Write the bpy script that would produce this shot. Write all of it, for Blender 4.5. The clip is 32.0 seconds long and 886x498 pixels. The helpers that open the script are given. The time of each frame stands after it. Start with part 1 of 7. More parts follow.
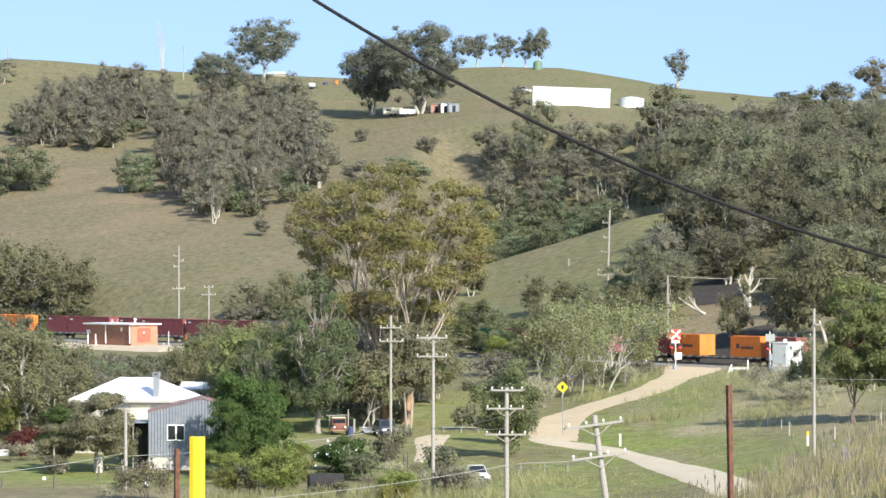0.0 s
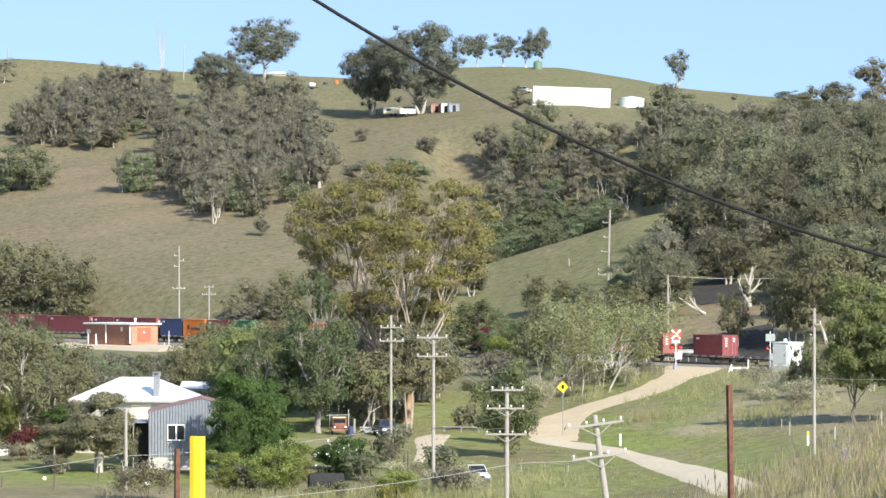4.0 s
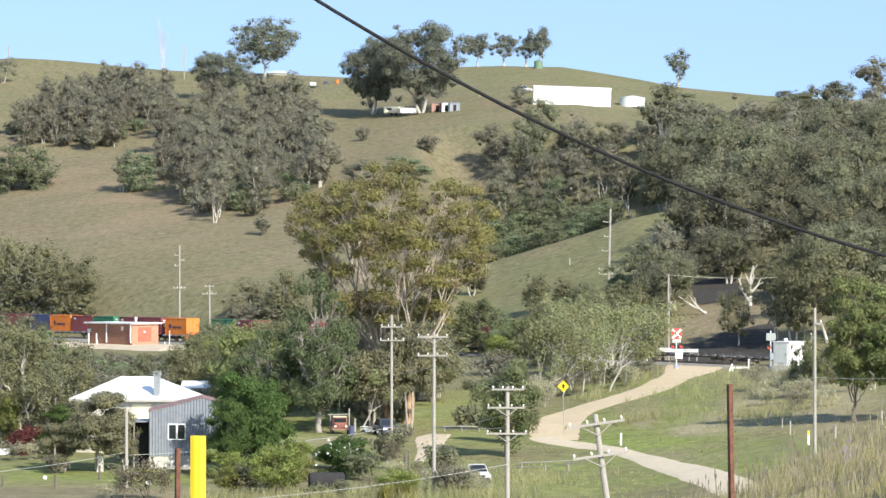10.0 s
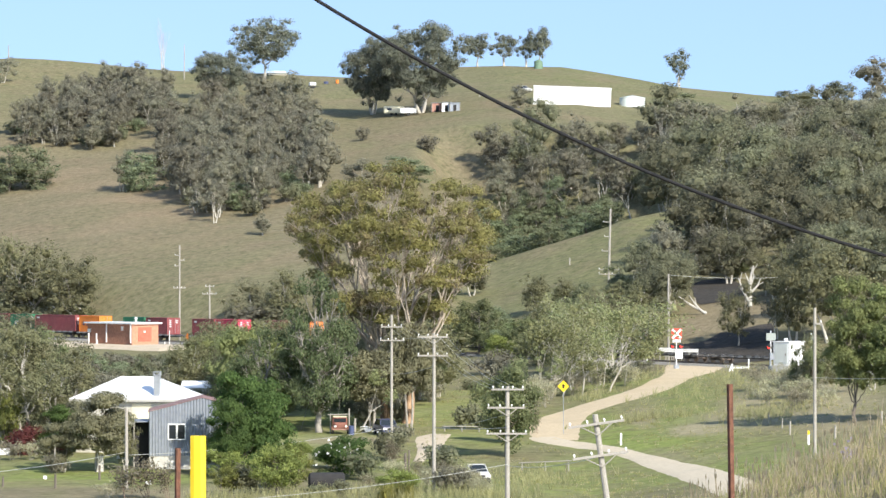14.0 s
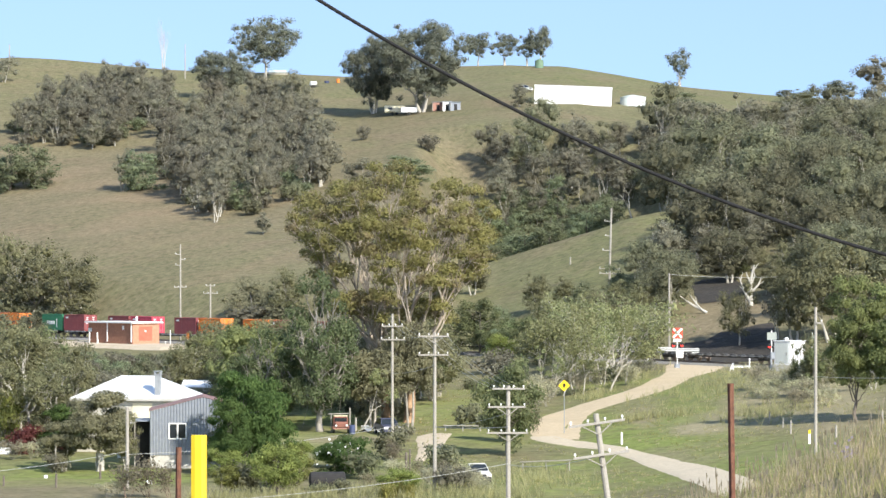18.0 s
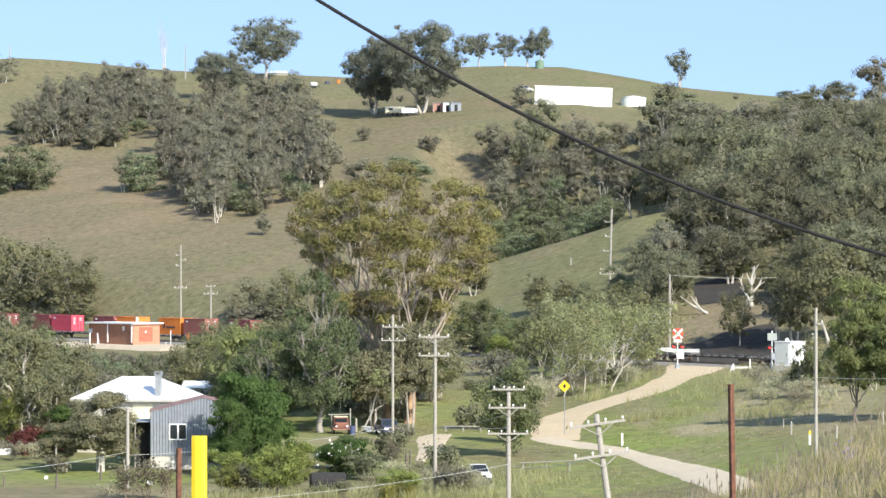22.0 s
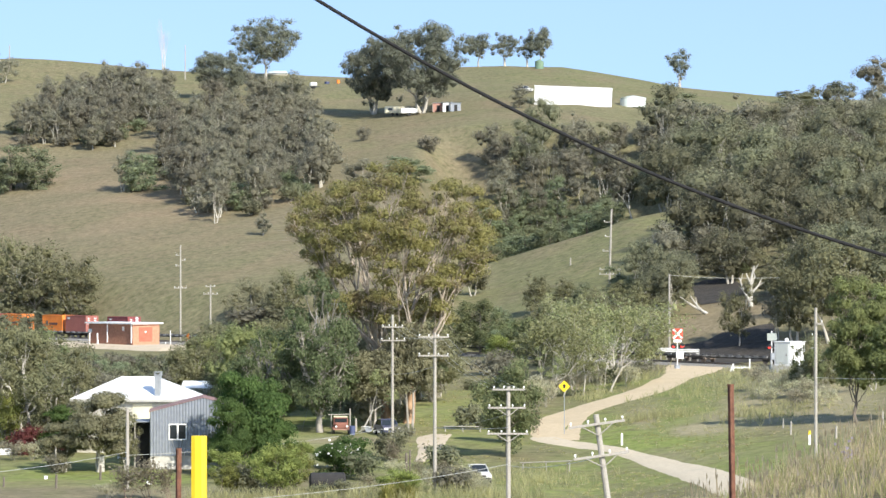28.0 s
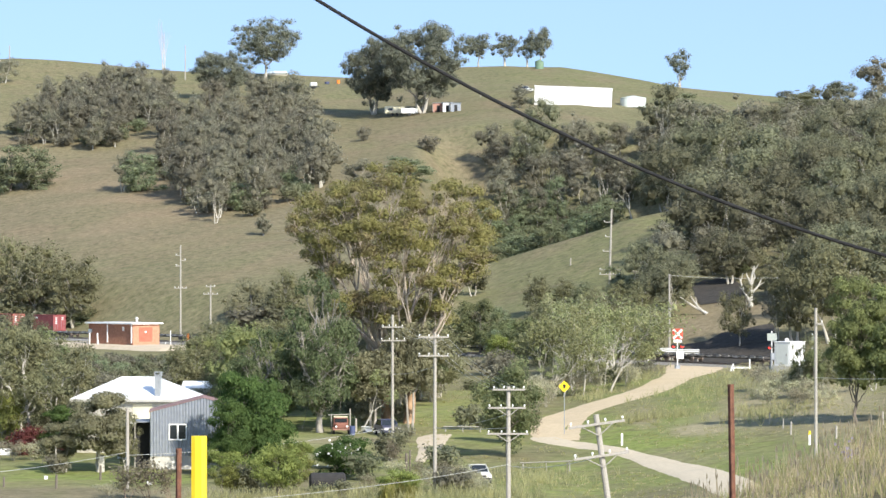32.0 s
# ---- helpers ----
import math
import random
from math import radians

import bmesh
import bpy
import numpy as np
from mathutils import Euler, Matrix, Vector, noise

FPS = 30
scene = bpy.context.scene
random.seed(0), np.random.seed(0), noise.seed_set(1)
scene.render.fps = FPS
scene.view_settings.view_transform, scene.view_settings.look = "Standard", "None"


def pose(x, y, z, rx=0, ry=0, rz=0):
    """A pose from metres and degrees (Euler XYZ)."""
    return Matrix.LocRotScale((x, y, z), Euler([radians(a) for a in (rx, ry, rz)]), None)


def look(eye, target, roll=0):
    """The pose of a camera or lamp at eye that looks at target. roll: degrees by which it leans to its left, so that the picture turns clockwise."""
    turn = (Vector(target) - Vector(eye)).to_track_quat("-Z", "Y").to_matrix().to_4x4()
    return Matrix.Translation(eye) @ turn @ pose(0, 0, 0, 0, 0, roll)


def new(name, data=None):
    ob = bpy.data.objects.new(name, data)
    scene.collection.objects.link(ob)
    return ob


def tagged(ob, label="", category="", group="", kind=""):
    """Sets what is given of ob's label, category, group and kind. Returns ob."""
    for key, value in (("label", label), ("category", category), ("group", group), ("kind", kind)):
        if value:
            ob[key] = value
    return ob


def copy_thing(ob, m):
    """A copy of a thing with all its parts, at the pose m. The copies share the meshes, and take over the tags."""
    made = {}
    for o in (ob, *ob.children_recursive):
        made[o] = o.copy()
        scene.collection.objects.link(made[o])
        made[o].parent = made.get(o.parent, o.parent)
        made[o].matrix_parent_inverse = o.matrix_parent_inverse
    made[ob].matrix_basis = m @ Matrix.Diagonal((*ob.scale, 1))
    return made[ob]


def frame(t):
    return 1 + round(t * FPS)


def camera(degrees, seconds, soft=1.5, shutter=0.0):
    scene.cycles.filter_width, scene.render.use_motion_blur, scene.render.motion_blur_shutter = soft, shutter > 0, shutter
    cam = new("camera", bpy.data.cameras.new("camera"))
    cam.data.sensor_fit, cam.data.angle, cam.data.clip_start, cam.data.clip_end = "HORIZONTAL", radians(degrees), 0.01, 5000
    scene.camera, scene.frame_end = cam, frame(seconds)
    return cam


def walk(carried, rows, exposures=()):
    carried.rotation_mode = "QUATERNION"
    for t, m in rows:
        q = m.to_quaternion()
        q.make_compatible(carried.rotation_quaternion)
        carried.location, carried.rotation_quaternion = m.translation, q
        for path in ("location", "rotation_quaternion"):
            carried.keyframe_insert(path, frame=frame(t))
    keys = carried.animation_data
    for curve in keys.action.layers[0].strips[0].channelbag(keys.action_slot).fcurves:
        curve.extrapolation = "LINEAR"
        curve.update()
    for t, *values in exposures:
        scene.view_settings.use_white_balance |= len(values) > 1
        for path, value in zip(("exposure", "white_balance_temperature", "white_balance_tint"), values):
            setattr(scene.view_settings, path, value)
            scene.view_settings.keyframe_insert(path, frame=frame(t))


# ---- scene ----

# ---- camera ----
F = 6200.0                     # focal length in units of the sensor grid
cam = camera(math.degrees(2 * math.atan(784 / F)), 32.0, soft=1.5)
SWAY = [(0.0, -1.5, 1.5), (3.3, -1.4, 1.5), (5.4, -0.2, 0.1), (14.3, 0.0, 0.0), (16.6, 0.3, 0.0), (17.4, 1.3, -1.3), (19.0, 1.5, -1.3), (19.7, 2.3, 0.0), (22.0, 2.1, 0.0),
        (24.0, 1.6, 0.0), (30.0, 1.6, 0.2), (32.0, 1.7, 0.3)]       # seconds, and hundredths of a degree that the tripod gives sideways and up
walk(cam, [(t, pose(0, 0, 11.9, 90.268 + 0.00924 * v, 0, 0.00924 * u)) for t, u, v in SWAY], exposures=[(0.0, 1.2, 6650, 7.5), (32.0, 1.2, 6650, 7.5)])

# ---- world and sun ----
SUN_EL, SUN_AZ = radians(34), radians(-57)      # azimuth counted from +x towards +y
world = bpy.data.worlds.new("sky")
scene.world = world
world.use_nodes = True
wn = world.node_tree
sky = wn.nodes.new("ShaderNodeTexSky")
sky.sky_type = "NISHITA"
sky.sun_disc = False
sky.sun_elevation = SUN_EL
sky.sun_rotation = radians(90) - SUN_AZ
sky.dust_density = 0.5
sky.air_density = 1.0
sky.ozone_density = 0.0
geo = wn.nodes.new("ShaderNodeTexCoord")
lift = wn.nodes.new("ShaderNodeVectorMath")            # the clear blue of a higher sky reaches down to the hills
lift.operation = "ADD"
lift.inputs[1].default_value = (0, 0, 0.36)
wn.links.new(geo.outputs["Generated"], lift.inputs[0])
wn.links.new(lift.outputs[0], sky.inputs[0])
wn.links.new(sky.outputs[0], wn.nodes["Background"].inputs[0])
wn.nodes["Background"].inputs[1].default_value = 0.15
sun_data = bpy.data.lights.new("sun", "SUN")
sun_data.energy, sun_data.angle, sun_data.color = 3.3, radians(0.6), (1.0, 0.95, 0.86)
sun = new("sun", sun_data)
to_sun = Vector((math.cos(SUN_EL) * math.cos(SUN_AZ), math.cos(SUN_EL) * math.sin(SUN_AZ), math.sin(SUN_EL)))
sun.matrix_world = look(to_sun * 200, (0, 0, 0))


# ---- materials ----
def ramp(nodes, links, source, stops):
    r = nodes.new("ShaderNodeValToRGB")
    while len(r.color_ramp.elements) < len(stops):
        r.color_ramp.elements.new(0.5)
    for e, (p, c) in zip(r.color_ramp.elements, stops):
        e.position, e.color = p, (*c, 1)
    links.new(source, r.inputs[0])
    return r.outputs[0]


def noise_tex(nodes, links, vec, scale, detail=4, rough=0.6):
    n = nodes.new("ShaderNodeTexNoise")
    n.inputs["Scale"].default_value, n.inputs["Detail"].default_value, n.inputs["Roughness"].default_value = scale, detail, rough
    links.new(vec, n.inputs["Vector"])
    return n.outputs["Fac"]


def mixed(nodes, links, a, b, fac, mode="MIX"):
    m = nodes.new("ShaderNodeMix")
    m.data_type, m.blend_type = "RGBA", mode
    for val, sock in ((fac, m.inputs["Factor"]), (a, m.inputs["A"]), (b, m.inputs["B"])):
        if isinstance(val, (int, float)):
            sock.default_value = val
        elif isinstance(val, tuple):
            sock.default_value = (*val, 1)
        else:
            links.new(val, sock)
    return m.outputs["Result"]


def mat(name, a, b, size=1.0, rough=0.8, metal=0.0, bump=0.2, dirt=None, dirt_amount=0.35, coarse=6.0, stretch=(1, 1, 1), vary=0.0):
    """A worn surface: two colours in a fine grain, a coarser stain over them, and a fine relief."""
    m = bpy.data.materials.new(name)
    m.use_nodes = True
    nodes, links = m.node_tree.nodes, m.node_tree.links
    bsdf = nodes["Principled BSDF"]
    co = nodes.new("ShaderNodeTexCoord").outputs["Object"]
    mp = nodes.new("ShaderNodeMapping")
    mp.inputs["Scale"].default_value = stretch
    links.new(co, mp.inputs["Vector"])
    co = mp.outputs["Vector"]
    fine = noise_tex(nodes, links, co, 1 / size)
    col = ramp(nodes, links, fine, [(0.3, a), (0.7, b)])
    if dirt:
        st = noise_tex(nodes, links, co, 1 / (size * coarse), 5, 0.65)
        f = ramp(nodes, links, st, [(0.45, (0, 0, 0)), (0.75, (dirt_amount,) * 3)])
        col = mixed(nodes, links, col, dirt, f)
    if vary:
        info = nodes.new("ShaderNodeObjectInfo")
        hv = nodes.new("ShaderNodeHueSaturation")
        mr = nodes.new("ShaderNodeMapRange")
        mr.inputs["To Min"].default_value, mr.inputs["To Max"].default_value = 1 - vary, 1 + vary
        links.new(info.outputs["Random"], mr.inputs["Value"])
        links.new(mr.outputs["Result"], hv.inputs["Value"])
        links.new(col, hv.inputs["Color"])
        col = hv.outputs["Color"]
    links.new(col, bsdf.inputs["Base Color"])
    bsdf.inputs["Roughness"].default_value, bsdf.inputs["Metallic"].default_value = rough, metal
    if bump:
        bn = nodes.new("ShaderNodeBump")
        bn.inputs["Strength"].default_value, bn.inputs["Distance"].default_value = bump, size * 0.3
        links.new(fine, bn.inputs["Height"])
        links.new(bn.outputs["Normal"], bsdf.inputs["Normal"])
    return m


def leaf_mat(name, a, b, c, thin=0.45, vary=1.0, sere=None):
    """Leaves: three greens mixed leaf by leaf and tree by tree, with light passing through."""
    m = bpy.data.materials.new(name)
    m.use_nodes = True
    nodes, links = m.node_tree.nodes, m.node_tree.links
    bsdf = nodes["Principled BSDF"]
    out = nodes["Material Output"]
    geo = nodes.new("ShaderNodeNewGeometry")
    info = nodes.new("ShaderNodeObjectInfo")
    col = ramp(nodes, links, geo.outputs["Random Per Island"], [(0.0, a), (0.55, b), (1.0, c)])
    co = nodes.new("ShaderNodeTexCoord").outputs["Object"]
    clump = noise_tex(nodes, links, co, 0.45, 2)
    if sere:                                     # clumps that have turned
        turned = noise_tex(nodes, links, co, 0.3, 3)
        col = mixed(nodes, links, col, sere, ramp(nodes, links, turned, [(0.48, (0, 0, 0)), (0.62, (0.75, 0.75, 0.75))]))
    col = mixed(nodes, links, col, ramp(nodes, links, clump, [(0.35, (0.8, 0.8, 0.8)), (0.68, (1.25, 1.22, 1.12))]), 0.85, "MULTIPLY")
    hv = nodes.new("ShaderNodeHueSaturation")
    for mid, half, key, src in ((1.14, 0.26, "Value", "Random"), (0.499, 0.019, "Hue", "Random")):
        lo, hi = mid - half * vary, mid + half * vary
        mr = nodes.new("ShaderNodeMapRange")
        mr.inputs["To Min"].default_value, mr.inputs["To Max"].default_value = lo, hi
        links.new(info.outputs[src], mr.inputs["Value"])
        links.new(mr.outputs["Result"], hv.inputs[key])
    links.new(col, hv.inputs["Color"])
    links.new(hv.outputs["Color"], bsdf.inputs["Base Color"])
    bsdf.inputs["Roughness"].default_value = 0.7
    bsdf.inputs["Specular IOR Level"].default_value = 0.15
    tr = nodes.new("ShaderNodeBsdfTranslucent")
    links.new(hv.outputs["Color"], tr.inputs["Color"])
    mx = nodes.new("ShaderNodeMixShader")
    mx.inputs[0].default_value = thin
    links.new(bsdf.outputs[0], mx.inputs[1])
    links.new(tr.outputs[0], mx.inputs[2])
    links.new(mx.outputs[0], out.inputs["Surface"])
    return m


M = {}
M["leaf_grey"] = leaf_mat("leaf_grey_gum", (0.168, 0.162, 0.122), (0.206, 0.2, 0.154), (0.25, 0.243, 0.19), vary=0.8)
M["leaf_sky"] = leaf_mat("leaf_ridge_gum", (0.14, 0.152, 0.116), (0.175, 0.188, 0.147), (0.215, 0.228, 0.182), vary=0.5)
M["leaf_olive"] = leaf_mat("leaf_olive_gum", (0.139, 0.142, 0.09), (0.172, 0.175, 0.114), (0.212, 0.213, 0.142))
M["leaf_vale"] = leaf_mat("leaf_valley_gum", (0.158, 0.16, 0.09), (0.2, 0.2, 0.116), (0.245, 0.243, 0.146), vary=0.45)
M["leaf_straw"] = leaf_mat("leaf_pale_scrub", (0.30, 0.29, 0.20), (0.37, 0.355, 0.25), (0.44, 0.42, 0.31))
M["leaf_rust"] = leaf_mat("leaf_rusty_gum", (0.195, 0.19, 0.076), (0.235, 0.225, 0.091), (0.272, 0.255, 0.108), vary=0.0, sere=(0.185, 0.145, 0.098))
M["leaf_garden"] = leaf_mat("leaf_bright_garden", (0.06, 0.10, 0.033), (0.08, 0.128, 0.042), (0.11, 0.16, 0.056), vary=0.3)
M["leaf_front"] = leaf_mat("leaf_brown_olive", (0.172, 0.17, 0.108), (0.212, 0.207, 0.134), (0.257, 0.247, 0.162), vary=0.0)
M["leaf_green"] = leaf_mat("leaf_deep_green", (0.148, 0.174, 0.104), (0.182, 0.208, 0.128), (0.218, 0.244, 0.156))
M["leaf_dark"] = leaf_mat("leaf_dark_oak", (0.13, 0.158, 0.08), (0.17, 0.2, 0.102), (0.215, 0.24, 0.128))
M["leaf_pale"] = leaf_mat("leaf_pale_regrowth", (0.185, 0.203, 0.098), (0.245, 0.26, 0.133), (0.318, 0.328, 0.182))
M["leaf_lime"] = leaf_mat("leaf_wattle", (0.15, 0.175, 0.055), (0.20, 0.225, 0.072), (0.25, 0.27, 0.095))
M["leaf_field"] = leaf_mat("leaf_field_tree", (0.155, 0.182, 0.077), (0.197, 0.226, 0.097), (0.246, 0.27, 0.13), vary=0.4)
M["leaf_brown"] = leaf_mat("leaf_dry_brown", (0.17, 0.155, 0.11), (0.215, 0.195, 0.14), (0.26, 0.235, 0.175))
M["bark"] = mat("pale_gum_bark", (0.38, 0.35, 0.30), (0.55, 0.52, 0.46), 0.35, 0.85, dirt=(0.16, 0.13, 0.10), dirt_amount=0.6, stretch=(1, 1, 0.3))
M["bark_brown"] = mat("scorched_orange_bark", (0.26, 0.155, 0.088), (0.5, 0.33, 0.2), 0.4, 0.9, dirt=(0.04, 0.035, 0.03), dirt_amount=0.7, stretch=(1, 1, 0.12))
M["limb_brown"] = mat("brown_grey_limb_bark", (0.30, 0.25, 0.20), (0.48, 0.42, 0.35), 0.5, 0.9, dirt=(0.2, 0.15, 0.11))
M["limb_pale"] = mat("pale_brown_limb_bark", (0.36, 0.30, 0.24), (0.52, 0.45, 0.38), 0.6, 0.9, dirt=(0.28, 0.21, 0.16))
M["bark_pale"] = mat("silver_dead_wood", (0.44, 0.41, 0.38), (0.58, 0.55, 0.51), 0.4, 0.9)
M["bark_dark"] = mat("dark_bark", (0.10, 0.085, 0.07), (0.20, 0.17, 0.14), 0.3, 0.9, dirt=(0.05, 0.04, 0.035), stretch=(1, 1, 0.3))
M["bark_grey"] = mat("grey_oak_bark", (0.24, 0.22, 0.19), (0.40, 0.37, 0.33), 0.3, 0.9, dirt=(0.14, 0.125, 0.105))
M["twig_brown"] = mat("reddish_brown_twig", (0.18, 0.12, 0.09), (0.30, 0.22, 0.17), 0.3, 0.9)
M["twig"] = mat("grey_twig", (0.26, 0.23, 0.20), (0.40, 0.37, 0.33), 0.3, 0.9)


def ground_mat():
    """Pasture: dry straw and green grass in patches of several sizes, bare earth where the sward is thin."""
    m = bpy.data.materials.new("pasture_grass")
    m.use_nodes = True
    nodes, links = m.node_tree.nodes, m.node_tree.links
    bsdf = nodes["Principled BSDF"]
    co = nodes.new("ShaderNodeTexCoord").outputs["Object"]
    at = nodes.new("ShaderNodeAttribute")
    at.attribute_name = "sward"
    sep = nodes.new("ShaderNodeSeparateColor")
    links.new(at.outputs["Color"], sep.inputs[0])
    tuft = noise_tex(nodes, links, co, 1.6, 6, 0.7)
    patch = noise_tex(nodes, links, co, 0.07, 6, 0.62)
    dry = ramp(nodes, links, tuft, [(0.3, (0.14, 0.122, 0.077)), (0.52, (0.19, 0.165, 0.104)), (0.75, (0.25, 0.22, 0.145))])
    green = ramp(nodes, links, tuft, [(0.28, (0.112, 0.119, 0.058)), (0.55, (0.168, 0.172, 0.086)), (0.78, (0.238, 0.235, 0.125))])
    lush = ramp(nodes, links, tuft, [(0.28, (0.138, 0.182, 0.045)), (0.55, (0.215, 0.258, 0.075)), (0.8, (0.318, 0.338, 0.118))])
    pick = nodes.new("ShaderNodeMath")
    pick.operation = "MULTIPLY_ADD"
    links.new(patch, pick.inputs[0])
    pick.inputs[1].default_value = 1.6
    off = nodes.new("ShaderNodeMath")
    off.operation = "ADD"
    links.new(sep.outputs[0], off.inputs[0])
    off.inputs[1].default_value = -1.3
    links.new(off.outputs[0], pick.inputs[2])
    cl = nodes.new("ShaderNodeClamp")
    links.new(pick.outputs[0], cl.inputs[0])
    col = mixed(nodes, links, dry, green, cl.outputs[0])
    col = mixed(nodes, links, col, lush, sep.outputs[1])
    mottle = noise_tex(nodes, links, co, 0.33, 5, 0.7)
    col = mixed(nodes, links, col, dry, ramp(nodes, links, mottle, [(0.46, (0, 0, 0)), (0.68, (0.6, 0.6, 0.6))]))
    mp = nodes.new("ShaderNodeMapping")
    mp.inputs["Scale"].default_value = (0.03, 0.32, 0.32)
    links.new(co, mp.inputs["Vector"])
    tread = noise_tex(nodes, links, mp.outputs["Vector"], 1.0, 5, 0.65)
    col = mixed(nodes, links, col, ramp(nodes, links, tread, [(0.36, (0.84, 0.85, 0.82)), (0.66, (1.12, 1.11, 1.11))]), 0.45, "MULTIPLY")
    flush = noise_tex(nodes, links, co, 0.055, 5, 0.65)
    col = mixed(nodes, links, col, ramp(nodes, links, tuft, [(0.3, (0.17, 0.122, 0.085)), (0.7, (0.27, 0.205, 0.145))]), ramp(nodes, links, flush, [(0.48, (0, 0, 0)), (0.67, (0.45, 0.45, 0.45))]))
    clot = noise_tex(nodes, links, co, 0.75, 4, 0.6)
    col = mixed(nodes, links, col, ramp(nodes, links, clot, [(0.34, (0.72, 0.74, 0.68)), (0.5, (1.0, 1.0, 1.0)), (0.68, (1.24, 1.2, 1.16))]), 0.9, "MULTIPLY")
    straw = ramp(nodes, links, tuft, [(0.3, (0.25, 0.22, 0.13)), (0.55, (0.35, 0.31, 0.195)), (0.78, (0.44, 0.395, 0.27))])
    col = mixed(nodes, links, col, straw, at.outputs["Alpha"])
    earth = ramp(nodes, links, tuft, [(0.3, (0.22, 0.155, 0.10)), (0.7, (0.36, 0.27, 0.19))])
    col = mixed(nodes, links, col, earth, sep.outputs[2])
    links.new(col, bsdf.inputs["Base Color"])
    bsdf.inputs["Roughness"].default_value = 0.95
    bsdf.inputs["Specular IOR Level"].default_value = 0.1
    bn = nodes.new("ShaderNodeBump")
    bn.inputs["Strength"].default_value, bn.inputs["Distance"].default_value = 0.4, 0.25
    links.new(tuft, bn.inputs["Height"])
    links.new(bn.outputs["Normal"], bsdf.inputs["Normal"])
    return m


M["ground"] = ground_mat()
M["gravel"] = mat("pale_dirt_road", (0.47, 0.37, 0.24), (0.60, 0.485, 0.325), 0.5, 0.95, bump=0.4, dirt=(0.38, 0.30, 0.20), coarse=9)
M["gravel_pale"] = mat("pale_grey_gravel", (0.47, 0.395, 0.285), (0.59, 0.505, 0.38), 0.4, 0.95, bump=0.4, dirt=(0.40, 0.35, 0.27), coarse=7)
M["ballast"] = mat("grey_ballast", (0.16, 0.15, 0.14), (0.36, 0.34, 0.31), 0.12, 0.95, bump=0.8, dirt=(0.2, 0.15, 0.11))
M["pad"] = mat("pale_gravel_pad", (0.45, 0.37, 0.27), (0.56, 0.47, 0.35), 0.4, 0.95, bump=0.3, dirt=(0.36, 0.29, 0.2))
M["steel"] = mat("rail_steel", (0.25, 0.2, 0.17), (0.35, 0.29, 0.25), 0.1, 0.5, 0.7)
M["wagon_black"] = mat("black_wagon_paint", (0.03, 0.03, 0.03), (0.07, 0.065, 0.06), 0.3, 0.7, dirt=(0.15, 0.12, 0.1))
M["wood_grey"] = mat("weathered_grey_timber", (0.27, 0.25, 0.22), (0.46, 0.43, 0.385), 0.06, 0.9, dirt=(0.18, 0.16, 0.14), stretch=(6, 6, 0.5))
M["white"] = mat("white_paint", (0.78, 0.78, 0.77), (0.84, 0.84, 0.83), 0.5, 0.6, bump=0.05, dirt=(0.6, 0.58, 0.55), dirt_amount=0.3)
M["wall_cream"] = mat("cream_wall_paint", (0.50, 0.47, 0.40), (0.58, 0.55, 0.48), 0.5, 0.7, dirt=(0.4, 0.37, 0.31))
M["cream"] = mat("cream_paint", (0.72, 0.66, 0.46), (0.78, 0.72, 0.52), 0.5, 0.6, dirt=(0.55, 0.5, 0.36))
M["white_metal"] = mat("white_sheet_metal", (0.80, 0.81, 0.82), (0.86, 0.86, 0.86), 0.8, 0.35, bump=0.03, dirt=(0.66, 0.66, 0.66), dirt_amount=0.25)
M["grey_green_box"] = mat("pale_grey_box_tone", (0.55, 0.58, 0.56), (0.63, 0.66, 0.64), 0.6, 0.5, bump=0.04, dirt=(0.42, 0.44, 0.42))
M["zinc"] = mat("zinc_sheet", (0.25, 0.275, 0.315), (0.32, 0.345, 0.385), 0.5, 0.45, 0.3, bump=0.04, dirt=(0.28, 0.29, 0.33))
M["concrete"] = mat("pale_concrete", (0.46, 0.44, 0.40), (0.58, 0.56, 0.52), 0.3, 0.9, dirt=(0.3, 0.29, 0.26))
M["brick"] = mat("brown_brick", (0.26, 0.12, 0.075), (0.40, 0.20, 0.13), 0.25, 0.9, dirt=(0.2, 0.12, 0.09), vary=0.18)
M["red_door"] = mat("faded_red_paint", (0.48, 0.11, 0.07), (0.58, 0.15, 0.10), 0.6, 0.6, dirt=(0.35, 0.1, 0.07))
M["glass"] = mat("dark_window_glass", (0.02, 0.025, 0.03), (0.03, 0.035, 0.04), 1.0, 0.08, bump=0)
# near-black for tank and door; puts shade into porch, carport and doorway sheets
M["dark"] = mat("near_black", (0.02, 0.02, 0.022), (0.035, 0.033, 0.032), 0.4, 0.9)
M["rust"] = mat("rusty_steel", (0.085, 0.036, 0.024), (0.20, 0.085, 0.05), 0.06, 0.85, dirt=(0.30, 0.16, 0.10), coarse=3)
M["yellow"] = mat("yellow_paint", (0.80, 0.56, 0.02), (0.86, 0.62, 0.03), 0.3, 0.5, bump=0.03, dirt=(0.62, 0.45, 0.05), dirt_amount=0.25)
M["tin_red"] = mat("dull_red_tin", (0.22, 0.13, 0.115), (0.3, 0.18, 0.16), 0.5, 0.7, dirt=(0.2, 0.12, 0.1))
M["rubber"] = mat("black_rubber", (0.02, 0.02, 0.02), (0.035, 0.035, 0.035), 0.1, 0.8)
M["red_sign"] = mat("red_reflective_sheet", (0.62, 0.05, 0.03), (0.70, 0.08, 0.05), 0.3, 0.4, bump=0)
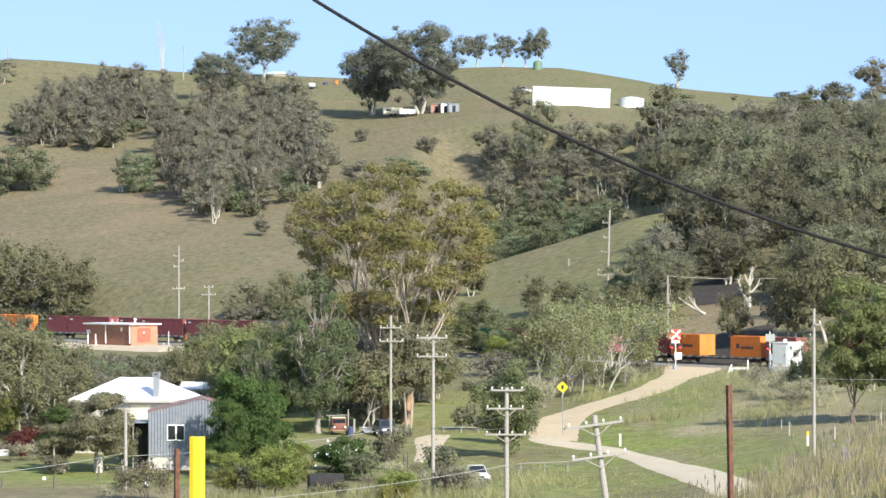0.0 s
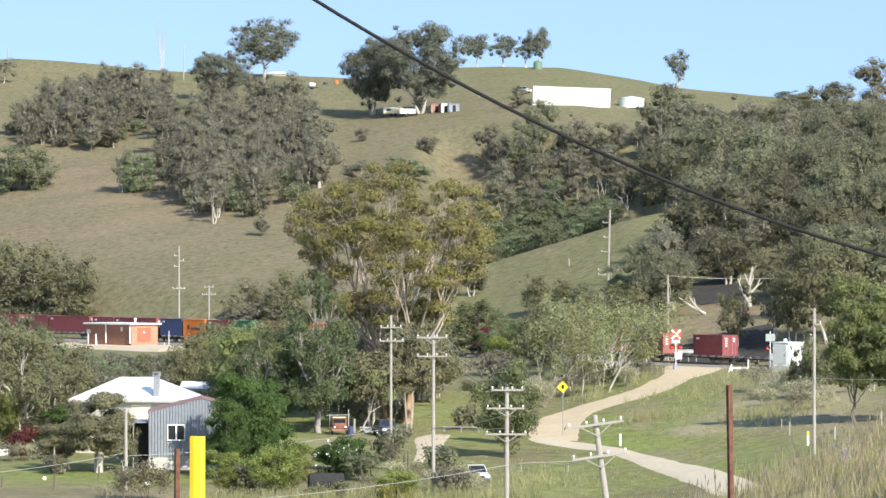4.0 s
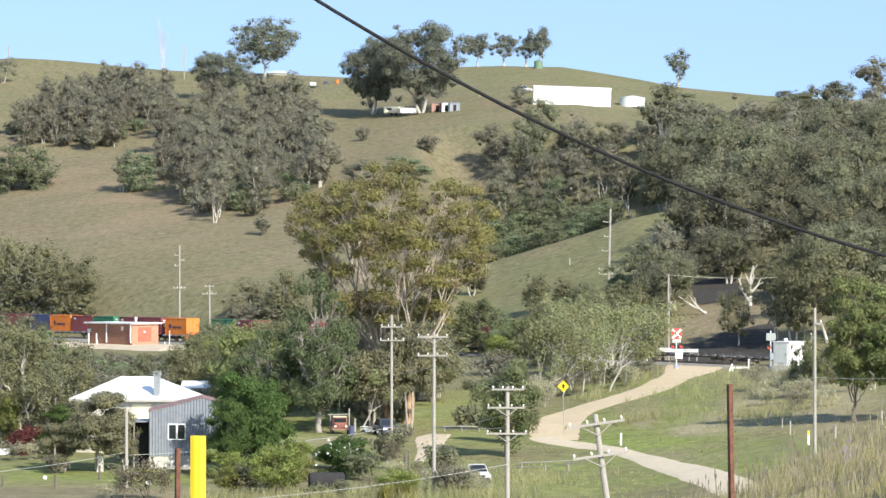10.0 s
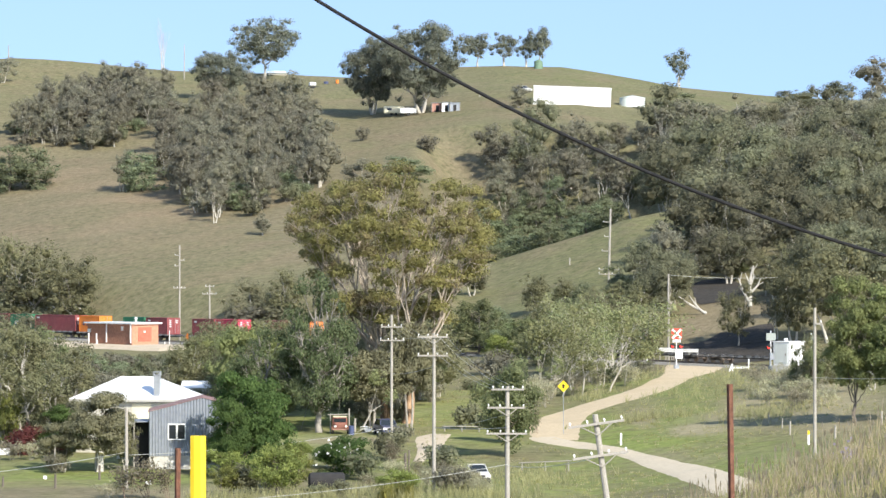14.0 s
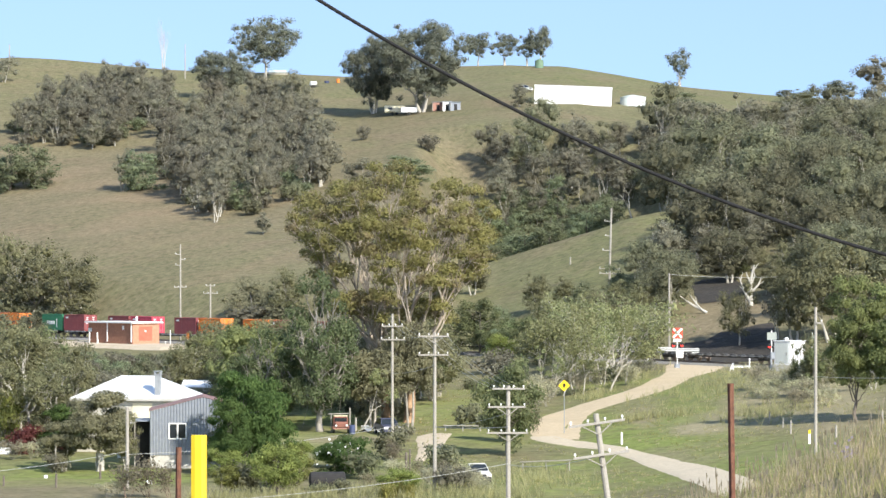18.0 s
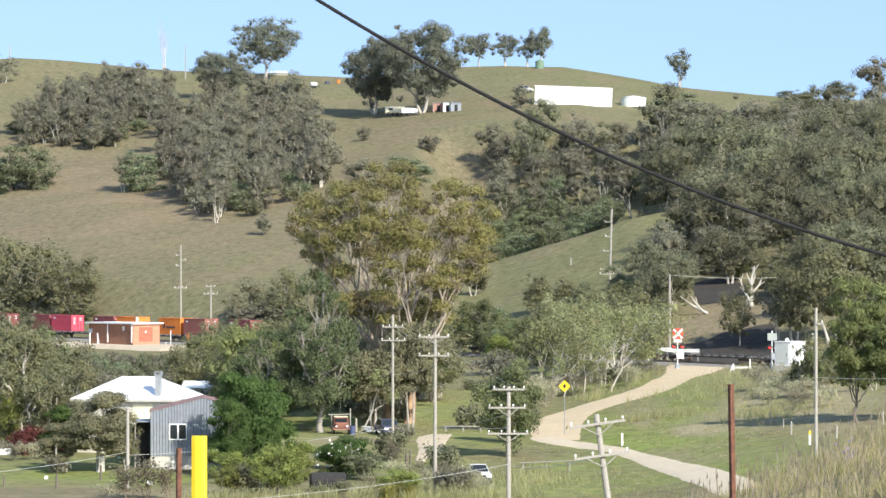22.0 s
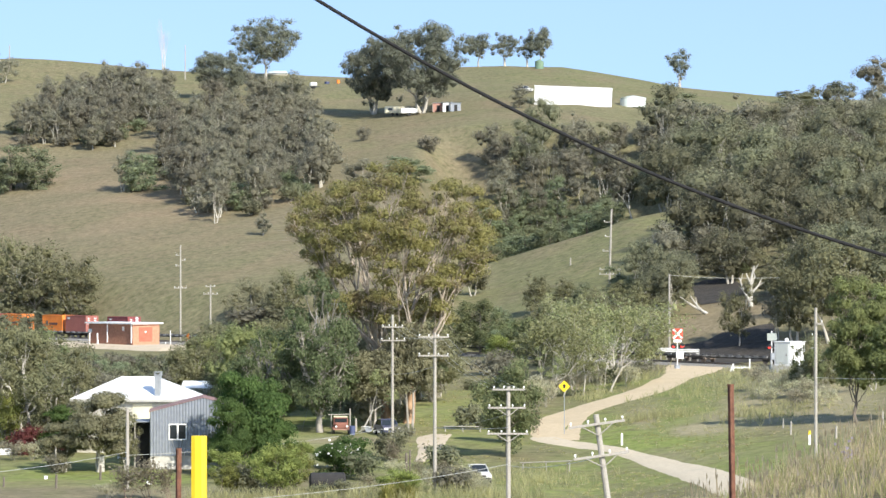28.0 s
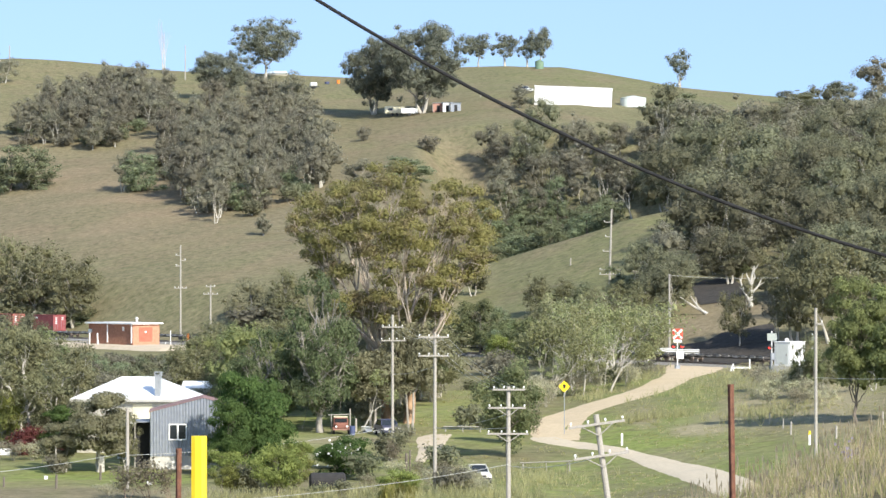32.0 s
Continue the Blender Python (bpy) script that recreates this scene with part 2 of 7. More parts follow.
# black for burnt soil, and for tree shade laid into the ground colour
M["burnt_shade"] = mat("burnt_shade_ground", (0.022, 0.02, 0.018), (0.05, 0.043, 0.036), 1.2, 0.95, bump=0.8, dirt=(0.085, 0.066, 0.045))


# ---- mesh helpers ----
def mesh_ob(name, verts, faces, material, parent=None, label="", smooth=False):
    me = bpy.data.meshes.new(name)
    me.from_pydata([tuple(v) for v in verts], [], [tuple(f) for f in faces])
    me.materials.append(material)
    if smooth:
        me.shade_smooth()
    me.update()
    ob = new(name, me)
    if parent is not None:
        ob.parent = parent
    if label:
        tagged(ob, label)
    return ob


def part(name, bm, material, parent, label=""):
    me = bpy.data.meshes.new(name)
    bmesh.ops.recalc_face_normals(bm, faces=bm.faces)
    bm.to_mesh(me)
    bm.free()
    me.materials.append(material)
    ob = new(name, me)
    ob.parent = parent
    if label:
        tagged(ob, label)
    return ob


def box(bm, x0, x1, y0, y1, z0, z1, bevel=0.0):
    vs = [bm.verts.new((x, y, z)) for z in (z0, z1) for x, y in ((x0, y0), (x1, y0), (x1, y1), (x0, y1))]
    fs = [bm.faces.new([vs[i] for i in f]) for f in ((3, 2, 1, 0), (4, 5, 6, 7), (0, 1, 5, 4), (1, 2, 6, 5), (2, 3, 7, 6), (3, 0, 4, 7))]
    if bevel:
        es = {e for f in fs for e in f.edges}
        bmesh.ops.bevel(bm, geom=list(es), offset=bevel, segments=1, affect="EDGES")
    return bm


def boxes(*dims, bevel=0.0):
    bm = bmesh.new()
    for d in dims:
        box(bm, *d, bevel=bevel)
    return bm


def rod(bm, p, q, r0, r1=None, n=8, caps=True):
    """A tapered bar from p to q."""
    p, q = Vector(p), Vector(q)
    r1 = r0 if r1 is None else r1
    ax = (q - p).normalized()
    u = ax.orthogonal().normalized()
    v = ax.cross(u)
    rings = [[bm.verts.new(c + (u * math.cos(2 * math.pi * i / n) + v * math.sin(2 * math.pi * i / n)) * r) for i in range(n)] for c, r in ((p, r0), (q, r1))]
    for i in range(n):
        bm.faces.new((rings[0][i], rings[0][(i + 1) % n], rings[1][(i + 1) % n], rings[1][i]))
    if caps:
        bm.faces.new(rings[0][::-1])
        bm.faces.new(rings[1])
    return bm


def rods(*items, n=8):
    bm = bmesh.new()
    for it in items:
        rod(bm, *it, n=n)
    return bm


def tube(points, radii, n=6):
    """Vertices and faces of a bent tapered tube."""
    verts, faces = [], []
    pts = [Vector(p) for p in points]
    for i, p in enumerate(pts):
        ax = (pts[min(i + 1, len(pts) - 1)] - pts[max(i - 1, 0)]).normalized()
        u = ax.cross(Vector((0.31, 0.95, 0.05))).normalized()
        v = ax.cross(u)
        for k in range(n):
            a = 2 * math.pi * k / n
            verts.append(p + (u * math.cos(a) + v * math.sin(a)) * radii[i])
        if i:
            for k in range(n):
                a, b = (i - 1) * n + k, (i - 1) * n + (k + 1) % n
                faces.append((a, b, b + n, a + n))
    return verts, faces


def empty(name, x=0, y=0, z=0, rz=0, label="", category="", group="", kind=""):
    ob = new(name)
    ob.matrix_basis = pose(x, y, z, 0, 0, rz)
    return tagged(ob, label, category, group, kind)


# ---- terrain ----
TRACK_R, TRACK_H = 1605.0, radians(32.965)      # radius of the track's slow curve, and its heading where the road crosses
TRACK_C = (31.2 - TRACK_R * math.cos(TRACK_H), 445.3 - TRACK_R * math.sin(TRACK_H))


def smooth(t):
    t = min(max(t, 0.0), 1.0)
    return t * t * (3 - 2 * t)


def along(t, stops):
    """Smooth interpolation through (place, value) stops."""
    if t <= stops[0][0]:
        return stops[0][1]
    for (p, a), (q, b) in zip(stops, stops[1:]):
        if t <= q:
            return a + (b - a) * ((t - p) / (q - p))
    return stops[-1][1]


VALLEY = [(0, 10.3), (25, 8.9), (60, 4.2), (120, -3.0), (200, -5.7), (295, -5.7), (330, -4.4), (400, -2.4), (470, -1.4)]
CREST = [(-190, 60.0), (-108, 63.9), (-92, 63.0), (-80, 62.1), (-65, 61.2), (-50, 60.4), (-32, 59.5), (-20, 59.2), (2, 61.9), (16, 62.7), (30, 62.2), (45, 59.5), (59, 57.1), (79, 55.0), (112, 53.2), (190, 50.0)]
BANK = [(0, 10.3), (12, 9.5), (40, 7.7), (58, 6.8), (64, 6.5), (85, 3.0), (130, -2.5)]


def track_z(a):
    return -0.3 + 0.003 * max(-150.0, min(a, 400.0))


def off_track(x, y):
    """Place along the curved track and away from it, beyond being positive."""
    dx, dy = x - TRACK_C[0], y - TRACK_C[1]
    return TRACK_R * (math.atan2(dy, dx) - TRACK_H), math.hypot(dx, dy) - TRACK_R


def off_toe(x, y):
    """Place along the straight foot of the hill and up from it."""
    dx, dy = x - 31.2, y - 442.9
    return dx * -0.6522 + dy * 0.758, dx * 0.758 + dy * 0.6522


def ground_z(x, y):
    if y < 0:
        return 10.3 + 0.02 * -y if y > -100 else 12.3
    base = along(y, VALLEY)
    if x > -6 and y < 135:                       # the grassy bank in front, rising to the right
        bank = along(y, BANK) + 0.4 * min(max(x - 2.4, 0), 9.6) * smooth(y / 55)
        base += (bank - base) * smooth((x + 4) / 5.5)
    if 120 < y < 480:                            # the paddock rises to the right
        k = smooth((y - 120) / 90) * smooth((480 - y) / 120)
        base += 0.125 * max(0.0, min(x, 60.0) - 12.0) * k
    a, s = off_track(x, y)
    tz = track_z(a) - 0.45
    if s < -5:
        ta, ts = off_toe(x, y)
        foot = -0.75 + 0.0056 * max(-150.0, min(ta, 400.0))
        k = smooth((max(s, ts) + 45) / 40)
        z = base * (1 - k) + (tz + (foot - tz) * smooth((-s - 5) / 6)) * k
    elif s < 5:
        z = tz
    else:
        yc = 885.0
        zc = along(x, CREST)
        if y < yc:
            ta, ts = off_toe(x, y)
            ts = max(ts, 5.0)
            foot = -0.75 + 0.0056 * max(-150.0, min(ta, 400.0))
            w = (ts - 5) / (ts - 5 + 0.72 * (yc - y))
            p = w * 1.06 - 0.06 * w * w * w * w
            z = foot + (zc - foot) * p
            z = tz + (z - tz) * smooth((s - 5) / 20)
            spur = smooth((x + 6) / 10) * smooth((50 - x) / 12)       # a grassy spur with a gully behind it
            if y <= 590:
                z -= spur * max(0.0, 4.9 - max(x - 8, 0) * 0.21) * smooth((y - 470) / 120)
            else:
                top = 12.2 + (min(max(x, -6.0), 40.0) - 8.2) * 0.312
                gully = top - 0.03 * (y - 590) if y < 680 else top - 2.7 + 0.5 * (y - 680)
                z += spur * (min(z, gully) - z)
        else:
            z = zc - (y - yc) * 0.02 - ((y - yc) * 0.012) ** 2 * 1.0 if y < 1300 else zc - 33
        z += 0.9 * noise.noise((x * 0.035, y * 0.035, 0.3)) * smooth((s - 5) / 60)
    return z + 0.12 * noise.noise((x * 0.11, y * 0.11, 1.7)) * smooth((abs(s) - 5) / 20)


def sward(x, y):
    """How green, how lush and how bare the ground is at a place."""
    a, s = off_track(x, y)
    green = 0.75 if s < 0 else 0.8
    lush = bare = straw = 0.0
    if s > 5:
        green += 0.25 * smooth((y - 760) / 100) + 0.14 * smooth((60 - s) / 50) + 0.3 * smooth((x - 0) / 25)
        lush = 0.16 * smooth((x + 8) / 10) * smooth((48 - x) / 10) * smooth((640 - y) / 60)
        bare = 0.36 * smooth(2.2 * noise.noise((x * 0.03, y * 0.06, 7.0)) + 0.25) * math.exp(-((y - 690) / 80) ** 2) * smooth((-20 - x) / 20)
        bare = max(bare, 0.18 * smooth((x - 26) / 6) * smooth((560 - y) / 30) * smooth((s - 8) / 6))
        green -= 0.4 * math.exp(-((y - 690) / 60) ** 2) * smooth((-5 - x) / 25)
    else:
        n = noise.noise((x * 0.09, y * 0.03, 4.0))
        lush = smooth(0.6 + 0.9 * n) * 0.85 if 230 < y < 400 else 0.15
        lush *= 1 - 0.75 * smooth((s + 60) / 30) * smooth((x - 16) / 10)
        green -= 0.35 * smooth((s + 60) / 30) * smooth((x - 16) / 10)
        if x < 0:
            k = smooth(-x / 6) * smooth((345 - y) / 20)
            lush, green = lush * (1 - 0.6 * k), green + 0.3 * k
        if y < 130:
            lush, green = 0.0, 0.35
    for cx, cy, ex, _, _, ty, want_lush, want_green, want_straw in PATCHES:
        k = min(1.0, 1.5 * math.exp(-((x - cx) / (ex - cx)) ** 2 - ((y - cy) / (ty - cy)) ** 2) * (1 + 0.8 * noise.noise((x * 0.25, y * 0.12, 9.0))))
        lush += (want_lush - lush) * k
        green += (want_green - green) * k
        straw += (want_straw - straw) * k
    return green, lush, bare, straw


# greener and drier patches: middle, side and far edge, lushness, greenness, straw
PATCHES = [
    (38.59, 477.50, 44.32, 473.00, 40.69, 503.50, 0, 0.15, 0.1),
    (35.12, 448.00, 37.80, 445.50, 35.35, 451.00, 0, 0.2, 0.4),
    (20.73, 324.50, 26.77, 315.50, 21.84, 342.00, 1.0, 0.9, 0),
    (26.66, 362.50, 30.69, 355.00, 28.02, 381.00, 0.75, 0.8, 0.1),
    (14.51, 294.00, 21.83, 278.50, 15.18, 307.50, 0.75, 0.9, 0),
    (19.34, 385.50, 22.37, 379.00, 20.01, 399.00, 0.7, 0.8, 0),
    (28.86, 337.00, 33.00, 330.50, 30.06, 353.00, 0, 0.3, 0.8),
    (36.10, 346.50, 40.50, 339.50, 38.55, 372.00, 0, 0.3, 0.8),
    (21.78, 354.50, 23.80, 350.50, 22.25, 361.00, 0.0, 0.3, 0.6),
    (34.87, 396.00, 37.68, 385.50, 38.53, 437.50, 0.35, 0.6, 0.35),
    (22.05, 373.50, 25.22, 367.00, 22.61, 383.00, 0.3, 0.6, 0.3),
    (-29.40, 287.50, -19.66, 287.50, -30.98, 303.00, 0.9, 0.9, 0),
    (-14.09, 331.00, -6.62, 331.00, -14.61, 343.00, 0.8, 0.8, 0.1),
    (0.35, 365.00, 5.65, 365.00, 0.38, 392.00, 0.8, 0.8, 0.1),
    (-29.08, 271.50, -17.69, 271.50, -29.99, 280.00, 0, 0.45, 0.05),
    (-14.41, 267.50, -5.78, 267.50, -14.87, 276.00, 0.2, 0.5, 0.3),
    (22.66, 301.50, 27.41, 295.00, 23.11, 307.50, 0.25, 0.6, 0.35),
    (18.50, 322.50, 23.60, 314.60, 18.90, 329.00, 1.0, 0.95, 0.0),
    (24.70, 351.60, 28.10, 344.90, 25.50, 362.90, 0.75, 0.9, 0.0),
    (25.20, 303.20, 29.60, 297.80, 25.80, 309.50, 0.55, 0.9, 0.0),
    (23.80, 323.10, 26.30, 319.50, 24.10, 328.10, 0.0, 0.2, 0.85),
    (19.20, 342.40, 20.40, 340.30, 19.70, 351.30, 0.0, 0.2, 0.6),
    (31.30, 331.00, 34.20, 326.10, 32.30, 342.00, 0.0, 0.3, 0.75),
    (34.40, 306.60, 37.00, 303.20, 35.10, 312.80, 0.0, 0.3, 0.5),
    (-9.00, 327.50, -4.50, 327.50, -9.00, 331.00, 0.0, 0.35, 0.5),
    (24.50, 386.00, 28.50, 380.00, 25.00, 408.00, 0.75, 0.9, 0.0),
    (28.50, 402.00, 33.00, 395.00, 29.00, 422.00, 0.6, 0.85, 0.1),
]


def build_ground():
    fine = [radians(d) for d in np.linspace(-10.5, 10.5, 160)]
    rough = [radians(d) for d in np.concatenate([np.linspace(12, 60, 14), np.linspace(66, 294, 30), np.linspace(300, 348, 14)])]
    angles = fine + rough
    radii = [0.0] + list(np.concatenate([np.geomspace(1.5, 60, 60), np.linspace(62, 560, 200), np.linspace(563, 960, 130), np.geomspace(980, 4200, 24)]))
    verts, cols, faces = [], [], []
    for r in radii[1:]:
        for a in angles:
            x, y = r * math.sin(a), r * math.cos(a)
            verts.append((x, y, ground_z(x, y)))
            cols.append(sward(x, y))
    n = len(angles)
    for i in range(len(radii) - 2):
        for k in range(n):
            j = (k + 1) % n
            faces.append((i * n + k, i * n + j, (i + 1) * n + j, (i + 1) * n + k))
    verts.append((0, 0, ground_z(0, 0)))
    cols.append((0.4, 0, 0, 0))
    faces += [(len(verts) - 1, (k + 1) % n, k) for k in range(n)]
    ob = mesh_ob("ground", verts, faces, M["ground"], smooth=True)
    at = ob.data.attributes.new("sward", "FLOAT_COLOR", "POINT")
    at.data.foreach_set("color", np.array(cols, dtype=np.float32).ravel())
    tagged(ob, "rolling pasture with dry and green grass", "ground", kind="structure")


build_ground()


def strip(name, line, half, material, lift, label, category):
    """A road draped on the ground along a smooth line of (x, y, half width)."""
    pts = []
    for i in range(len(line) - 1):
        p0, p1, p2, p3 = (Vector(line[min(max(j, 0), len(line) - 1)]) for j in (i - 1, i, i + 1, i + 2))
        for k in range(10):
            t = k / 10
            pts.append(0.5 * ((2 * p1) + (p2 - p0) * t + (2 * p0 - 5 * p1 + 4 * p2 - p3) * t * t + (3 * p1 - p0 - 3 * p2 + p3) * t ** 3))
    pts.append(Vector(line[-1]))
    verts, faces = [], []
    cuts = 7
    for i, p in enumerate(pts):
        d = (pts[min(i + 1, len(pts) - 1)] - pts[max(i - 1, 0)])
        side = Vector((d.y, -d.x)).normalized()
        for c in range(cuts):
            u = c / (cuts - 1) * 2 - 1
            w = p.z * half * (1 + (0.14 * noise.noise((p.x * 0.4, p.y * 0.4, u * 3)) if abs(u) > 0.9 else 0))
            x, y = p.x + side.x * u * w, p.y + side.y * u * w
            verts.append((x, y, ground_z(x, y) + (lift if abs(u) < 0.9 else -0.05) - 0.04 * (abs(abs(u) - 0.4) < 0.2)))
    for i in range(len(pts) - 1):
        for c in range(cuts - 1):
            k = i * cuts + c
            faces.append((k, k + 1, k + cuts + 1, k + cuts))
    return tagged(mesh_ob(name, verts, faces, material, smooth=True), label, category, kind="structure")


strip("road", [(34.4, 453.0, 2.0), (33.0, 446.0, 1.95), (31.4, 436.6, 1.7), (29.3, 418.0, 1.35), (26.6, 401.8, 1.05), (22.8, 384.0, 1.25), (19.4, 375.2, 1.35), (16.1, 367.7, 1.25), (13.3, 360.5, 1.15), (11.7, 351.0, 1.15), (10.8, 338.7, 1.12), (10.5, 327.0, 1.0)], 2.6, M["gravel"], 0.05, "pale unsealed dirt road winding to the crossing", "road")
strip("road", [(9.4, 331.0, 0.6), (10.4, 326.5, 0.75), (12.6, 322.0, 0.6), (14.3, 316.5, 0.45), (15.9, 310.3, 0.45), (17.7, 301.0, 0.55), (19.2, 290.5, 0.78), (20.5, 275.0, 0.85), (21.5, 258.0, 0.85), (22.0, 240.0, 0.85)], 2.6, M["gravel_pale"], 0.075, "pale gravel road branching off below the bend", "road")
strip("road", [(-0.2, 335.5, 0.45), (-1.0, 331.5, 0.68), (-1.2, 326.0, 0.6), (-1.3, 320.0, 0.48), (-1.7, 313.0, 0.3), (-2.2, 306.0, 0.2)], 2.6, M["pad"], 0.07, "worn bare dirt track under the trees", "road")


# ---- trees ----
def mesh_fast(name, verts, quads, material):
    me = bpy.data.meshes.new(name)
    me.vertices.add(len(verts))
    me.vertices.foreach_set("co", verts.astype(np.float32).ravel())
    k = quads.shape[1]
    me.loops.add(len(quads) * k)
    me.loops.foreach_set("vertex_index", quads.astype(np.int32).ravel())
    me.polygons.add(len(quads))
    me.polygons.foreach_set("loop_start", np.arange(len(quads), dtype=np.int32) * k)
    me.materials.append(material)
    me.update(calc_edges=True)
    return me


def leaf_quads(rng, centres, size, hang=0.4, out=None):
    """Small pointed leaf sprays at the centres, each turned its own way."""
    n = len(centres)
    nrm = rng.normal(size=(n, 3))
    if out is not None:
        nrm = nrm * 0.38 + out * 0.78
    nrm[:, 2] += 0.15
    nrm /= np.linalg.norm(nrm, axis=1, keepdims=True)
    d = rng.normal(size=(n, 3))
    d[:, 2] -= hang
    d = np.cross(nrm, np.cross(d, nrm))
    d /= np.linalg.norm(d, axis=1, keepdims=True)
    e = np.cross(d, nrm)
    s = size * rng.uniform(0.6, 1.35, (n, 1))
    w = s * rng.uniform(0.6, 0.95, (n, 1))
    bow = nrm * s * 0.15
    verts = np.stack([centres - d * s * 0.4 + e * w * 0.55, centres + d * s * 0.6 + bow, centres - d * s * 0.4 - e * w * 0.55], 1).reshape(-1, 3)
    return verts, np.arange(n * 3).reshape(n, 3)


CORE = []
for fa in ((0, 2, 4), (2, 1, 4), (1, 3, 4), (3, 0, 4), (2, 0, 5), (1, 2, 5), (3, 1, 5), (0, 3, 5)):
    tip = [np.array(((1, 0, 0), (-1, 0, 0), (0, 1, 0), (0, -1, 0), (0, 0, 1), (0, 0, -1))[k], dtype=float) for k in fa]
    ab, bc, ca = [(p + q) / np.linalg.norm(p + q) for p, q in ((tip[0], tip[1]), (tip[1], tip[2]), (tip[2], tip[0]))]
    CORE += [tip[0], ab, ca, ab, tip[1], bc, ca, bc, tip[2], ab, bc, ca]
CORE = np.array(CORE)


def foliage(rng, cen, pr, leaves, size, leaf, flat, hang=0.4, root=None, cap=False, inner=0.66):
    """The crown: leaf sprays over every clump, turned outwards, round an uneven core of larger sprays."""
    idx = rng.choice(len(cen), leaves, p=pr ** 2 / np.sum(pr ** 2))
    d = rng.normal(size=(leaves, 3))
    if cap:
        d[:, 2] = np.where(d[:, 2] < -0.3, -d[:, 2], d[:, 2])
    d /= np.linalg.norm(d, axis=1, keepdims=True)
    off = d * (inner + (1.06 - inner) * rng.uniform(0, 1, (leaves, 1)) ** 0.7) * pr[idx][:, None]
    off[:, 2] *= flat
    v, q = leaf_quads(rng, cen[idx] + off, size, hang, d)
    if inner > 0.2:
        key = np.round(CORE * 7).astype(int)
        blob = CORE[None] * (inner * pr)[:, None, None]
        jit = 0.62 + 0.5 * ((key[:, 0] * 73 + key[:, 1] * 179 + key[:, 2] * 283)[None] * 0.618 + np.arange(len(cen))[:, None] * 0.37) % 0.5
        blob = blob * jit[:, :, None]
        blob[:, :, 2] *= flat
        blob = (blob + cen[:, None, :]).reshape(-1, 3)
        q = np.concatenate([q, np.arange(len(blob)).reshape(-1, 3) + len(v)])
        v = np.concatenate([v, blob])
    me = mesh_fast("crown", v, q, M[leaf])
    new("crown", me).parent = root


def graft(verts, faces, rings, v, f, n):
    """Joins a tube of n sides to the wood that is there already, at the nearest ring."""
    k = len(verts)
    if rings:
        p = v[0]
        j = min(rings, key=lambda r: (verts[r] - p).length_squared)
        faces.append((j, k, k + 1))
    verts.extend(v)
    faces.extend(tuple(i + k for i in q) for q in f)
    rings.extend(range(k, k + len(v) - n + 1, n))


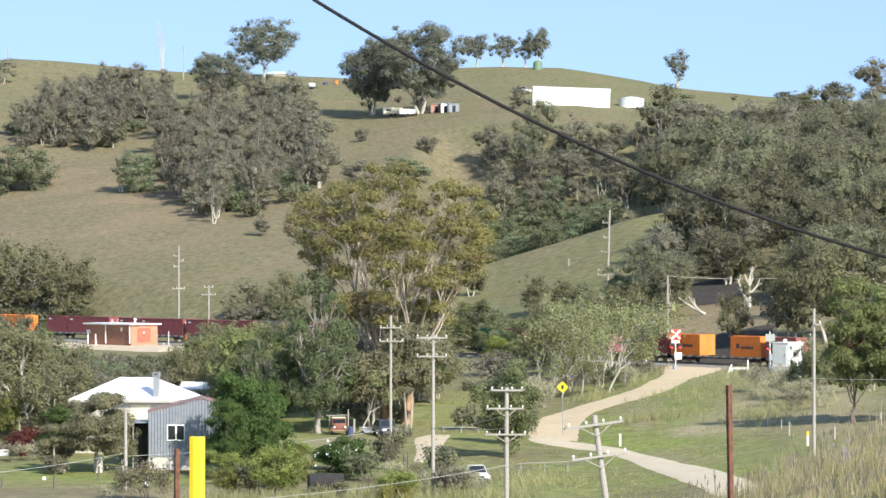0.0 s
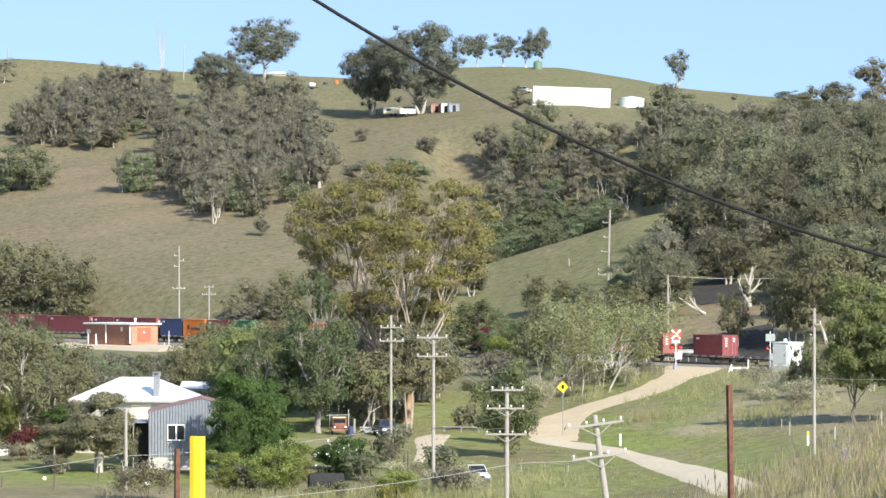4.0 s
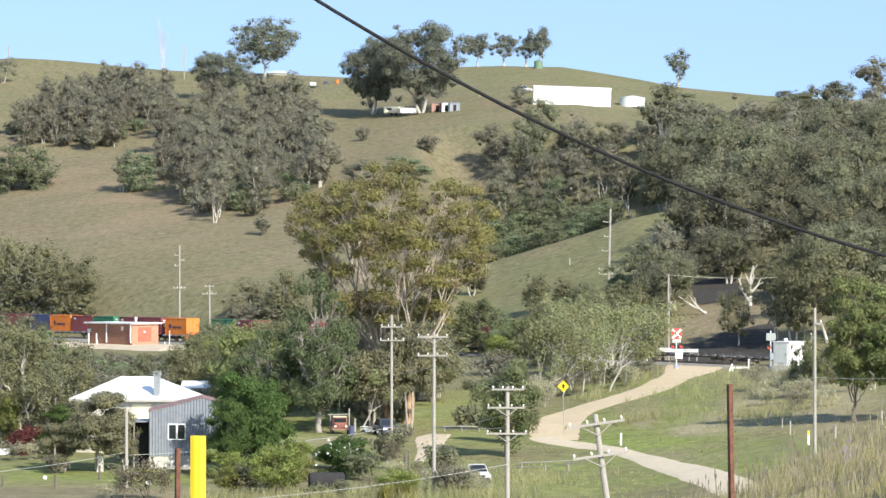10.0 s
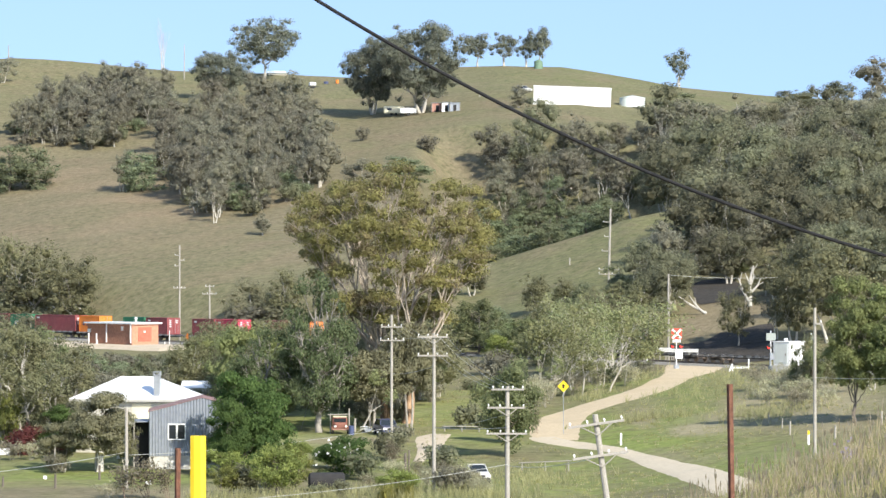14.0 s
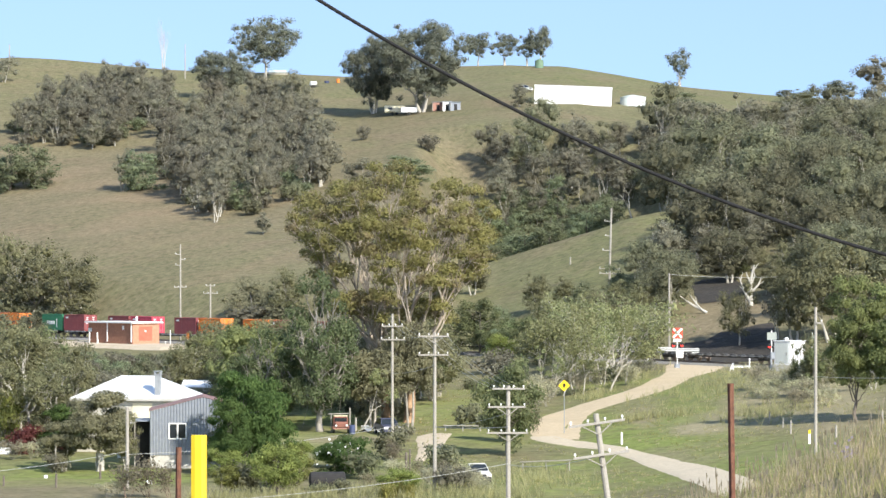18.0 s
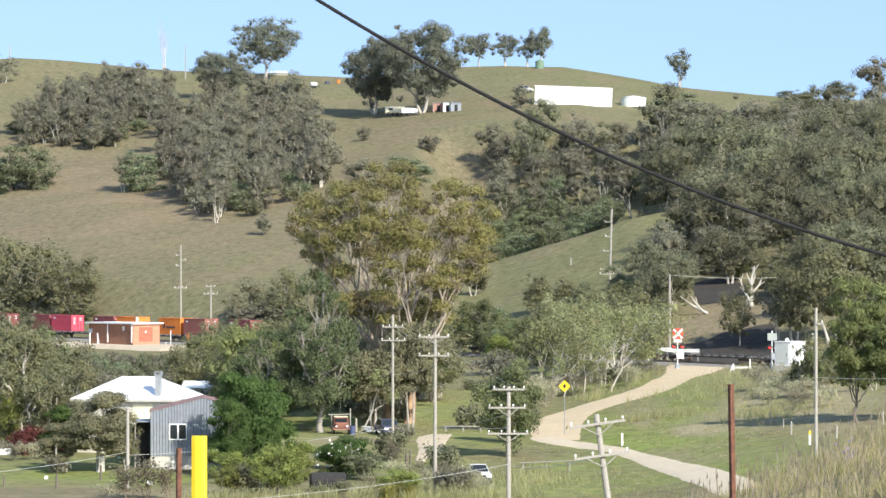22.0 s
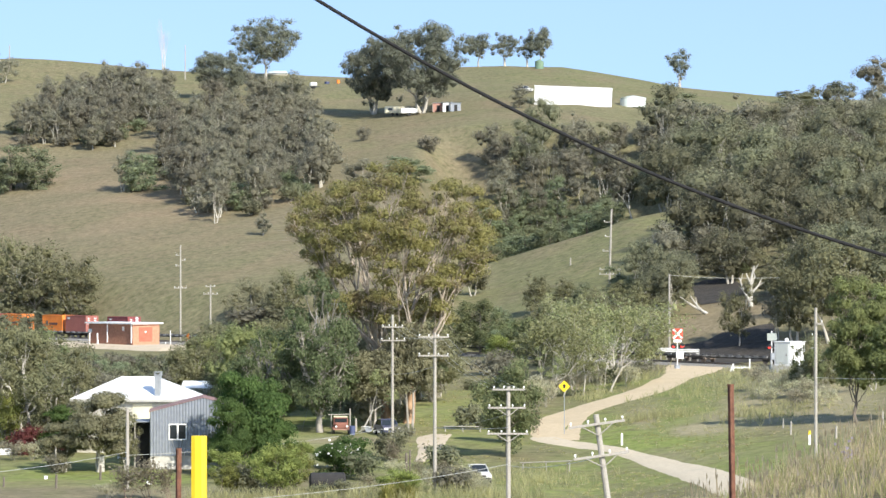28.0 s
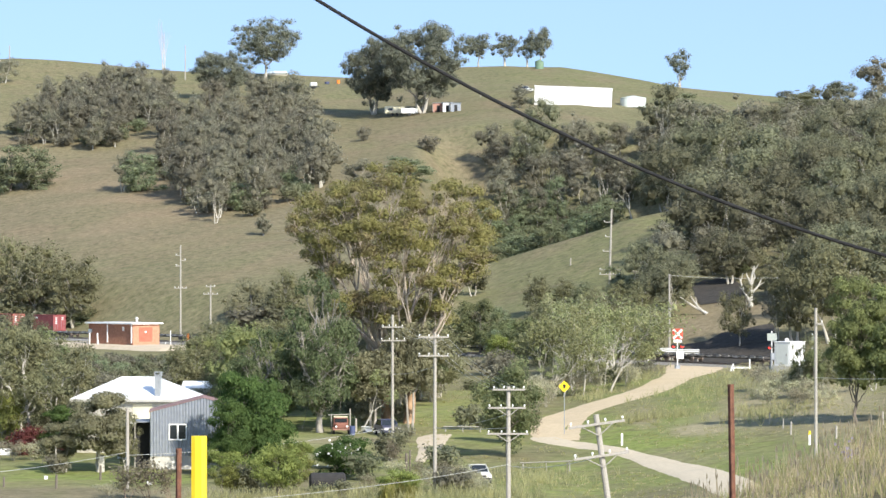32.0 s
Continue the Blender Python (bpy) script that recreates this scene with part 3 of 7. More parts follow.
def tree(name, seed, h, width, base, clumps, leaves, size, leaf, bark, label, category="tree", limbs=6, trunks=1, puff=0.17, flat=0.7,
         trunk_r=None, bare=0.0, fill=0.5, lean=0.0, hang=0.4, taper=0.0, twigs=0, split=False, rise=0.6, core=0.45):
    """A tree: bent tapered trunk, limbs that reach the clumps of its crown, and leaf sprays in uneven clumps with gaps between."""
    rng = np.random.default_rng(seed)
    root = empty(name, label=label, category=category)
    cz, rz, rx = (h + base) / 2, (h - base) / 2, width / 2
    cen = []
    while len(cen) < clumps:
        d = rng.normal(size=3)
        d /= np.linalg.norm(d)
        r = rng.uniform(fill, 1.0) ** 0.6 * (1 - puff * 0.6)
        r *= 1 + 0.42 * noise.noise((d[0] * 1.6 + seed * 3.1, d[1] * 1.6, d[2] * 1.6))
        p = np.array([d[0] * rx * r, d[1] * rx * r, cz + d[2] * rz * r])
        k = (p[2] - base) / (h - base)
        if taper:
            p[:2] *= 1 - taper * k
        elif k < 0.35:
            p[:2] *= 0.72 + 0.8 * k
        cen.append(p)
    cen = np.array(cen)
    tr = trunk_r or 0.018 * h + 0.06
    tv, tf, tr_rings = [], [], []

    def add(points, radii, n=6):
        v, f = tube(points, radii, n)
        graft(tv, tf, tr_rings, v, f, n)

    bends = [(lean * 0.3 * h * 0.1 + rng.normal() * 0.02 * h, rng.normal() * 0.02 * h) for _ in range(3)]
    tops = []
    for t in range(trunks):
        fan = (t - (trunks - 1) / 2) * 0.55 if trunks > 1 else 0
        ang = rng.uniform(0, 6.28)
        pts = []
        for i in range(6):
            k = i / 5
            z = -0.25 + k * (max(base, 0) + (h - base) * 0.72)
            pts.append((fan * rx * k * 0.9 * math.cos(ang * 0.2) + bends[0][0] * math.sin(k * 3.0) + lean * k * h * 0.1,
                        fan * rx * k * 0.4 * math.sin(ang) + bends[1][1] * math.sin(k * 4.0), z))
        add(pts, [tr * (1.25 if i == 0 else 1) * (1 - 0.78 * i / 5) / trunks ** 0.4 for i in range(6)], 7)
        tops.append(pts)
    order = rng.permutation(len(cen))

    def flush(nm):
        me = bpy.data.meshes.new(nm)
        me.from_pydata([tuple(v) for v in tv], [], tf)
        me.materials.append(M["limb_brown" if nm == "limb" else bark])
        me.shade_smooth()
        new(nm, me).parent = root
        tv.clear()
        tf.clear()
        tr_rings.clear()

    for i, c in enumerate(cen[order[:limbs * 3]]):
        if split:
            flush("limb" if i else "trunk")
        pts = tops[rng.integers(trunks)]
        want = max(0.12, min((c[2] - rise * math.hypot(c[0], c[1])) / pts[-1][2], 0.98)) * 5
        i = int(min(want, 4))
        st = Vector(pts[i]).lerp(Vector(pts[i + 1]), want - i)
        en = Vector(c)
        mid = st.lerp(en, 0.5) + Vector((rng.normal() * 0.05, rng.normal() * 0.05, -0.06)) * (en - st).length
        r = tr * 0.34 * (1 - 0.1 * i)
        add([st, st.lerp(mid, 0.5), mid, mid.lerp(en, 0.55), en], [r, r * 0.8, r * 0.6, r * 0.4, r * 0.2], 5)
        for _ in range(2 + twigs):
            j = rng.integers(len(cen))
            o = Vector(cen[j])
            if (o - mid).length < width * 0.42:
                m2 = mid.lerp(o, 0.5) + Vector((0, 0, 0.03 * width))
                add([mid, m2, o], [r * 0.5, r * 0.32, r * 0.12], 4)
    flush("limb" if split else "trunk")
    k = (cen[:, 2] - base) / (h - base)
    keep = cen[rng.uniform(size=len(cen)) > bare]
    if len(keep):
        foliage(rng, keep, puff * width * rng.uniform(0.55, 1.25, len(keep)), leaves, size, leaf, flat, hang, root, inner=core)
    return root


def branching(name, seed, h, width, base, levels, kids, leaves, size, leaf, bark, label, category="tree", stems=1, spread=30, up=0.25, puff=1.2, flat=0.65,
              trunk_r=None, split=False, bare=0.0, limb_bark=None, ratio=0.76, lean=(0, 0), fork=0.3, shoots=0):
    """A tree grown by forking: stems split again and again, bend upwards, and carry leaf clumps at their tips."""
    rng = np.random.default_rng(seed)
    root = empty(name, label=label, category=category)
    tubes, tips = [], []

    def grow(p, d, length, r, level, branch):
        n = 4 if level > 1 else 3
        pts, rad = [p], [r]
        for i in range(n):
            d = (d + Vector(rng.normal(size=3)) * 0.13 + Vector((lean[0], lean[1], up * 0.3))).normalized()
            p = p + d * (length / n)
            pts.append(p)
            rad.append(r * (1 - 0.38 * (i + 1) / n))
        tubes.append((pts, rad, branch, level))
        if level <= 2:
            tips.append((p, level))
        for _ in range(shoots if level < levels else 0):         # leafy side twigs along the limb
            q = pts[0].lerp(pts[-1], rng.uniform(0.15, 0.95))
            sd = (Vector(rng.normal(size=3)) + Vector((q.x, q.y, 0)).normalized() * 0.9 + Vector((0, 0, 0.25))).normalized()
            e = q + sd * length * rng.uniform(0.35, 0.75)
            tubes.append(([q, q.lerp(e, 0.5) + Vector((0, 0, 0.04 * length)), e], [r * 0.3, r * 0.2, r * 0.1], branch, 0))
            tips.append((e, 1))
        if level == 0:
            return
        k = kids if level > 1 else 2
        turn = rng.uniform(0, 6.28)
        for i in range(k):
            if level < levels and rng.uniform() < 0.12:
                continue
            a = radians(spread) * rng.uniform(0.6, 1.35)
            b = turn + i * 6.283 / k + rng.normal() * 0.35
            u = d.orthogonal().normalized()
            v = d.cross(u)
            nd = d * math.cos(a) + (u * math.cos(b) + v * math.sin(b)) * math.sin(a)
            grow(p, nd, length * ratio * rng.uniform(0.8, 1.2), rad[-1] * 0.72, level - 1, branch if level < levels else len(tubes))

    first = h * fork
    for i in range(stems):
        a = i * 6.283 / max(stems, 1) + rng.uniform(0, 1)
        tilt = 0.0 if stems == 1 else 0.28
        start = Vector((math.cos(a), math.sin(a), 0)) * (0.0 if stems == 1 else 0.02 * h)
        grow(start, Vector((math.cos(a) * tilt, math.sin(a) * tilt, 1)).normalized(), first * rng.uniform(0.8, 1.15), (trunk_r or 0.02 * h) / stems ** 0.35, levels, 0)
    ends = np.array([tuple(p) for p, _ in tips])
    kz = (h - puff * flat * 0.6) / ends[:, 2].max()
    mid = ends[:, :2].mean(0)
    kx = (width / 2 - puff * 0.6) / np.percentile(np.linalg.norm(ends[:, :2] - mid, axis=1), 96)

    def fit(p):
        f = smooth(p.z / (first * 1.2))
        return Vector((p.x * kx * f + p.x * (1 - f), p.y * kx * f + p.y * (1 - f), p.z * kz - 0.2))

    groups = {}
    for pts, rad, branch, level in tubes:
        n = 7 if level >= levels - 1 else 5 if level > 1 else 3
        v, f = tube([fit(p) for p in pts], rad, n)
        graft(*groups.setdefault(branch if split else 0, ([], [], [])), v, f, n)
    for key in sorted(groups):
        nm = "limb" if split and key else "trunk"
        me = bpy.data.meshes.new(nm)
        me.from_pydata([tuple(v) for v in groups[key][0]], [], groups[key][1])
        me.materials.append(M[limb_bark or bark] if nm == "limb" else M[bark])
        me.shade_smooth()
        new(nm, me).parent = root
    cen = np.array([tuple(fit(p)) for p, lv in tips if lv < 2 or rng.uniform() < 0.5])
    cen = cen[(rng.uniform(size=len(cen)) > bare) & (cen[:, 2] > base)]
    if leaves and len(cen):
        pr = puff * rng.uniform(0.55, 1.25, len(cen))
        idx = rng.choice(len(cen), leaves, p=pr ** 2 / np.sum(pr ** 2))
        d = rng.normal(size=(leaves, 3))
        d /= np.linalg.norm(d, axis=1, keepdims=True)
        off = d * rng.uniform(0, 1, (leaves, 1)) ** 0.35 * pr[idx][:, None]
        off[:, 2] *= flat
        v, q = leaf_quads(rng, cen[idx] + off, size, 0.4, d)
        new("crown", mesh_fast("crown", v, q, M[leaf])).parent = root
    return root


def spreading(name, seed, h, width, base, clumps, leaves, size, leaf, bark, label, category="tree", stems=1, limbs=9, puff=1.3, flat=0.6, trunk_r=None,
              limb_bark=None, split=False, fork=0.3, shell=0.55, wedge=0.35, twigs=4, limb_r=0.3, low=0.15, lump=0.35, crest=0.0, thin_wood=False, core=0.45, stand=()):
    """A broad tree: limbs fan out from the fork and part into branches, each ending in a cap of leaves on an uneven dome."""
    rng = np.random.default_rng(seed)
    root = empty(name, label=label, category=category)
    cz, rz, rx = base + (h - base) * 0.45, (h - base) * 0.55, width / 2
    cen = []
    while len(cen) < clumps:
        d = rng.normal(size=3)
        d /= np.linalg.norm(d)
        r = rng.uniform(shell, 1.0) ** 0.7
        r *= 1 + lump * noise.noise((d[0] * 1.7 + seed * 3.1, d[1] * 1.7, d[2] * 1.7))
        p = np.array([d[0] * r, d[1] * r, d[2] * r])
        if p[2] < 0.1 and rng.uniform() < crest:
            continue
        if p[2] < -0.8 + low * rng.normal() or math.hypot(p[0], p[1]) > 1.05:
            continue
        p[:2] *= 1 - wedge * np.clip(0.5 - p[2], 0, 1.2)
        q = np.array([p[0] * (rx - puff * 0.6), p[1] * (rx - puff * 0.6), cz + p[2] * (rz - puff * flat * 0.5)])
        if cen and min(np.sum((np.array(cen) - q) ** 2, axis=1)) < (0.55 * puff) ** 2:
            if rng.uniform() < 0.85:
                continue
        cen.append(q)
    cen = np.array(cen)
    cen[:, :2] *= (rx - puff * 0.5) / np.percentile(np.linalg.norm(cen[:, :2], axis=1), 95)
    top_z = cen[:, 2].max()
    cen[:, 2] = base + (cen[:, 2] - base) * (h - puff * flat * 0.6 - base) / (top_z - base)
    tr = trunk_r or 0.02 * h + 0.05
    stem = []
    for i in range(stems):
        a = i * 6.283 / stems + rng.uniform(0, 1)
        o = 0.0 if stems == 1 else 0.035 * h
        foot = Vector((math.cos(a) * o, math.sin(a) * o * 0.5, -0.25))
        top = Vector((math.cos(a) * o * 2.2 + rng.normal() * 0.02 * h, math.sin(a) * o * 2.2, h * fork * rng.uniform(0.85, 1.15)))
        if stand:
            foot = Vector((stand[i][0], stand[i][1], -0.25))
            top = Vector((foot.x * 1.7, foot.y * 0.7, top.z))
        mid = foot.lerp(top, 0.5) + Vector((rng.normal(), rng.normal(), 0)) * 0.012 * h
        stem.append(([foot, foot.lerp(mid, 0.5), mid, top], [tr * 1.25, tr * 1.05, tr * 0.92, tr * 0.7]))
    groups = {0: [(p, r, 7) for p, r in stem]}

    def bough(a, b, r0, r1, n, sag, store, sides):
        """One bent branch: it leaves outwards and turns up towards its end."""
        flatv = Vector((b.x - a.x, b.y - a.y, 0))
        m = a.lerp(b, 0.5) + flatv * 0.12 - Vector((0, 0, sag * (b - a).length))
        pts = []
        for i in range(n + 1):
            k = i / n
            p = a * (1 - k) ** 2 + m * 2 * k * (1 - k) + b * k * k
            if 0 < i < n:
                p = p + Vector(rng.normal(size=3)) * 0.035 * (b - a).length
            pts.append(p)
        store.append((pts, [r0 + (r1 - r0) * i / n for i in range(n + 1)], sides))
        return pts

    def seeds(pts, n):
        got = [int(rng.integers(len(pts)))]
        while len(got) < min(n, len(pts)):
            dd = np.min([np.sum((pts - pts[g]) ** 2, axis=1) for g in got], axis=0)
            got.append(int(np.argmax(dd * rng.uniform(0.5, 1.0, len(pts)))))
        return np.argmin([np.sum((pts - pts[g]) ** 2, axis=1) for g in got], axis=0)

    tops = [p[-1] for p, _ in stem]
    which = seeds(cen, limbs)
    for g in sorted(set(which)):
        mine = cen[which == g]
        mean = Vector(mine.mean(0))
        st = min(tops, key=lambda p: (p - mean).length + rng.uniform(0, 1))
        store = groups.setdefault(int(g) + 1, [])
        lr = tr * limb_r * (0.6 + 0.5 * min(1.0, len(mine) * limbs / clumps))
        main = bough(st, st.lerp(mean, 0.8), lr, lr * 0.42, 6, 0.1, store, 6)
        sub = seeds(mine, max(1, len(mine) // 4))
        for k in sorted(set(sub)):
            few = mine[sub == k]
            m2 = Vector(few.mean(0))
            at = main[int(rng.integers(2, 6))]
            br = bough(at, at.lerp(m2, 0.72), lr * 0.5, lr * 0.24, 4, 0.06, store, 5)
            for c in few:
                tip = Vector(c)
                tw = bough(br[int(rng.integers(2, 5))], tip, lr * 0.24, lr * 0.1, 3, 0.04, store, 4)
                for _ in range(twigs):
                    e = tip + Vector(rng.normal(size=3)) * puff * 0.55
                    store.append(([tw[2], tw[2].lerp(e, 0.6) + Vector((0, 0, -0.05 * puff)), e], [lr * 0.1, lr * 0.075, lr * 0.04], 3))
    merged = {}
    for key in sorted(groups):
        wood = merged.setdefault(key if split else 0, ([], [], []))
        for pts, rad, sides in groups[key]:
            if thin_wood:
                sides = max(3, sides - 2)
                pts, rad = (pts[::2], rad[::2]) if len(pts) in (5, 7) else (pts, rad)
            v, f = tube(pts, rad, sides)
            graft(*wood, v, f, sides)
    for key in sorted(merged):
        nm = "limb" if split and key else "trunk"
        me = bpy.data.meshes.new(nm)
        me.from_pydata([tuple(v) for v in merged[key][0]], [], merged[key][1])
        me.materials.append(M[limb_bark or bark] if nm == "limb" else M[bark])
        me.shade_smooth()
        new(nm, me).parent = root
    if leaves:
        foliage(rng, cen, puff * rng.uniform(0.5, 1.25, len(cen)), leaves, size, leaf, flat, 0.4, root, True, core)
    return root


def bush(name, seed, h, width, leaves, size, leaf, label, category="bush"):
    return tree(name, seed, h, width, 0.05 * h, 16, leaves, size, leaf, "twig", label, category, limbs=1, trunks=2, puff=0.26, flat=0.85, fill=0.15, trunk_r=0.05)


PLACED = set()


def plant(kind, x, y, size=1.0, turn=None, wide=1.0, group=""):
    """Stands a tree or bush of a kind on the ground: the first one is the model itself, the next are copies."""
    turn = (x * 37.7 + y * 91.3) % 360 if turn is None else turn
    m = pose(x, y, ground_z(x, y) - 0.05, 0, 0, turn) @ Matrix.Diagonal((size * wide, size * wide, size, 1))
    if kind.name not in PLACED:
        PLACED.add(kind.name)
        kind.matrix_basis = m
        ob = kind
    else:
        ob = copy_thing(kind, Matrix.Identity(4))
        ob.matrix_basis = m
    if group:
        tagged(ob, group=group)
    return ob


def inside(x, y, poly):
    hit = False
    for (x0, y0), (x1, y1) in zip(poly, poly[1:] + poly[:1]):
        if (y0 > y) != (y1 > y) and x < (x1 - x0) * (y - y0) / (y1 - y0) + x0:
            hit = not hit
    return hit


def grove(kinds, poly, gap, lo, hi, seed, group):
    """Trees scattered over a piece of ground, no two closer than the gap."""
    rng = random.Random(seed)
    xs, ys = [p[0] for p in poly], [p[1] for p in poly]
    got = []
    area = (max(xs) - min(xs)) * (max(ys) - min(ys))
    for _ in range(int(area / gap ** 2 * 6)):
        x, y = rng.uniform(min(xs), max(xs)), rng.uniform(min(ys), max(ys))
        if inside(x, y, poly) and all((x - p) ** 2 + (y - q) ** 2 > gap * gap for p, q in got):
            got.append((x, y))
            plant(rng.choice(kinds), x, y, rng.uniform(lo, hi), rng.uniform(0, 360), rng.uniform(0.85, 1.2), group)
    return len(got)


def hill_gum(seed, h, w, base, clumps, leaves, leaf, label, stems=1, bark="bark", name="gum_tree", puff=2.1, flat=1.0, size=0.34, lump=0.4, wedge=0.1, shell=0.25, fork=0.24, limbs=5):
    """A hillside gum: a few heavy rounded masses of leaves on bent limbs, with dark gaps between them."""
    return spreading(name, seed, h, w, base, clumps, leaves, size, leaf, bark, label, stems=stems, limbs=limbs, puff=puff, flat=flat, trunk_r=0.24, fork=fork, wedge=wedge, shell=shell, twigs=0, lump=lump, thin_wood=True, core=0.5, limb_r=0.55)


GREY = [hill_gum(s, 12.5 + s % 3, 9.0 + s % 2 * 2, 0.9, 17 + s % 4, 3000, "leaf_grey", "grey-green gum tree with a pale trunk on the grassy hillside", 1 + s % 2, name="grey_gum", puff=2.2) for s in range(11, 17)]
OLIVE = [hill_gum(s, 13.0 + s % 3, 10.5 + s % 2 * 2, 0.6, 22, 4000, "leaf_olive", "olive-green gum tree in the hillside wood", 1 + s % 2, name="olive_gum", puff=2.5, size=0.36) for s in range(21, 26)]
GREEN = [tree("green_tree", s, 9.0, 8.5, -2.0, 40, 4600, 0.28, "leaf_green", "bark_dark", "dense deep-green tree on the slope", limbs=2, fill=0.3, puff=0.17) for s in (31, 32, 33)]
DARK = [tree("dark_tree", s, 12.0, 10.0, 0.8, 36, 6000, 0.27, "leaf_dark", "bark_dark", "dark leafy tree in the valley", limbs=5, fill=0.3, puff=0.15) for s in (41, 42, 43)]
PALE = [branching("regrowth_tree", s, 7.5, 6.0, 0.5, 3, 3, 1200, 0.2, "leaf_pale", "bark", "thin pale-green young gum with white stems", stems=2, spread=26, puff=0.7, trunk_r=0.1, lean=(0.09, 0), fork=0.26, shoots=2) for s in (51, 52, 53)]
LIME = [tree("wattle_tree", s, 5.0, 6.0, 0.2, 30, 6000, 0.18, "leaf_lime", "bark_dark", "round yellow-green wattle bush", limbs=5, fill=0.3) for s in (61, 62)]
VALE = [spreading("gum_tree", s, 11.0, 9.0, 0.9, 58, 6600, 0.25, "leaf_vale", "bark", "olive valley gum with pale stems", stems=1 + s % 2, limbs=7, puff=1.5, flat=0.95, trunk_r=0.2, fork=0.2, wedge=0.1, shell=0.25, twigs=1, lump=0.45, thin_wood=True, limb_r=0.5, core=0.36) for s in (71, 72, 73)]
BUSH = [bush("bush", s, 2.6, 4.0, 900, 0.25, lf, "low scrubby bush on the slope") for s, lf in ((81, "leaf_olive"), (82, "leaf_grey"), (83, "leaf_green"))]
DRYBUSH = [branching("dry_bush", 85, 2.4, 3.4, 0.15, 3, 3, 700, 0.12, "leaf_brown", "twig_brown", "brown nearly leafless scrub on the slope", "bush", stems=4, spread=22, puff=0.4, trunk_r=0.03, fork=0.3, shoots=2)]
GARDEN = [spreading("garden_tree", s, 6.0, 6.5, 0.2, 26, 13000, 0.17, "leaf_garden", "bark_dark", "dense green rounded garden tree", limbs=6, puff=1.4, flat=0.6, trunk_r=0.16, fork=0.14, wedge=0.0, shell=0.5, twigs=1, lump=0.5, thin_wood=True) for s in (91, 92)]
STAG = [branching("bare_gum", s, 9.0, 5.5, 2.0, 3, 3, 500, 0.4, "leaf_grey", "bark", "thin half-dead gum with bare white limbs", stems=1 + s % 2, spread=26, puff=0.8, trunk_r=0.2, bare=0.6, fork=0.36) for s in (95, 96, 97)]
M["leaf_red"] = leaf_mat("leaf_dark_red", (0.10, 0.04, 0.037), (0.15, 0.055, 0.05), (0.20, 0.085, 0.07))
REDBUSH = [bush("red_shrub", 87, 2.6, 3.6, 1500, 0.2, "leaf_red", "dark red flowering shrub in the yard")]
EDGE = spreading("field_tree", 321, 14.0, 9.0, 2.4, 75, 21000, 0.24, "leaf_field", "bark_dark", "dense green tree on a short dark trunk in the paddock", limbs=7, puff=1.35, flat=0.8, trunk_r=0.3, fork=0.16, wedge=0.05, shell=0.2, twigs=1, lump=0.2)
M["leaf_willow"] = leaf_mat("leaf_drooping_willow", (0.192, 0.222, 0.099), (0.237, 0.268, 0.122), (0.287, 0.317, 0.152), vary=0.4)
WILLOW = spreading("willow_tree", 331, 9.0, 8.0, 0.2, 90, 13000, 0.19, "leaf_willow", "bark_dark", "light green drooping tree behind the house", limbs=7, puff=0.95, flat=1.25, trunk_r=0.2, fork=0.15, wedge=0.05, shell=0.2, twigs=1, lump=0.3)
SCRUB = [branching("bare_scrub", s, 2.6, 3.0, 0.2, 3, 3, 1300, 0.12, "leaf_straw", "twig", "pale twiggy scrub on the bank", "bush", stems=3, spread=24, puff=0.35, trunk_r=0.035, fork=0.3, shoots=2) for s in (401, 402)]

# the wooded hillside
grove(GREY, [(-96, 778), (-90, 768), (-80, 758), (-72, 755), (-68, 774), (-64, 798), (-65, 830), (-80, 834), (-87, 812), (-94, 787)], 4.7, 0.45, 0.75, 1, "gums on the hillside")
grove(GREY, [(-58, 722), (-52, 688), (-47, 666), (-40, 652), (-36, 656), (-31, 678), (-27, 674), (-23, 680), (-27, 735), (-32, 784), (-41, 804), (-47, 798), (-55, 780), (-61, 769)], 5.9, 0.45, 0.88, 8, "gums on the hillside")
grove(STAG, [(-89, 763), (-66, 776), (-56, 722), (-48, 666), (-40, 650), (-31, 674), (-23, 678), (-30, 773), (-64, 820), (-86, 804)], 14, 0.7, 1.0, 9, "bare gums on the hillside")
grove(STAG, [(11, 716), (25, 718), (47, 702), (85, 733), (84, 664), (65, 512), (40, 534), (30, 587), (20, 696)], 15, 0.8, 1.2, 10, "bare gums on the hillside")
grove(GREY + OLIVE, [(10, 718), (14, 730), (25, 723), (38, 714), (47, 716), (56, 712), (66, 712), (74, 732), (88, 742), (100, 748), (81, 620), (63, 635), (45, 665), (30, 703), (20, 706), (13, 707)], 6.6, 0.5, 0.9, 2, "gums on the hillside")
grove(OLIVE, [(41, 690), (44, 661), (63, 630), (80, 616), (66, 504), (49, 522), (40, 534), (37, 540)], 7.4, 0.6, 1.0, 3, "gums on the hillside")
grove(GREEN, [(7, 692), (10, 700), (24, 698), (34, 692), (35, 688), (24, 688), (11, 687)], 5.0, 0.6, 1.0, 4, "green scrub in the gully")
grove(OLIVE, [(50, 503), (65, 498), (62, 476), (49, 476)], 7, 0.6, 0.85, 5, "gums on the hillside")
grove(OLIVE + GREY, [(29, 527), (35, 525), (32, 489), (30, 481), (28, 494)], 5.2, 0.52, 0.7, 6, "gums on the hillside")
grove(GREY, [(10, 709), (20, 708), (36, 700), (36, 690), (24, 690), (12, 692)], 6.8, 0.6, 0.85, 7, "gums on the hillside")
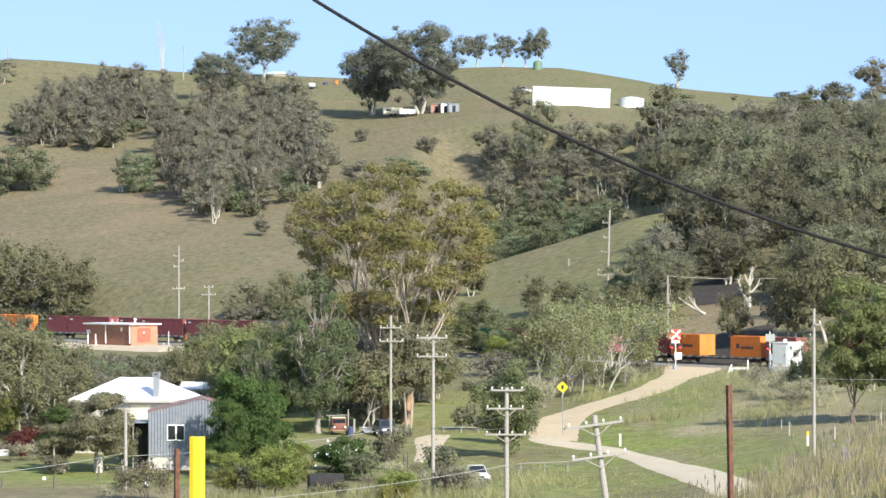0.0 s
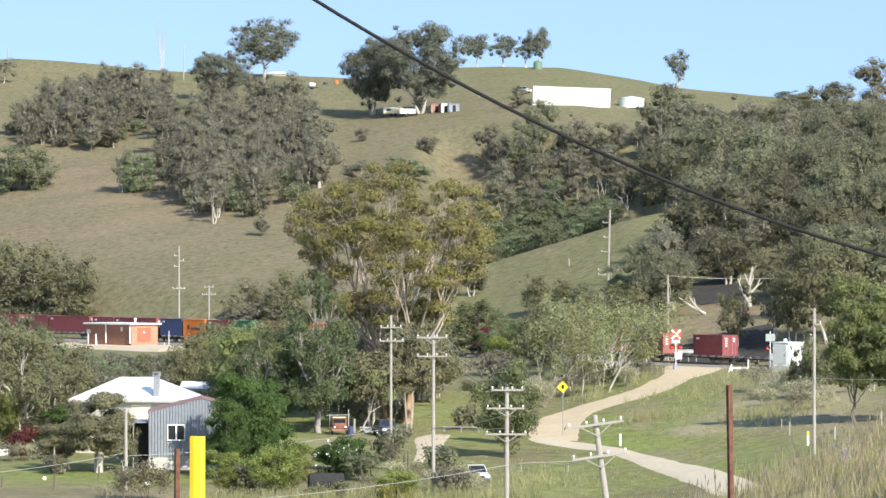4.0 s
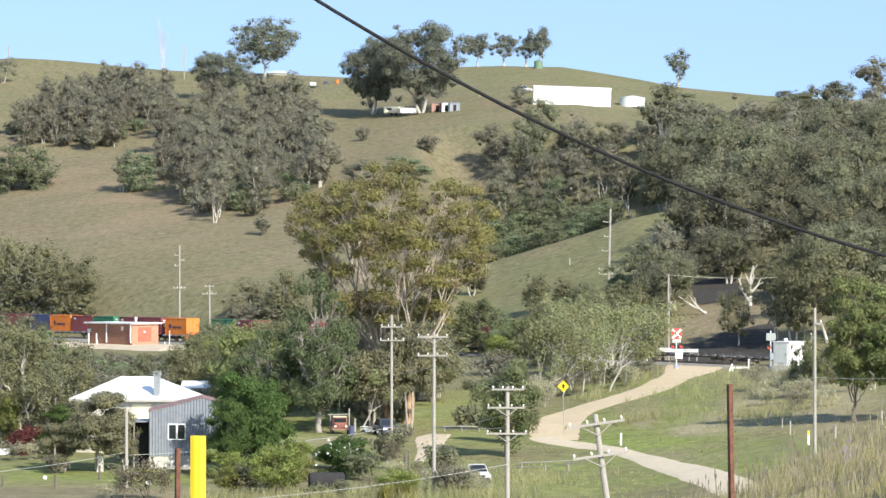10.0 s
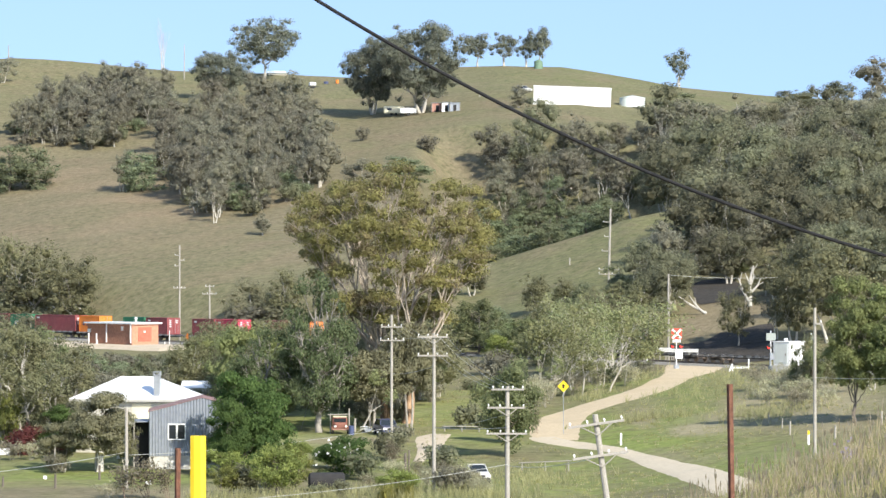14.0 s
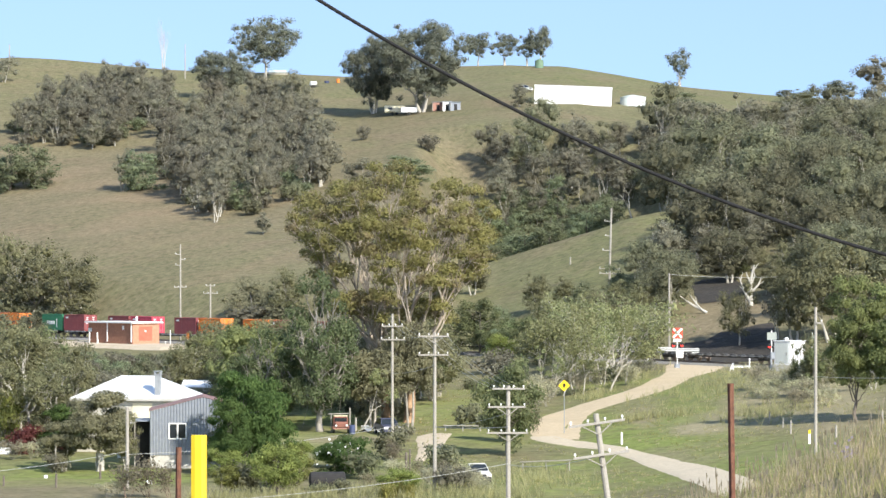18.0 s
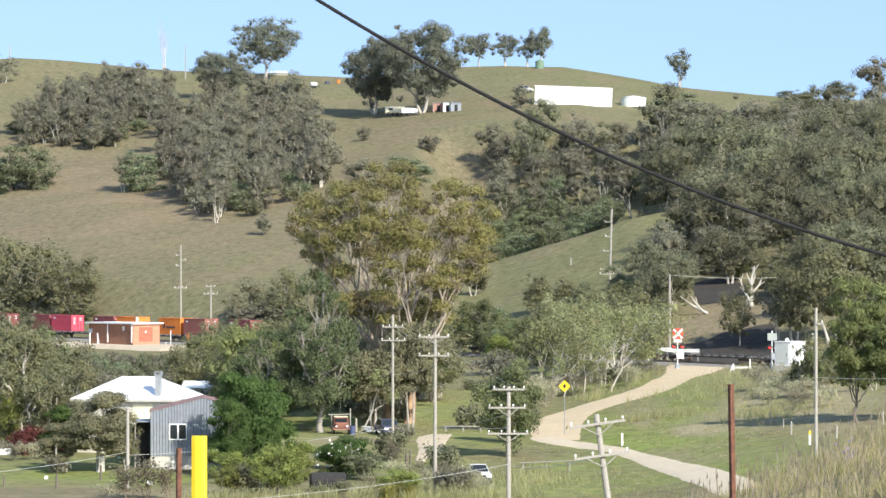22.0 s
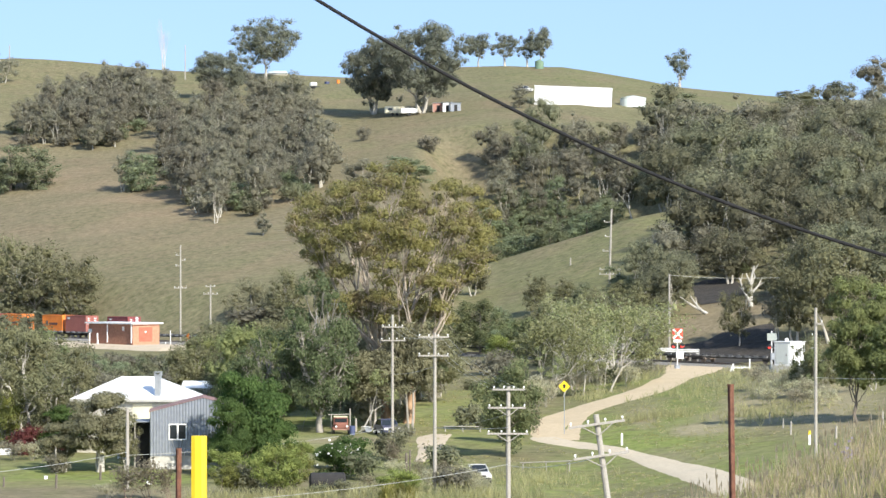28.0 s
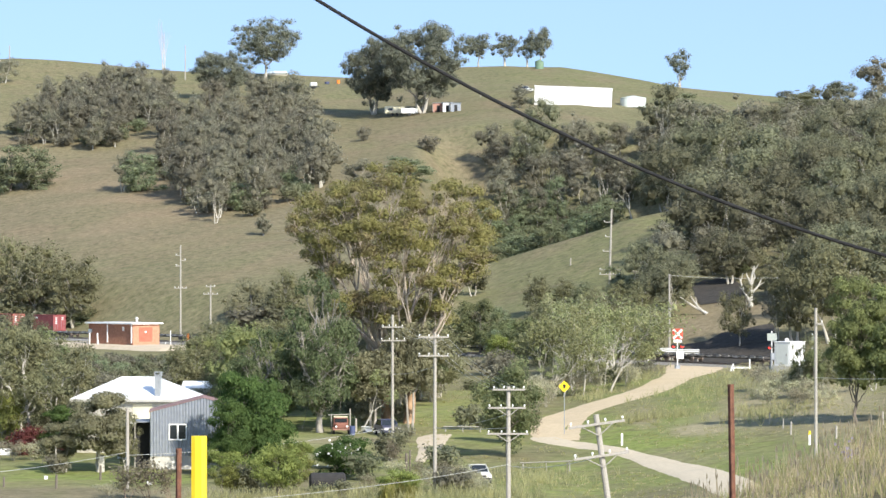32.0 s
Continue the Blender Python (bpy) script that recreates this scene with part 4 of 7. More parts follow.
grove(GREY, [(8, 720), (9, 728), (16, 722), (24, 718), (38, 718), (46, 718), (46, 708), (25, 708)], 4.7, 0.38, 0.58, 31, "gums on the hillside")
grove(BUSH, [(-97, 780), (-92, 766), (-80, 758), (-70, 764), (-64, 796), (-66, 826), (-84, 826)], 5.0, 0.9, 1.5, 32, "scrub under the hillside gums")
grove(BUSH, [(-60, 722), (-52, 690), (-46, 664), (-36, 656), (-24, 678), (-28, 740), (-46, 770)], 5.0, 0.9, 1.6, 33, "scrub under the hillside gums")
plant(VALE[2], 45.9, 458.0, 1.25, wide=0.72)
plant(VALE[0], 50.2, 454.0, 1.25, wide=0.95)

plant(GREEN[0], -60.1, 698.0, 0.98, wide=1.15)
plant(GREY[2], -64.1, 698.5, 0.61, wide=0.76)
plant(GREEN[1], -83.4, 714.5, 1.05, wide=1.29)
plant(GREEN[2], -88.7, 715.5, 1.09, wide=1.12)
plant(GREEN[0], -93.1, 718.0, 1.03, wide=1.06)
plant(GREY[1], -32.5, 631.0, 0.33, wide=1.18)
plant(GREEN[0], -38.0, 665.0, 0.66, wide=1.16)
# trees that stand on the skyline
SKY_A = spreading("gum_tree", 201, 15.0, 16.0, 3.2, 210, 19000, 0.25, "leaf_sky", "bark", "tall open-crowned gum on the skyline", limbs=9, puff=1.3, flat=0.9, trunk_r=0.32, fork=0.26, wedge=0.45, shell=0.2, lump=0.15, twigs=1, core=0.35)
SKY_B = spreading("gum_tree", 202, 21.0, 24.0, 2.2, 170, 36000, 0.32, "leaf_sky", "bark", "broad old gum above the farm sheds", stems=3, limbs=10, puff=2.2, flat=0.9, trunk_r=0.45, fork=0.16, wedge=0.2, shell=0.3, twigs=1, lump=0.3)
SKY_C = spreading("gum_tree", 203, 9.0, 8.0, 1.6, 40, 5200, 0.25, "leaf_sky", "bark", "small open gum on the ridge line", limbs=6, puff=1.4, flat=1.0, trunk_r=0.24, fork=0.25, wedge=0.1, twigs=2, shell=0.15, lump=0.2)
SKY_E = spreading("gum_tree", 208, 9.0, 8.0, 1.8, 30, 4000, 0.25, "leaf_sky", "bark", "small leaning gum on the ridge line", stems=2, limbs=5, puff=1.25, flat=1.0, trunk_r=0.2, fork=0.25, wedge=0.1, twigs=2, lump=0.5, shell=0.25)
SKY_D = spreading("gum_tree", 214, 10.0, 7.0, 1.3, 34, 3200, 0.25, "leaf_sky", "bark", "sparse lone gum on the ridge line", stems=2, limbs=5, puff=1.2, flat=1.0, trunk_r=0.2, fork=0.22, lump=0.3, twigs=2, shell=0.3, wedge=0.62)
DEAD = branching("dead_tree", 217, 11.0, 5.0, 0, 3, 3, 0, 0.3, "leaf_sky", "bark_pale", "leafless dead tree on the ridge", stems=4, spread=13, up=0.6, puff=0.2, trunk_r=0.2, fork=0.34, shoots=1)
plant(SKY_A, -44.4, 870.5, 1.05, wide=1.05)
plant(SKY_B, -4.9, 782.0, 0.97, wide=0.92)
plant(SKY_B, -15.9, 794.0, 0.84, wide=0.73)
plant(SKY_B, -52.3, 826.0, 0.56, wide=1.08)
plant(SKY_C, 8.7, 885.0, 0.89, wide=1.00)
plant(SKY_E, 15.4, 883.5, 0.95, wide=1.01)
plant(SKY_E, 21.1, 885.0, 0.87, wide=0.82)
plant(SKY_C, 24.2, 883.5, 1.11, wide=0.77)
plant(SKY_D, 59.7, 885.0, 0.94, wide=1.05)
plant(SKY_C, 98.0, 867.0, 0.59, wide=1.78)
plant(SKY_E, 83.3, 845.0, 0.39, wide=2.16)
plant(SKY_C, 88.4, 848.5, 0.36, wide=1.88)
plant(DEAD, -70.3, 878.5, 1.3, wide=0.85)
plant(BUSH[1], -17.3, 748.0, 1.21, wide=0.65)
plant(BUSH[1], -3.4, 726.5, 1.35, wide=0.87)
plant(GREEN[1], -6.4, 675.5, 0.54, wide=2.59)
plant(GREY[2], -15.6, 673.5, 0.42, wide=1.89)
plant(GREEN[2], 51.5, 768.0, 0.66, wide=2.87)
plant(GREEN[0], 61.0, 747.5, 0.54, wide=2.38)
plant(GREY[3], 16.7, 771.5, 0.36, wide=1.71)


plant(GREY[0], -107.0, 852.0, 0.51, wide=1.23)
plant(GREY[3], 101.4, 821.0, 0.92, wide=1.31)
plant(OLIVE[0], 83.3, 812.5, 0.37, wide=2.62)
# beyond the track
plant(VALE[1], -70.4, 602.9, 1.32, wide=1.2)
plant(VALE[2], -62.6, 594.1, 1.15, wide=1.06)
plant(VALE[0], -76.5, 608.6, 1.45, wide=0.75)
plant(VALE[0], -24.9, 553.2, 0.73, wide=1.03)
plant(GREEN[1], -61.8, 594.6, 0.37, wide=1.82)
# the valley
CENTRAL = spreading("river_gum", 117, 26.8, 24.5, 9.0, 235, 84000, 0.22, "leaf_rust", "bark_brown", "huge spreading gum with rusty olive crown and pale limbs", stems=2, limbs=24, puff=1.5, flat=0.72, trunk_r=0.56, split=True, limb_bark="limb_pale", fork=0.22, shell=0.66, wedge=0.36, twigs=8, limb_r=0.34, lump=0.2, crest=0.36, core=0.3, stand=((-0.64, 1.34), (0.56, -2.41)))
plant(CENTRAL, -4.75, 351.00, 0.965, turn=20, wide=0.95)
FRONT = spreading("gum_tree", 301, 7.0, 7.2, 1.3, 34, 16000, 0.17, "leaf_front", "bark", "round brown-olive gum in front of the white house", stems=2, limbs=7, puff=1.3, flat=0.68, trunk_r=0.15, fork=0.24, wedge=0.1, twigs=1, shell=0.4, lump=0.3, core=0.55)
M["leaf_oak"] = leaf_mat("leaf_she_oak", (0.09, 0.12, 0.06), (0.125, 0.158, 0.082), (0.17, 0.203, 0.112), vary=0.0)
OAK = spreading("creek_oak", 305, 13.0, 9.4, 0.4, 96, 22000, 0.2, "leaf_oak", "bark_grey", "dark open creek oak with grey twisted limbs", limbs=10, puff=1.15, flat=1.05, trunk_r=0.45, fork=0.14, wedge=0.0, twigs=4, shell=0.4, lump=0.2, limb_r=0.7, core=0.3)
THICKET = tree("scrub_tree", 45, 7.0, 11.0, -1.5, 44, 8000, 0.24, "leaf_front", "bark_grey", "low olive-brown scrubby tree beyond the railway", limbs=3, fill=0.3, puff=0.16)
plant(THICKET, -30.9, 560.0, 0.95)
plant(WILLOW, -19.42, 350.00, 1.1, turn=40)
plant(WILLOW, -16.88, 356.00, 0.95, turn=150)
plant(OAK, -11.9, 338.00, 1.17, turn=30, wide=0.66)
plant(OAK, -17.4, 341.0, 0.76, turn=200, wide=1.05)

plant(FRONT, -29.3, 297.0, 0.96, wide=0.96)
UNDER = spreading("gum_tree", 302, 7.6, 8.0, 2.3, 52, 16000, 0.19, "leaf_front", "bark_grey", "brown-olive young gum below the huge one", stems=2, limbs=8, puff=1.15, flat=0.85, trunk_r=0.14, fork=0.28, wedge=0.1, twigs=3, shell=0.3, lump=0.4)
plant(UNDER, -7.0, 343.0, 1.1, turn=40)
plant(BUSH[1], -7.7, 346.0, 1.0, wide=0.8)
plant(BUSH[1], -4.6, 352.0, 0.9, wide=0.7)
plant(UNDER, -4.3, 357.0, 1.3, turn=100)
plant(UNDER, -3.3, 344.0, 1.45, turn=200, wide=0.6)
plant(FRONT, -32.2, 297.0, 0.58, wide=0.97)
grove(VALE, [(-29, 392), (-28, 452), (-19, 455), (-10, 440), (-5, 402), (-9, 378), (-13, 374), (-23, 370)], 5.5, 0.5, 0.72, 11, "trees along the creek")
grove(BUSH, [(-48, 471), (-35, 474), (-31, 434), (-44, 434)], 3.0, 0.45, 0.75, 12, "scrub below the track")
plant(WILLOW, -26.8, 394.0, 0.73, wide=1.08)
plant(WILLOW, -23.3, 392.0, 0.83, wide=0.91)
plant(VALE[2], -9.24, 382.00, 0.68, wide=0.98)

plant(VALE[0], -0.54, 389.00, 0.59, wide=0.95)
plant(OLIVE[0], -64.8, 520.0, 0.44, wide=1.2)
plant(OLIVE[3], -60.6, 516.0, 0.4, wide=1.2)
OPEN = spreading("gum_tree", 75, 11.0, 9.5, 1.6, 46, 9500, 0.19, "leaf_vale", "bark", "open olive gum with a forked white trunk beside the house", stems=2, limbs=8, puff=1.3, flat=0.85, trunk_r=0.19, fork=0.3, wedge=0.25, twigs=2, shell=0.4, lump=0.5, limb_r=0.55, core=0.25)
plant(OPEN, -38.0, 317.0, 0.98, wide=1.05, turn=0)
plant(OPEN, -35.6, 322.0, 0.88, wide=0.95, turn=140)
plant(VALE[0], -40.8, 326.0, 1.02, wide=0.9)
plant(DARK[2], -37.5, 328.0, 0.84, wide=0.82)
plant(VALE[0], -43.6, 392.0, 0.60, wide=1.10)
plant(VALE[2], -36.4, 334.5, 0.83, wide=1.02)
plant(VALE[0], -41.0, 322.0, 1.06, wide=0.8)
plant(LIME[0], -39.6, 316.5, 1.12, wide=0.53)
plant(VALE[0], -27.1, 299.0, 0.42, wide=0.73)
plant(GARDEN[0], -34.3, 313.5, 0.72, wide=1.03)
plant(GARDEN[1], -16.8, 294.0, 1.44, wide=0.68)
plant(GARDEN[0], -15.1, 299.0, 1.25, wide=0.60)
plant(GARDEN[0], -17.9, 291.0, 1.06, wide=0.58)
plant(LIME[1], -12.7, 269.5, 0.8, wide=1.0)
plant(BUSH[0], -15.5, 270.5, 0.95, wide=0.95)
plant(DRYBUSH[0], -22.4, 265.0, 1.5, wide=1.22)
ROADSIDE = tree("dense_tree", 311, 8.0, 7.0, 0.6, 44, 9000, 0.22, "leaf_dark", "bark_dark", "dense dark tree beside the gravel road", limbs=7, fill=0.3)
plant(ROADSIDE, 5.65, 311.0, 1.1, wide=0.78)
plant(GARDEN[1], 6.0, 325.0, 1.03, wide=0.55)
plant(DRYBUSH[0], 9.0, 334.5, 1.24, wide=0.67)
plant(VALE[2], -18.6, 300.0, 0.48, wide=0.95)
plant(BUSH[0], -0.2, 300.0, 0.84, wide=1.30)
# young trees beside the road
grove(PALE, [(9.5, 388), (14.5, 436), (18, 446), (22, 447), (21.5, 410), (18, 394), (13, 394), (10.5, 381)], 3.6, 1.0, 1.5, 13, "young gums beside the road")
grove(GREEN + DARK, [(4.6, 478), (5, 492), (13, 490), (24, 474), (27, 464), (16, 458), (11.5, 440), (9.8, 462)], 4.4, 0.38, 0.62, 14, "scrub below the track")
plant(VALE[0], 22.6, 473.5, 0.76, wide=1.26)
plant(DARK[0], 1.9, 484.0, 0.66, wide=1.1)
plant(DARK[1], 5.0, 482.0, 0.72, wide=1.0)
plant(BUSH[1], 6.3, 428.0, 1.3)
plant(LIME[1], 7.0, 452.0, 0.8, wide=0.9)
plant(BUSH[1], 6.9, 416.0, 1.0)
plant(BUSH[0], 3.2, 402.0, 0.5, wide=1.3)
plant(DARK[2], 5.0, 507.0, 0.5, wide=1.1)
plant(OLIVE[2], 1.2, 548.0, 0.62)
plant(OLIVE[4], 4.6, 556.0, 0.5)
plant(VALE[1], 27.6, 468.0, 0.62, wide=1.03)
# right edge
plant(EDGE, 36.6, 311.0, 0.91, wide=0.68)
plant(EDGE, 40.2, 309.5, 0.84, wide=0.93)
plant(DARK[1], 36.0, 342.0, 0.44, wide=0.61)
plant(DARK[0], 35.2, 346.0, 0.5, wide=0.5)
plant(VALE[1], 39.1, 464.0, 0.78, wide=0.72)
plant(VALE[1], 37.2, 344.0, 0.55, wide=0.95)
plant(OLIVE[2], 52.2, 433.5, 0.58, wide=1.2)
plant(LIME[1], -7.8, 375.0, 0.97, wide=1.04)
plant(LIME[0], -10.8, 463.0, 1.05, wide=1.19)
plant(DARK[1], -3.3, 378.0, 0.51, wide=1.32)
plant(VALE[2], 25.4, 441.0, 0.55, wide=0.82)
grove(BUSH + LIME, [(-20, 314), (-13, 316), (-11, 273), (-12, 266), (-17, 266)], 4.4, 0.4, 0.62, 15, "garden shrubs")
FLOWERING = spreading("flowering_shrub", 93, 3.4, 5.0, 0.1, 34, 8000, 0.13, "leaf_garden", "bark_dark", "dark green shrub with scattered white blossoms", "shrub", limbs=6, puff=0.75, flat=0.8, trunk_r=0.09, fork=0.12, wedge=0.0, shell=0.3, twigs=1, lump=0.4, thin_wood=True)
brng = random.Random(12)
bloom = bmesh.new()
for _ in range(46):
    a, k, r = brng.uniform(0, 6.28), brng.uniform(0.3, 1.0), brng.uniform(0.06, 0.13)
    c = Vector((2.45 * math.cos(a) * k, 2.45 * math.sin(a) * k, 3.3 * math.sqrt(max(0.02, 1 - k * k * 0.93)) * brng.uniform(0.85, 1.04)))
    for t in range(3):
        u = Vector((brng.gauss(0, 1), brng.gauss(0, 1), brng.gauss(0, 1))).normalized()
        w = u.orthogonal().normalized()
        bloom.faces.new([bloom.verts.new(c + p * r) for p in (u, w, -u, -w)])
part("blossom", bloom, M["white"], FLOWERING, "white blossoms")
plant(FLOWERING, -8.6, 291.0, 1.0, turn=0)
plant(BUSH[2], -6.7, 287.5, 0.89, wide=0.91)
plant(LIME[0], -3.6, 266.5, 0.43, wide=1.33)
plant(BUSH[0], -4.7, 308.0, 1.05, wide=0.89)
plant(DRYBUSH[0], -5.5, 273.0, 0.73, wide=1.17)
plant(REDBUSH[0], -37.8, 313.0, 0.97, wide=1.01)
plant(REDBUSH[0], -36.5, 318.0, 0.79, wide=0.90)
plant(SCRUB[0], -36.2, 308.0, 0.80, wide=1.24)
plant(SCRUB[1], -37.9, 308.0, 0.80, wide=1.24)
plant(REDBUSH[0], -34.1, 309.5, 0.65, wide=0.85)
grove(BUSH, [(-20, 358), (-14, 358), (-8, 364), (-5, 368), (-5, 382), (-15, 382), (-21, 376)], 3.5, 0.5, 0.8, 16, "trees along the creek")
plant(SCRUB[0], 34.3, 345.5, 1.24, wide=0.97)
plant(SCRUB[1], 35.7, 345.5, 1.33, wide=0.84)
plant(SCRUB[0], 33.7, 351.0, 0.98, wide=1.06)
plant(SCRUB[1], 35.9, 336.5, 1.04, wide=1.04)
plant(SCRUB[1], 35.3, 358.5, 1.16, wide=1.00)
plant(SCRUB[0], 36.1, 355.0, 1.21, wide=0.87)
plant(SCRUB[1], 2.4, 270.5, 0.77, wide=0.75)
plant(SCRUB[0], 1.7, 271.5, 0.84, wide=0.87)
plant(SCRUB[0], 33.1, 356.5, 0.95, wide=1.27)
plant(SCRUB[1], 32.7, 361.0, 1.20, wide=1.10)
plant(SCRUB[0], 31.6, 339.5, 0.90, wide=1.20)
plant(SCRUB[1], 33.2, 331.0, 0.95, wide=1.20)
plant(SCRUB[0], 34.4, 338.0, 1.15, wide=1.10)
plant(SCRUB[1], 32.4, 347.5, 1.00, wide=1.20)
plant(SCRUB[0], 35.4, 329.5, 0.90, wide=1.30)
plant(SCRUB[1], 9.4, 361.0, 1.34, wide=0.87)
plant(SCRUB[0], 10.9, 372.0, 1.38, wide=0.87)
plant(SCRUB[1], 8.6, 378.0, 1.41, wide=0.87)
plant(SCRUB[0], -3.9, 287.5, 0.80, wide=1.16)
plant(SCRUB[1], 0.7, 278.5, 0.83, wide=1.08)
plant(SCRUB[0], -0.8, 274.5, 0.85, wide=1.04)
plant(BUSH[0], 2.5, 341.5, 1.06, wide=0.91)
plant(GREEN[0], 8.1, 645.0, 0.67, wide=1.28)
plant(GREEN[1], 10.7, 662.0, 0.77, wide=1.35)
plant(GREEN[2], 13.4, 679.0, 0.88, wide=1.04)
plant(GREEN[0], 15.2, 656.0, 0.69, wide=1.51)
plant(GREEN[1], 18.0, 673.0, 0.80, wide=1.16)
plant(GREEN[2], 19.7, 650.0, 0.85, wide=1.23)
plant(GREEN[0], 22.6, 667.0, 0.72, wide=1.29)
plant(GREEN[1], 25.6, 684.0, 0.82, wide=1.36)
plant(GREEN[2], 27.1, 661.0, 0.88, wide=1.06)
plant(GREEN[0], 30.2, 678.0, 0.74, wide=1.51)
plant(GREEN[1], 31.5, 655.0, 0.80, wide=1.17)
plant(STAG[0], 23.6, 693.0, 0.77, wide=1.31)
plant(STAG[1], 17.7, 703.5, 0.69, wide=0.65)
plant(STAG[2], -42.4, 650.5, 0.87, wide=0.84)
plant(STAG[0], 29.0, 519.0, 0.56, wide=1.20)
plant(STAG[1], 30.5, 516.0, 0.51, wide=0.98)
plant(STAG[2], -8.48, 376.00, 0.63, wide=0.81)
LEAN = [branching("leaning_gum", s, 8.0, 5.0, 3.0, 3, 2, 900, 0.2, "leaf_pale", "bark", "thin leaning gum with a bare white stem", stems=1, spread=24, puff=0.7, trunk_r=0.13, lean=(0.07, 0), fork=0.45) for s in (411, 412)]
plant(LEAN[0], 18.35, 387.00, 1.05, turn=0)
plant(LEAN[1], 15.34, 386.50, 0.85, turn=0)
plant(LEAN[0], 13.20, 388.00, 0.8, turn=340)
plant(LEAN[1], 10.47, 386.50, 0.75, turn=30)
plant(LEAN[1], 20.61, 398.00, 0.8, turn=10)
plant(STAG[2], 44.0, 462.0, 0.75, wide=0.90)
plant(STAG[0], 42.1, 343.0, 0.37, wide=1.20)
grove(VALE + GREEN, [(5, 512), (14, 516), (26, 512), (29, 486), (20, 484), (5, 492)], 5.2, 0.4, 0.65, 17, "scrub at the foot of the spur")
plant(DRYBUSH[0], -0.4, 276.0, 1.15, wide=0.91)
plant(DRYBUSH[0], 1.3, 278.5, 0.97, wide=0.77)
plant(DRYBUSH[0], -1.8, 287.5, 0.87, wide=0.89)
plant(BUSH[0], -74.4, 603.9, 2.25, wide=1.30)
plant(BUSH[0], -66.7, 595.6, 1.67, wide=1.44)
plant(BUSH[1], -30.0, 556.3, 1.38, wide=1.95)
plant(BUSH[0], -25.3, 551.1, 1.37, wide=1.46)
plant(DARK[0], -6.1, 400.0, 0.70, wide=1.11)
plant(VALE[1], -2.2, 402.0, 0.71, wide=1.06)
plant(DARK[2], -9.4, 405.0, 0.65, wide=1.10)
plant(VALE[0], -12.6, 404.0, 0.65, wide=1.16)
grove(BUSH, [(7, 388), (11, 402), (19, 398), (24, 410), (25, 428), (20, 408), (13, 408), (7, 397)], 3.4, 0.4, 0.8, 18, "low scrub beside the road")
grove(BUSH, [(-20, 356), (-15, 366), (-8, 370), (-1, 380), (1, 402), (-9, 396), (-19, 384)], 4, 0.5, 0.9, 19, "low scrub along the creek")
plant(DRYBUSH[0], -4.5, 299.0, 1.25, wide=0.75)
plant(BUSH[0], -4.1, 323.0, 0.52, wide=1.00)
plant(GARDEN[0], -9.4, 300.0, 0.40, wide=1.29)
plant(VALE[0], -31.7, 465.5, 0.38, wide=1.68)
plant(DRYBUSH[0], 2.4, 274.5, 0.63, wide=0.78)
plant(BUSH[1], 1.4, 271.5, 0.76, wide=0.87)
plant(BUSH[1], 0.3, 271.5, 0.84, wide=0.78)
plant(BUSH[1], -3.6, 326.5, 0.69, wide=0.76)
plant(BUSH[0], -26.7, 377.0, 0.65, wide=1.04)
plant(BUSH[1], -25.1, 377.0, 0.70, wide=0.87)
plant(VALE[2], -7.84, 376.00, 0.92, wide=0.93)
plant(VALE[0], -4.83, 378.00, 0.9, wide=0.72)
plant(VALE[0], -1.18, 380.00, 0.85, wide=1.10)
plant(DRYBUSH[0], -0.86, 374.00, 1.18, wide=0.80)
grove(OLIVE + GREY, [(39, 534), (47, 530), (45, 509), (38, 517)], 6.0, 0.5, 0.7, 21, "gums on the hillside")
grove(DARK + VALE, [(37, 526), (47, 523), (46, 512), (37, 518)], 5.5, 0.35, 0.5, 22, "understorey below the gums")
grove(VALE, [(47, 511), (63, 500), (57, 470), (46, 470), (45, 490)], 5.5, 0.4, 0.6, 23, "understorey below the gums")
plant(BUSH[1], -32.7, 296.0, 0.66, wide=0.90)
plant(DRYBUSH[0], -23.9, 264.0, 1.2, wide=1.16)
plant(DRYBUSH[0], -20.7, 264.0, 1.25, wide=1.0)
plant(SCRUB[0], -25.3, 264.0, 0.59, wide=1.44)
plant(LEAN[0], -7.9, 338.5, 0.8, turn=0)
plant(BUSH[0], -7.8, 269.0, 0.50, wide=0.95)
plant(BUSH[2], -9.7, 267.5, 0.37, wide=1.18)
plant(SCRUB[0], 14.2, 388.5, 1.16, wide=1.08)
plant(SCRUB[1], 17.1, 391.5, 1.17, wide=1.08)
plant(SCRUB[0], 20.4, 394.0, 1.12, wide=1.13)
plant(SCRUB[1], 11.9, 386.5, 1.15, wide=1.08)
grove(BUSH, [(-46, 428), (-32, 434), (-28, 388), (-42, 388)], 3.2, 0.5, 0.9, 25, "scrub behind the house")
plant(SCRUB[0], 2.8, 267.5, 0.66, wide=0.87)
plant(BUSH[1], 1.9, 274.5, 0.72, wide=0.71)
plant(DRYBUSH[0], 2.3, 278.5, 0.56, wide=0.76)
plant(LIME[0], -12.0, 276.0, 0.69, wide=0.91)
plant(VALE[1], -2.6, 384.00, 0.8, wide=1.08)


# ---- railway ----
def on_track(a, s=0.0, dz=0.0):
    """A pose on the track: a metres along it, s metres beyond it; its x axis runs along the track."""
    h = TRACK_H + a / TRACK_R
    r = TRACK_R + s
    return pose(TRACK_C[0] + r * math.cos(h), TRACK_C[1] + r * math.sin(h), track_z(a) + dz, 0, 0, 90 + math.degrees(h))


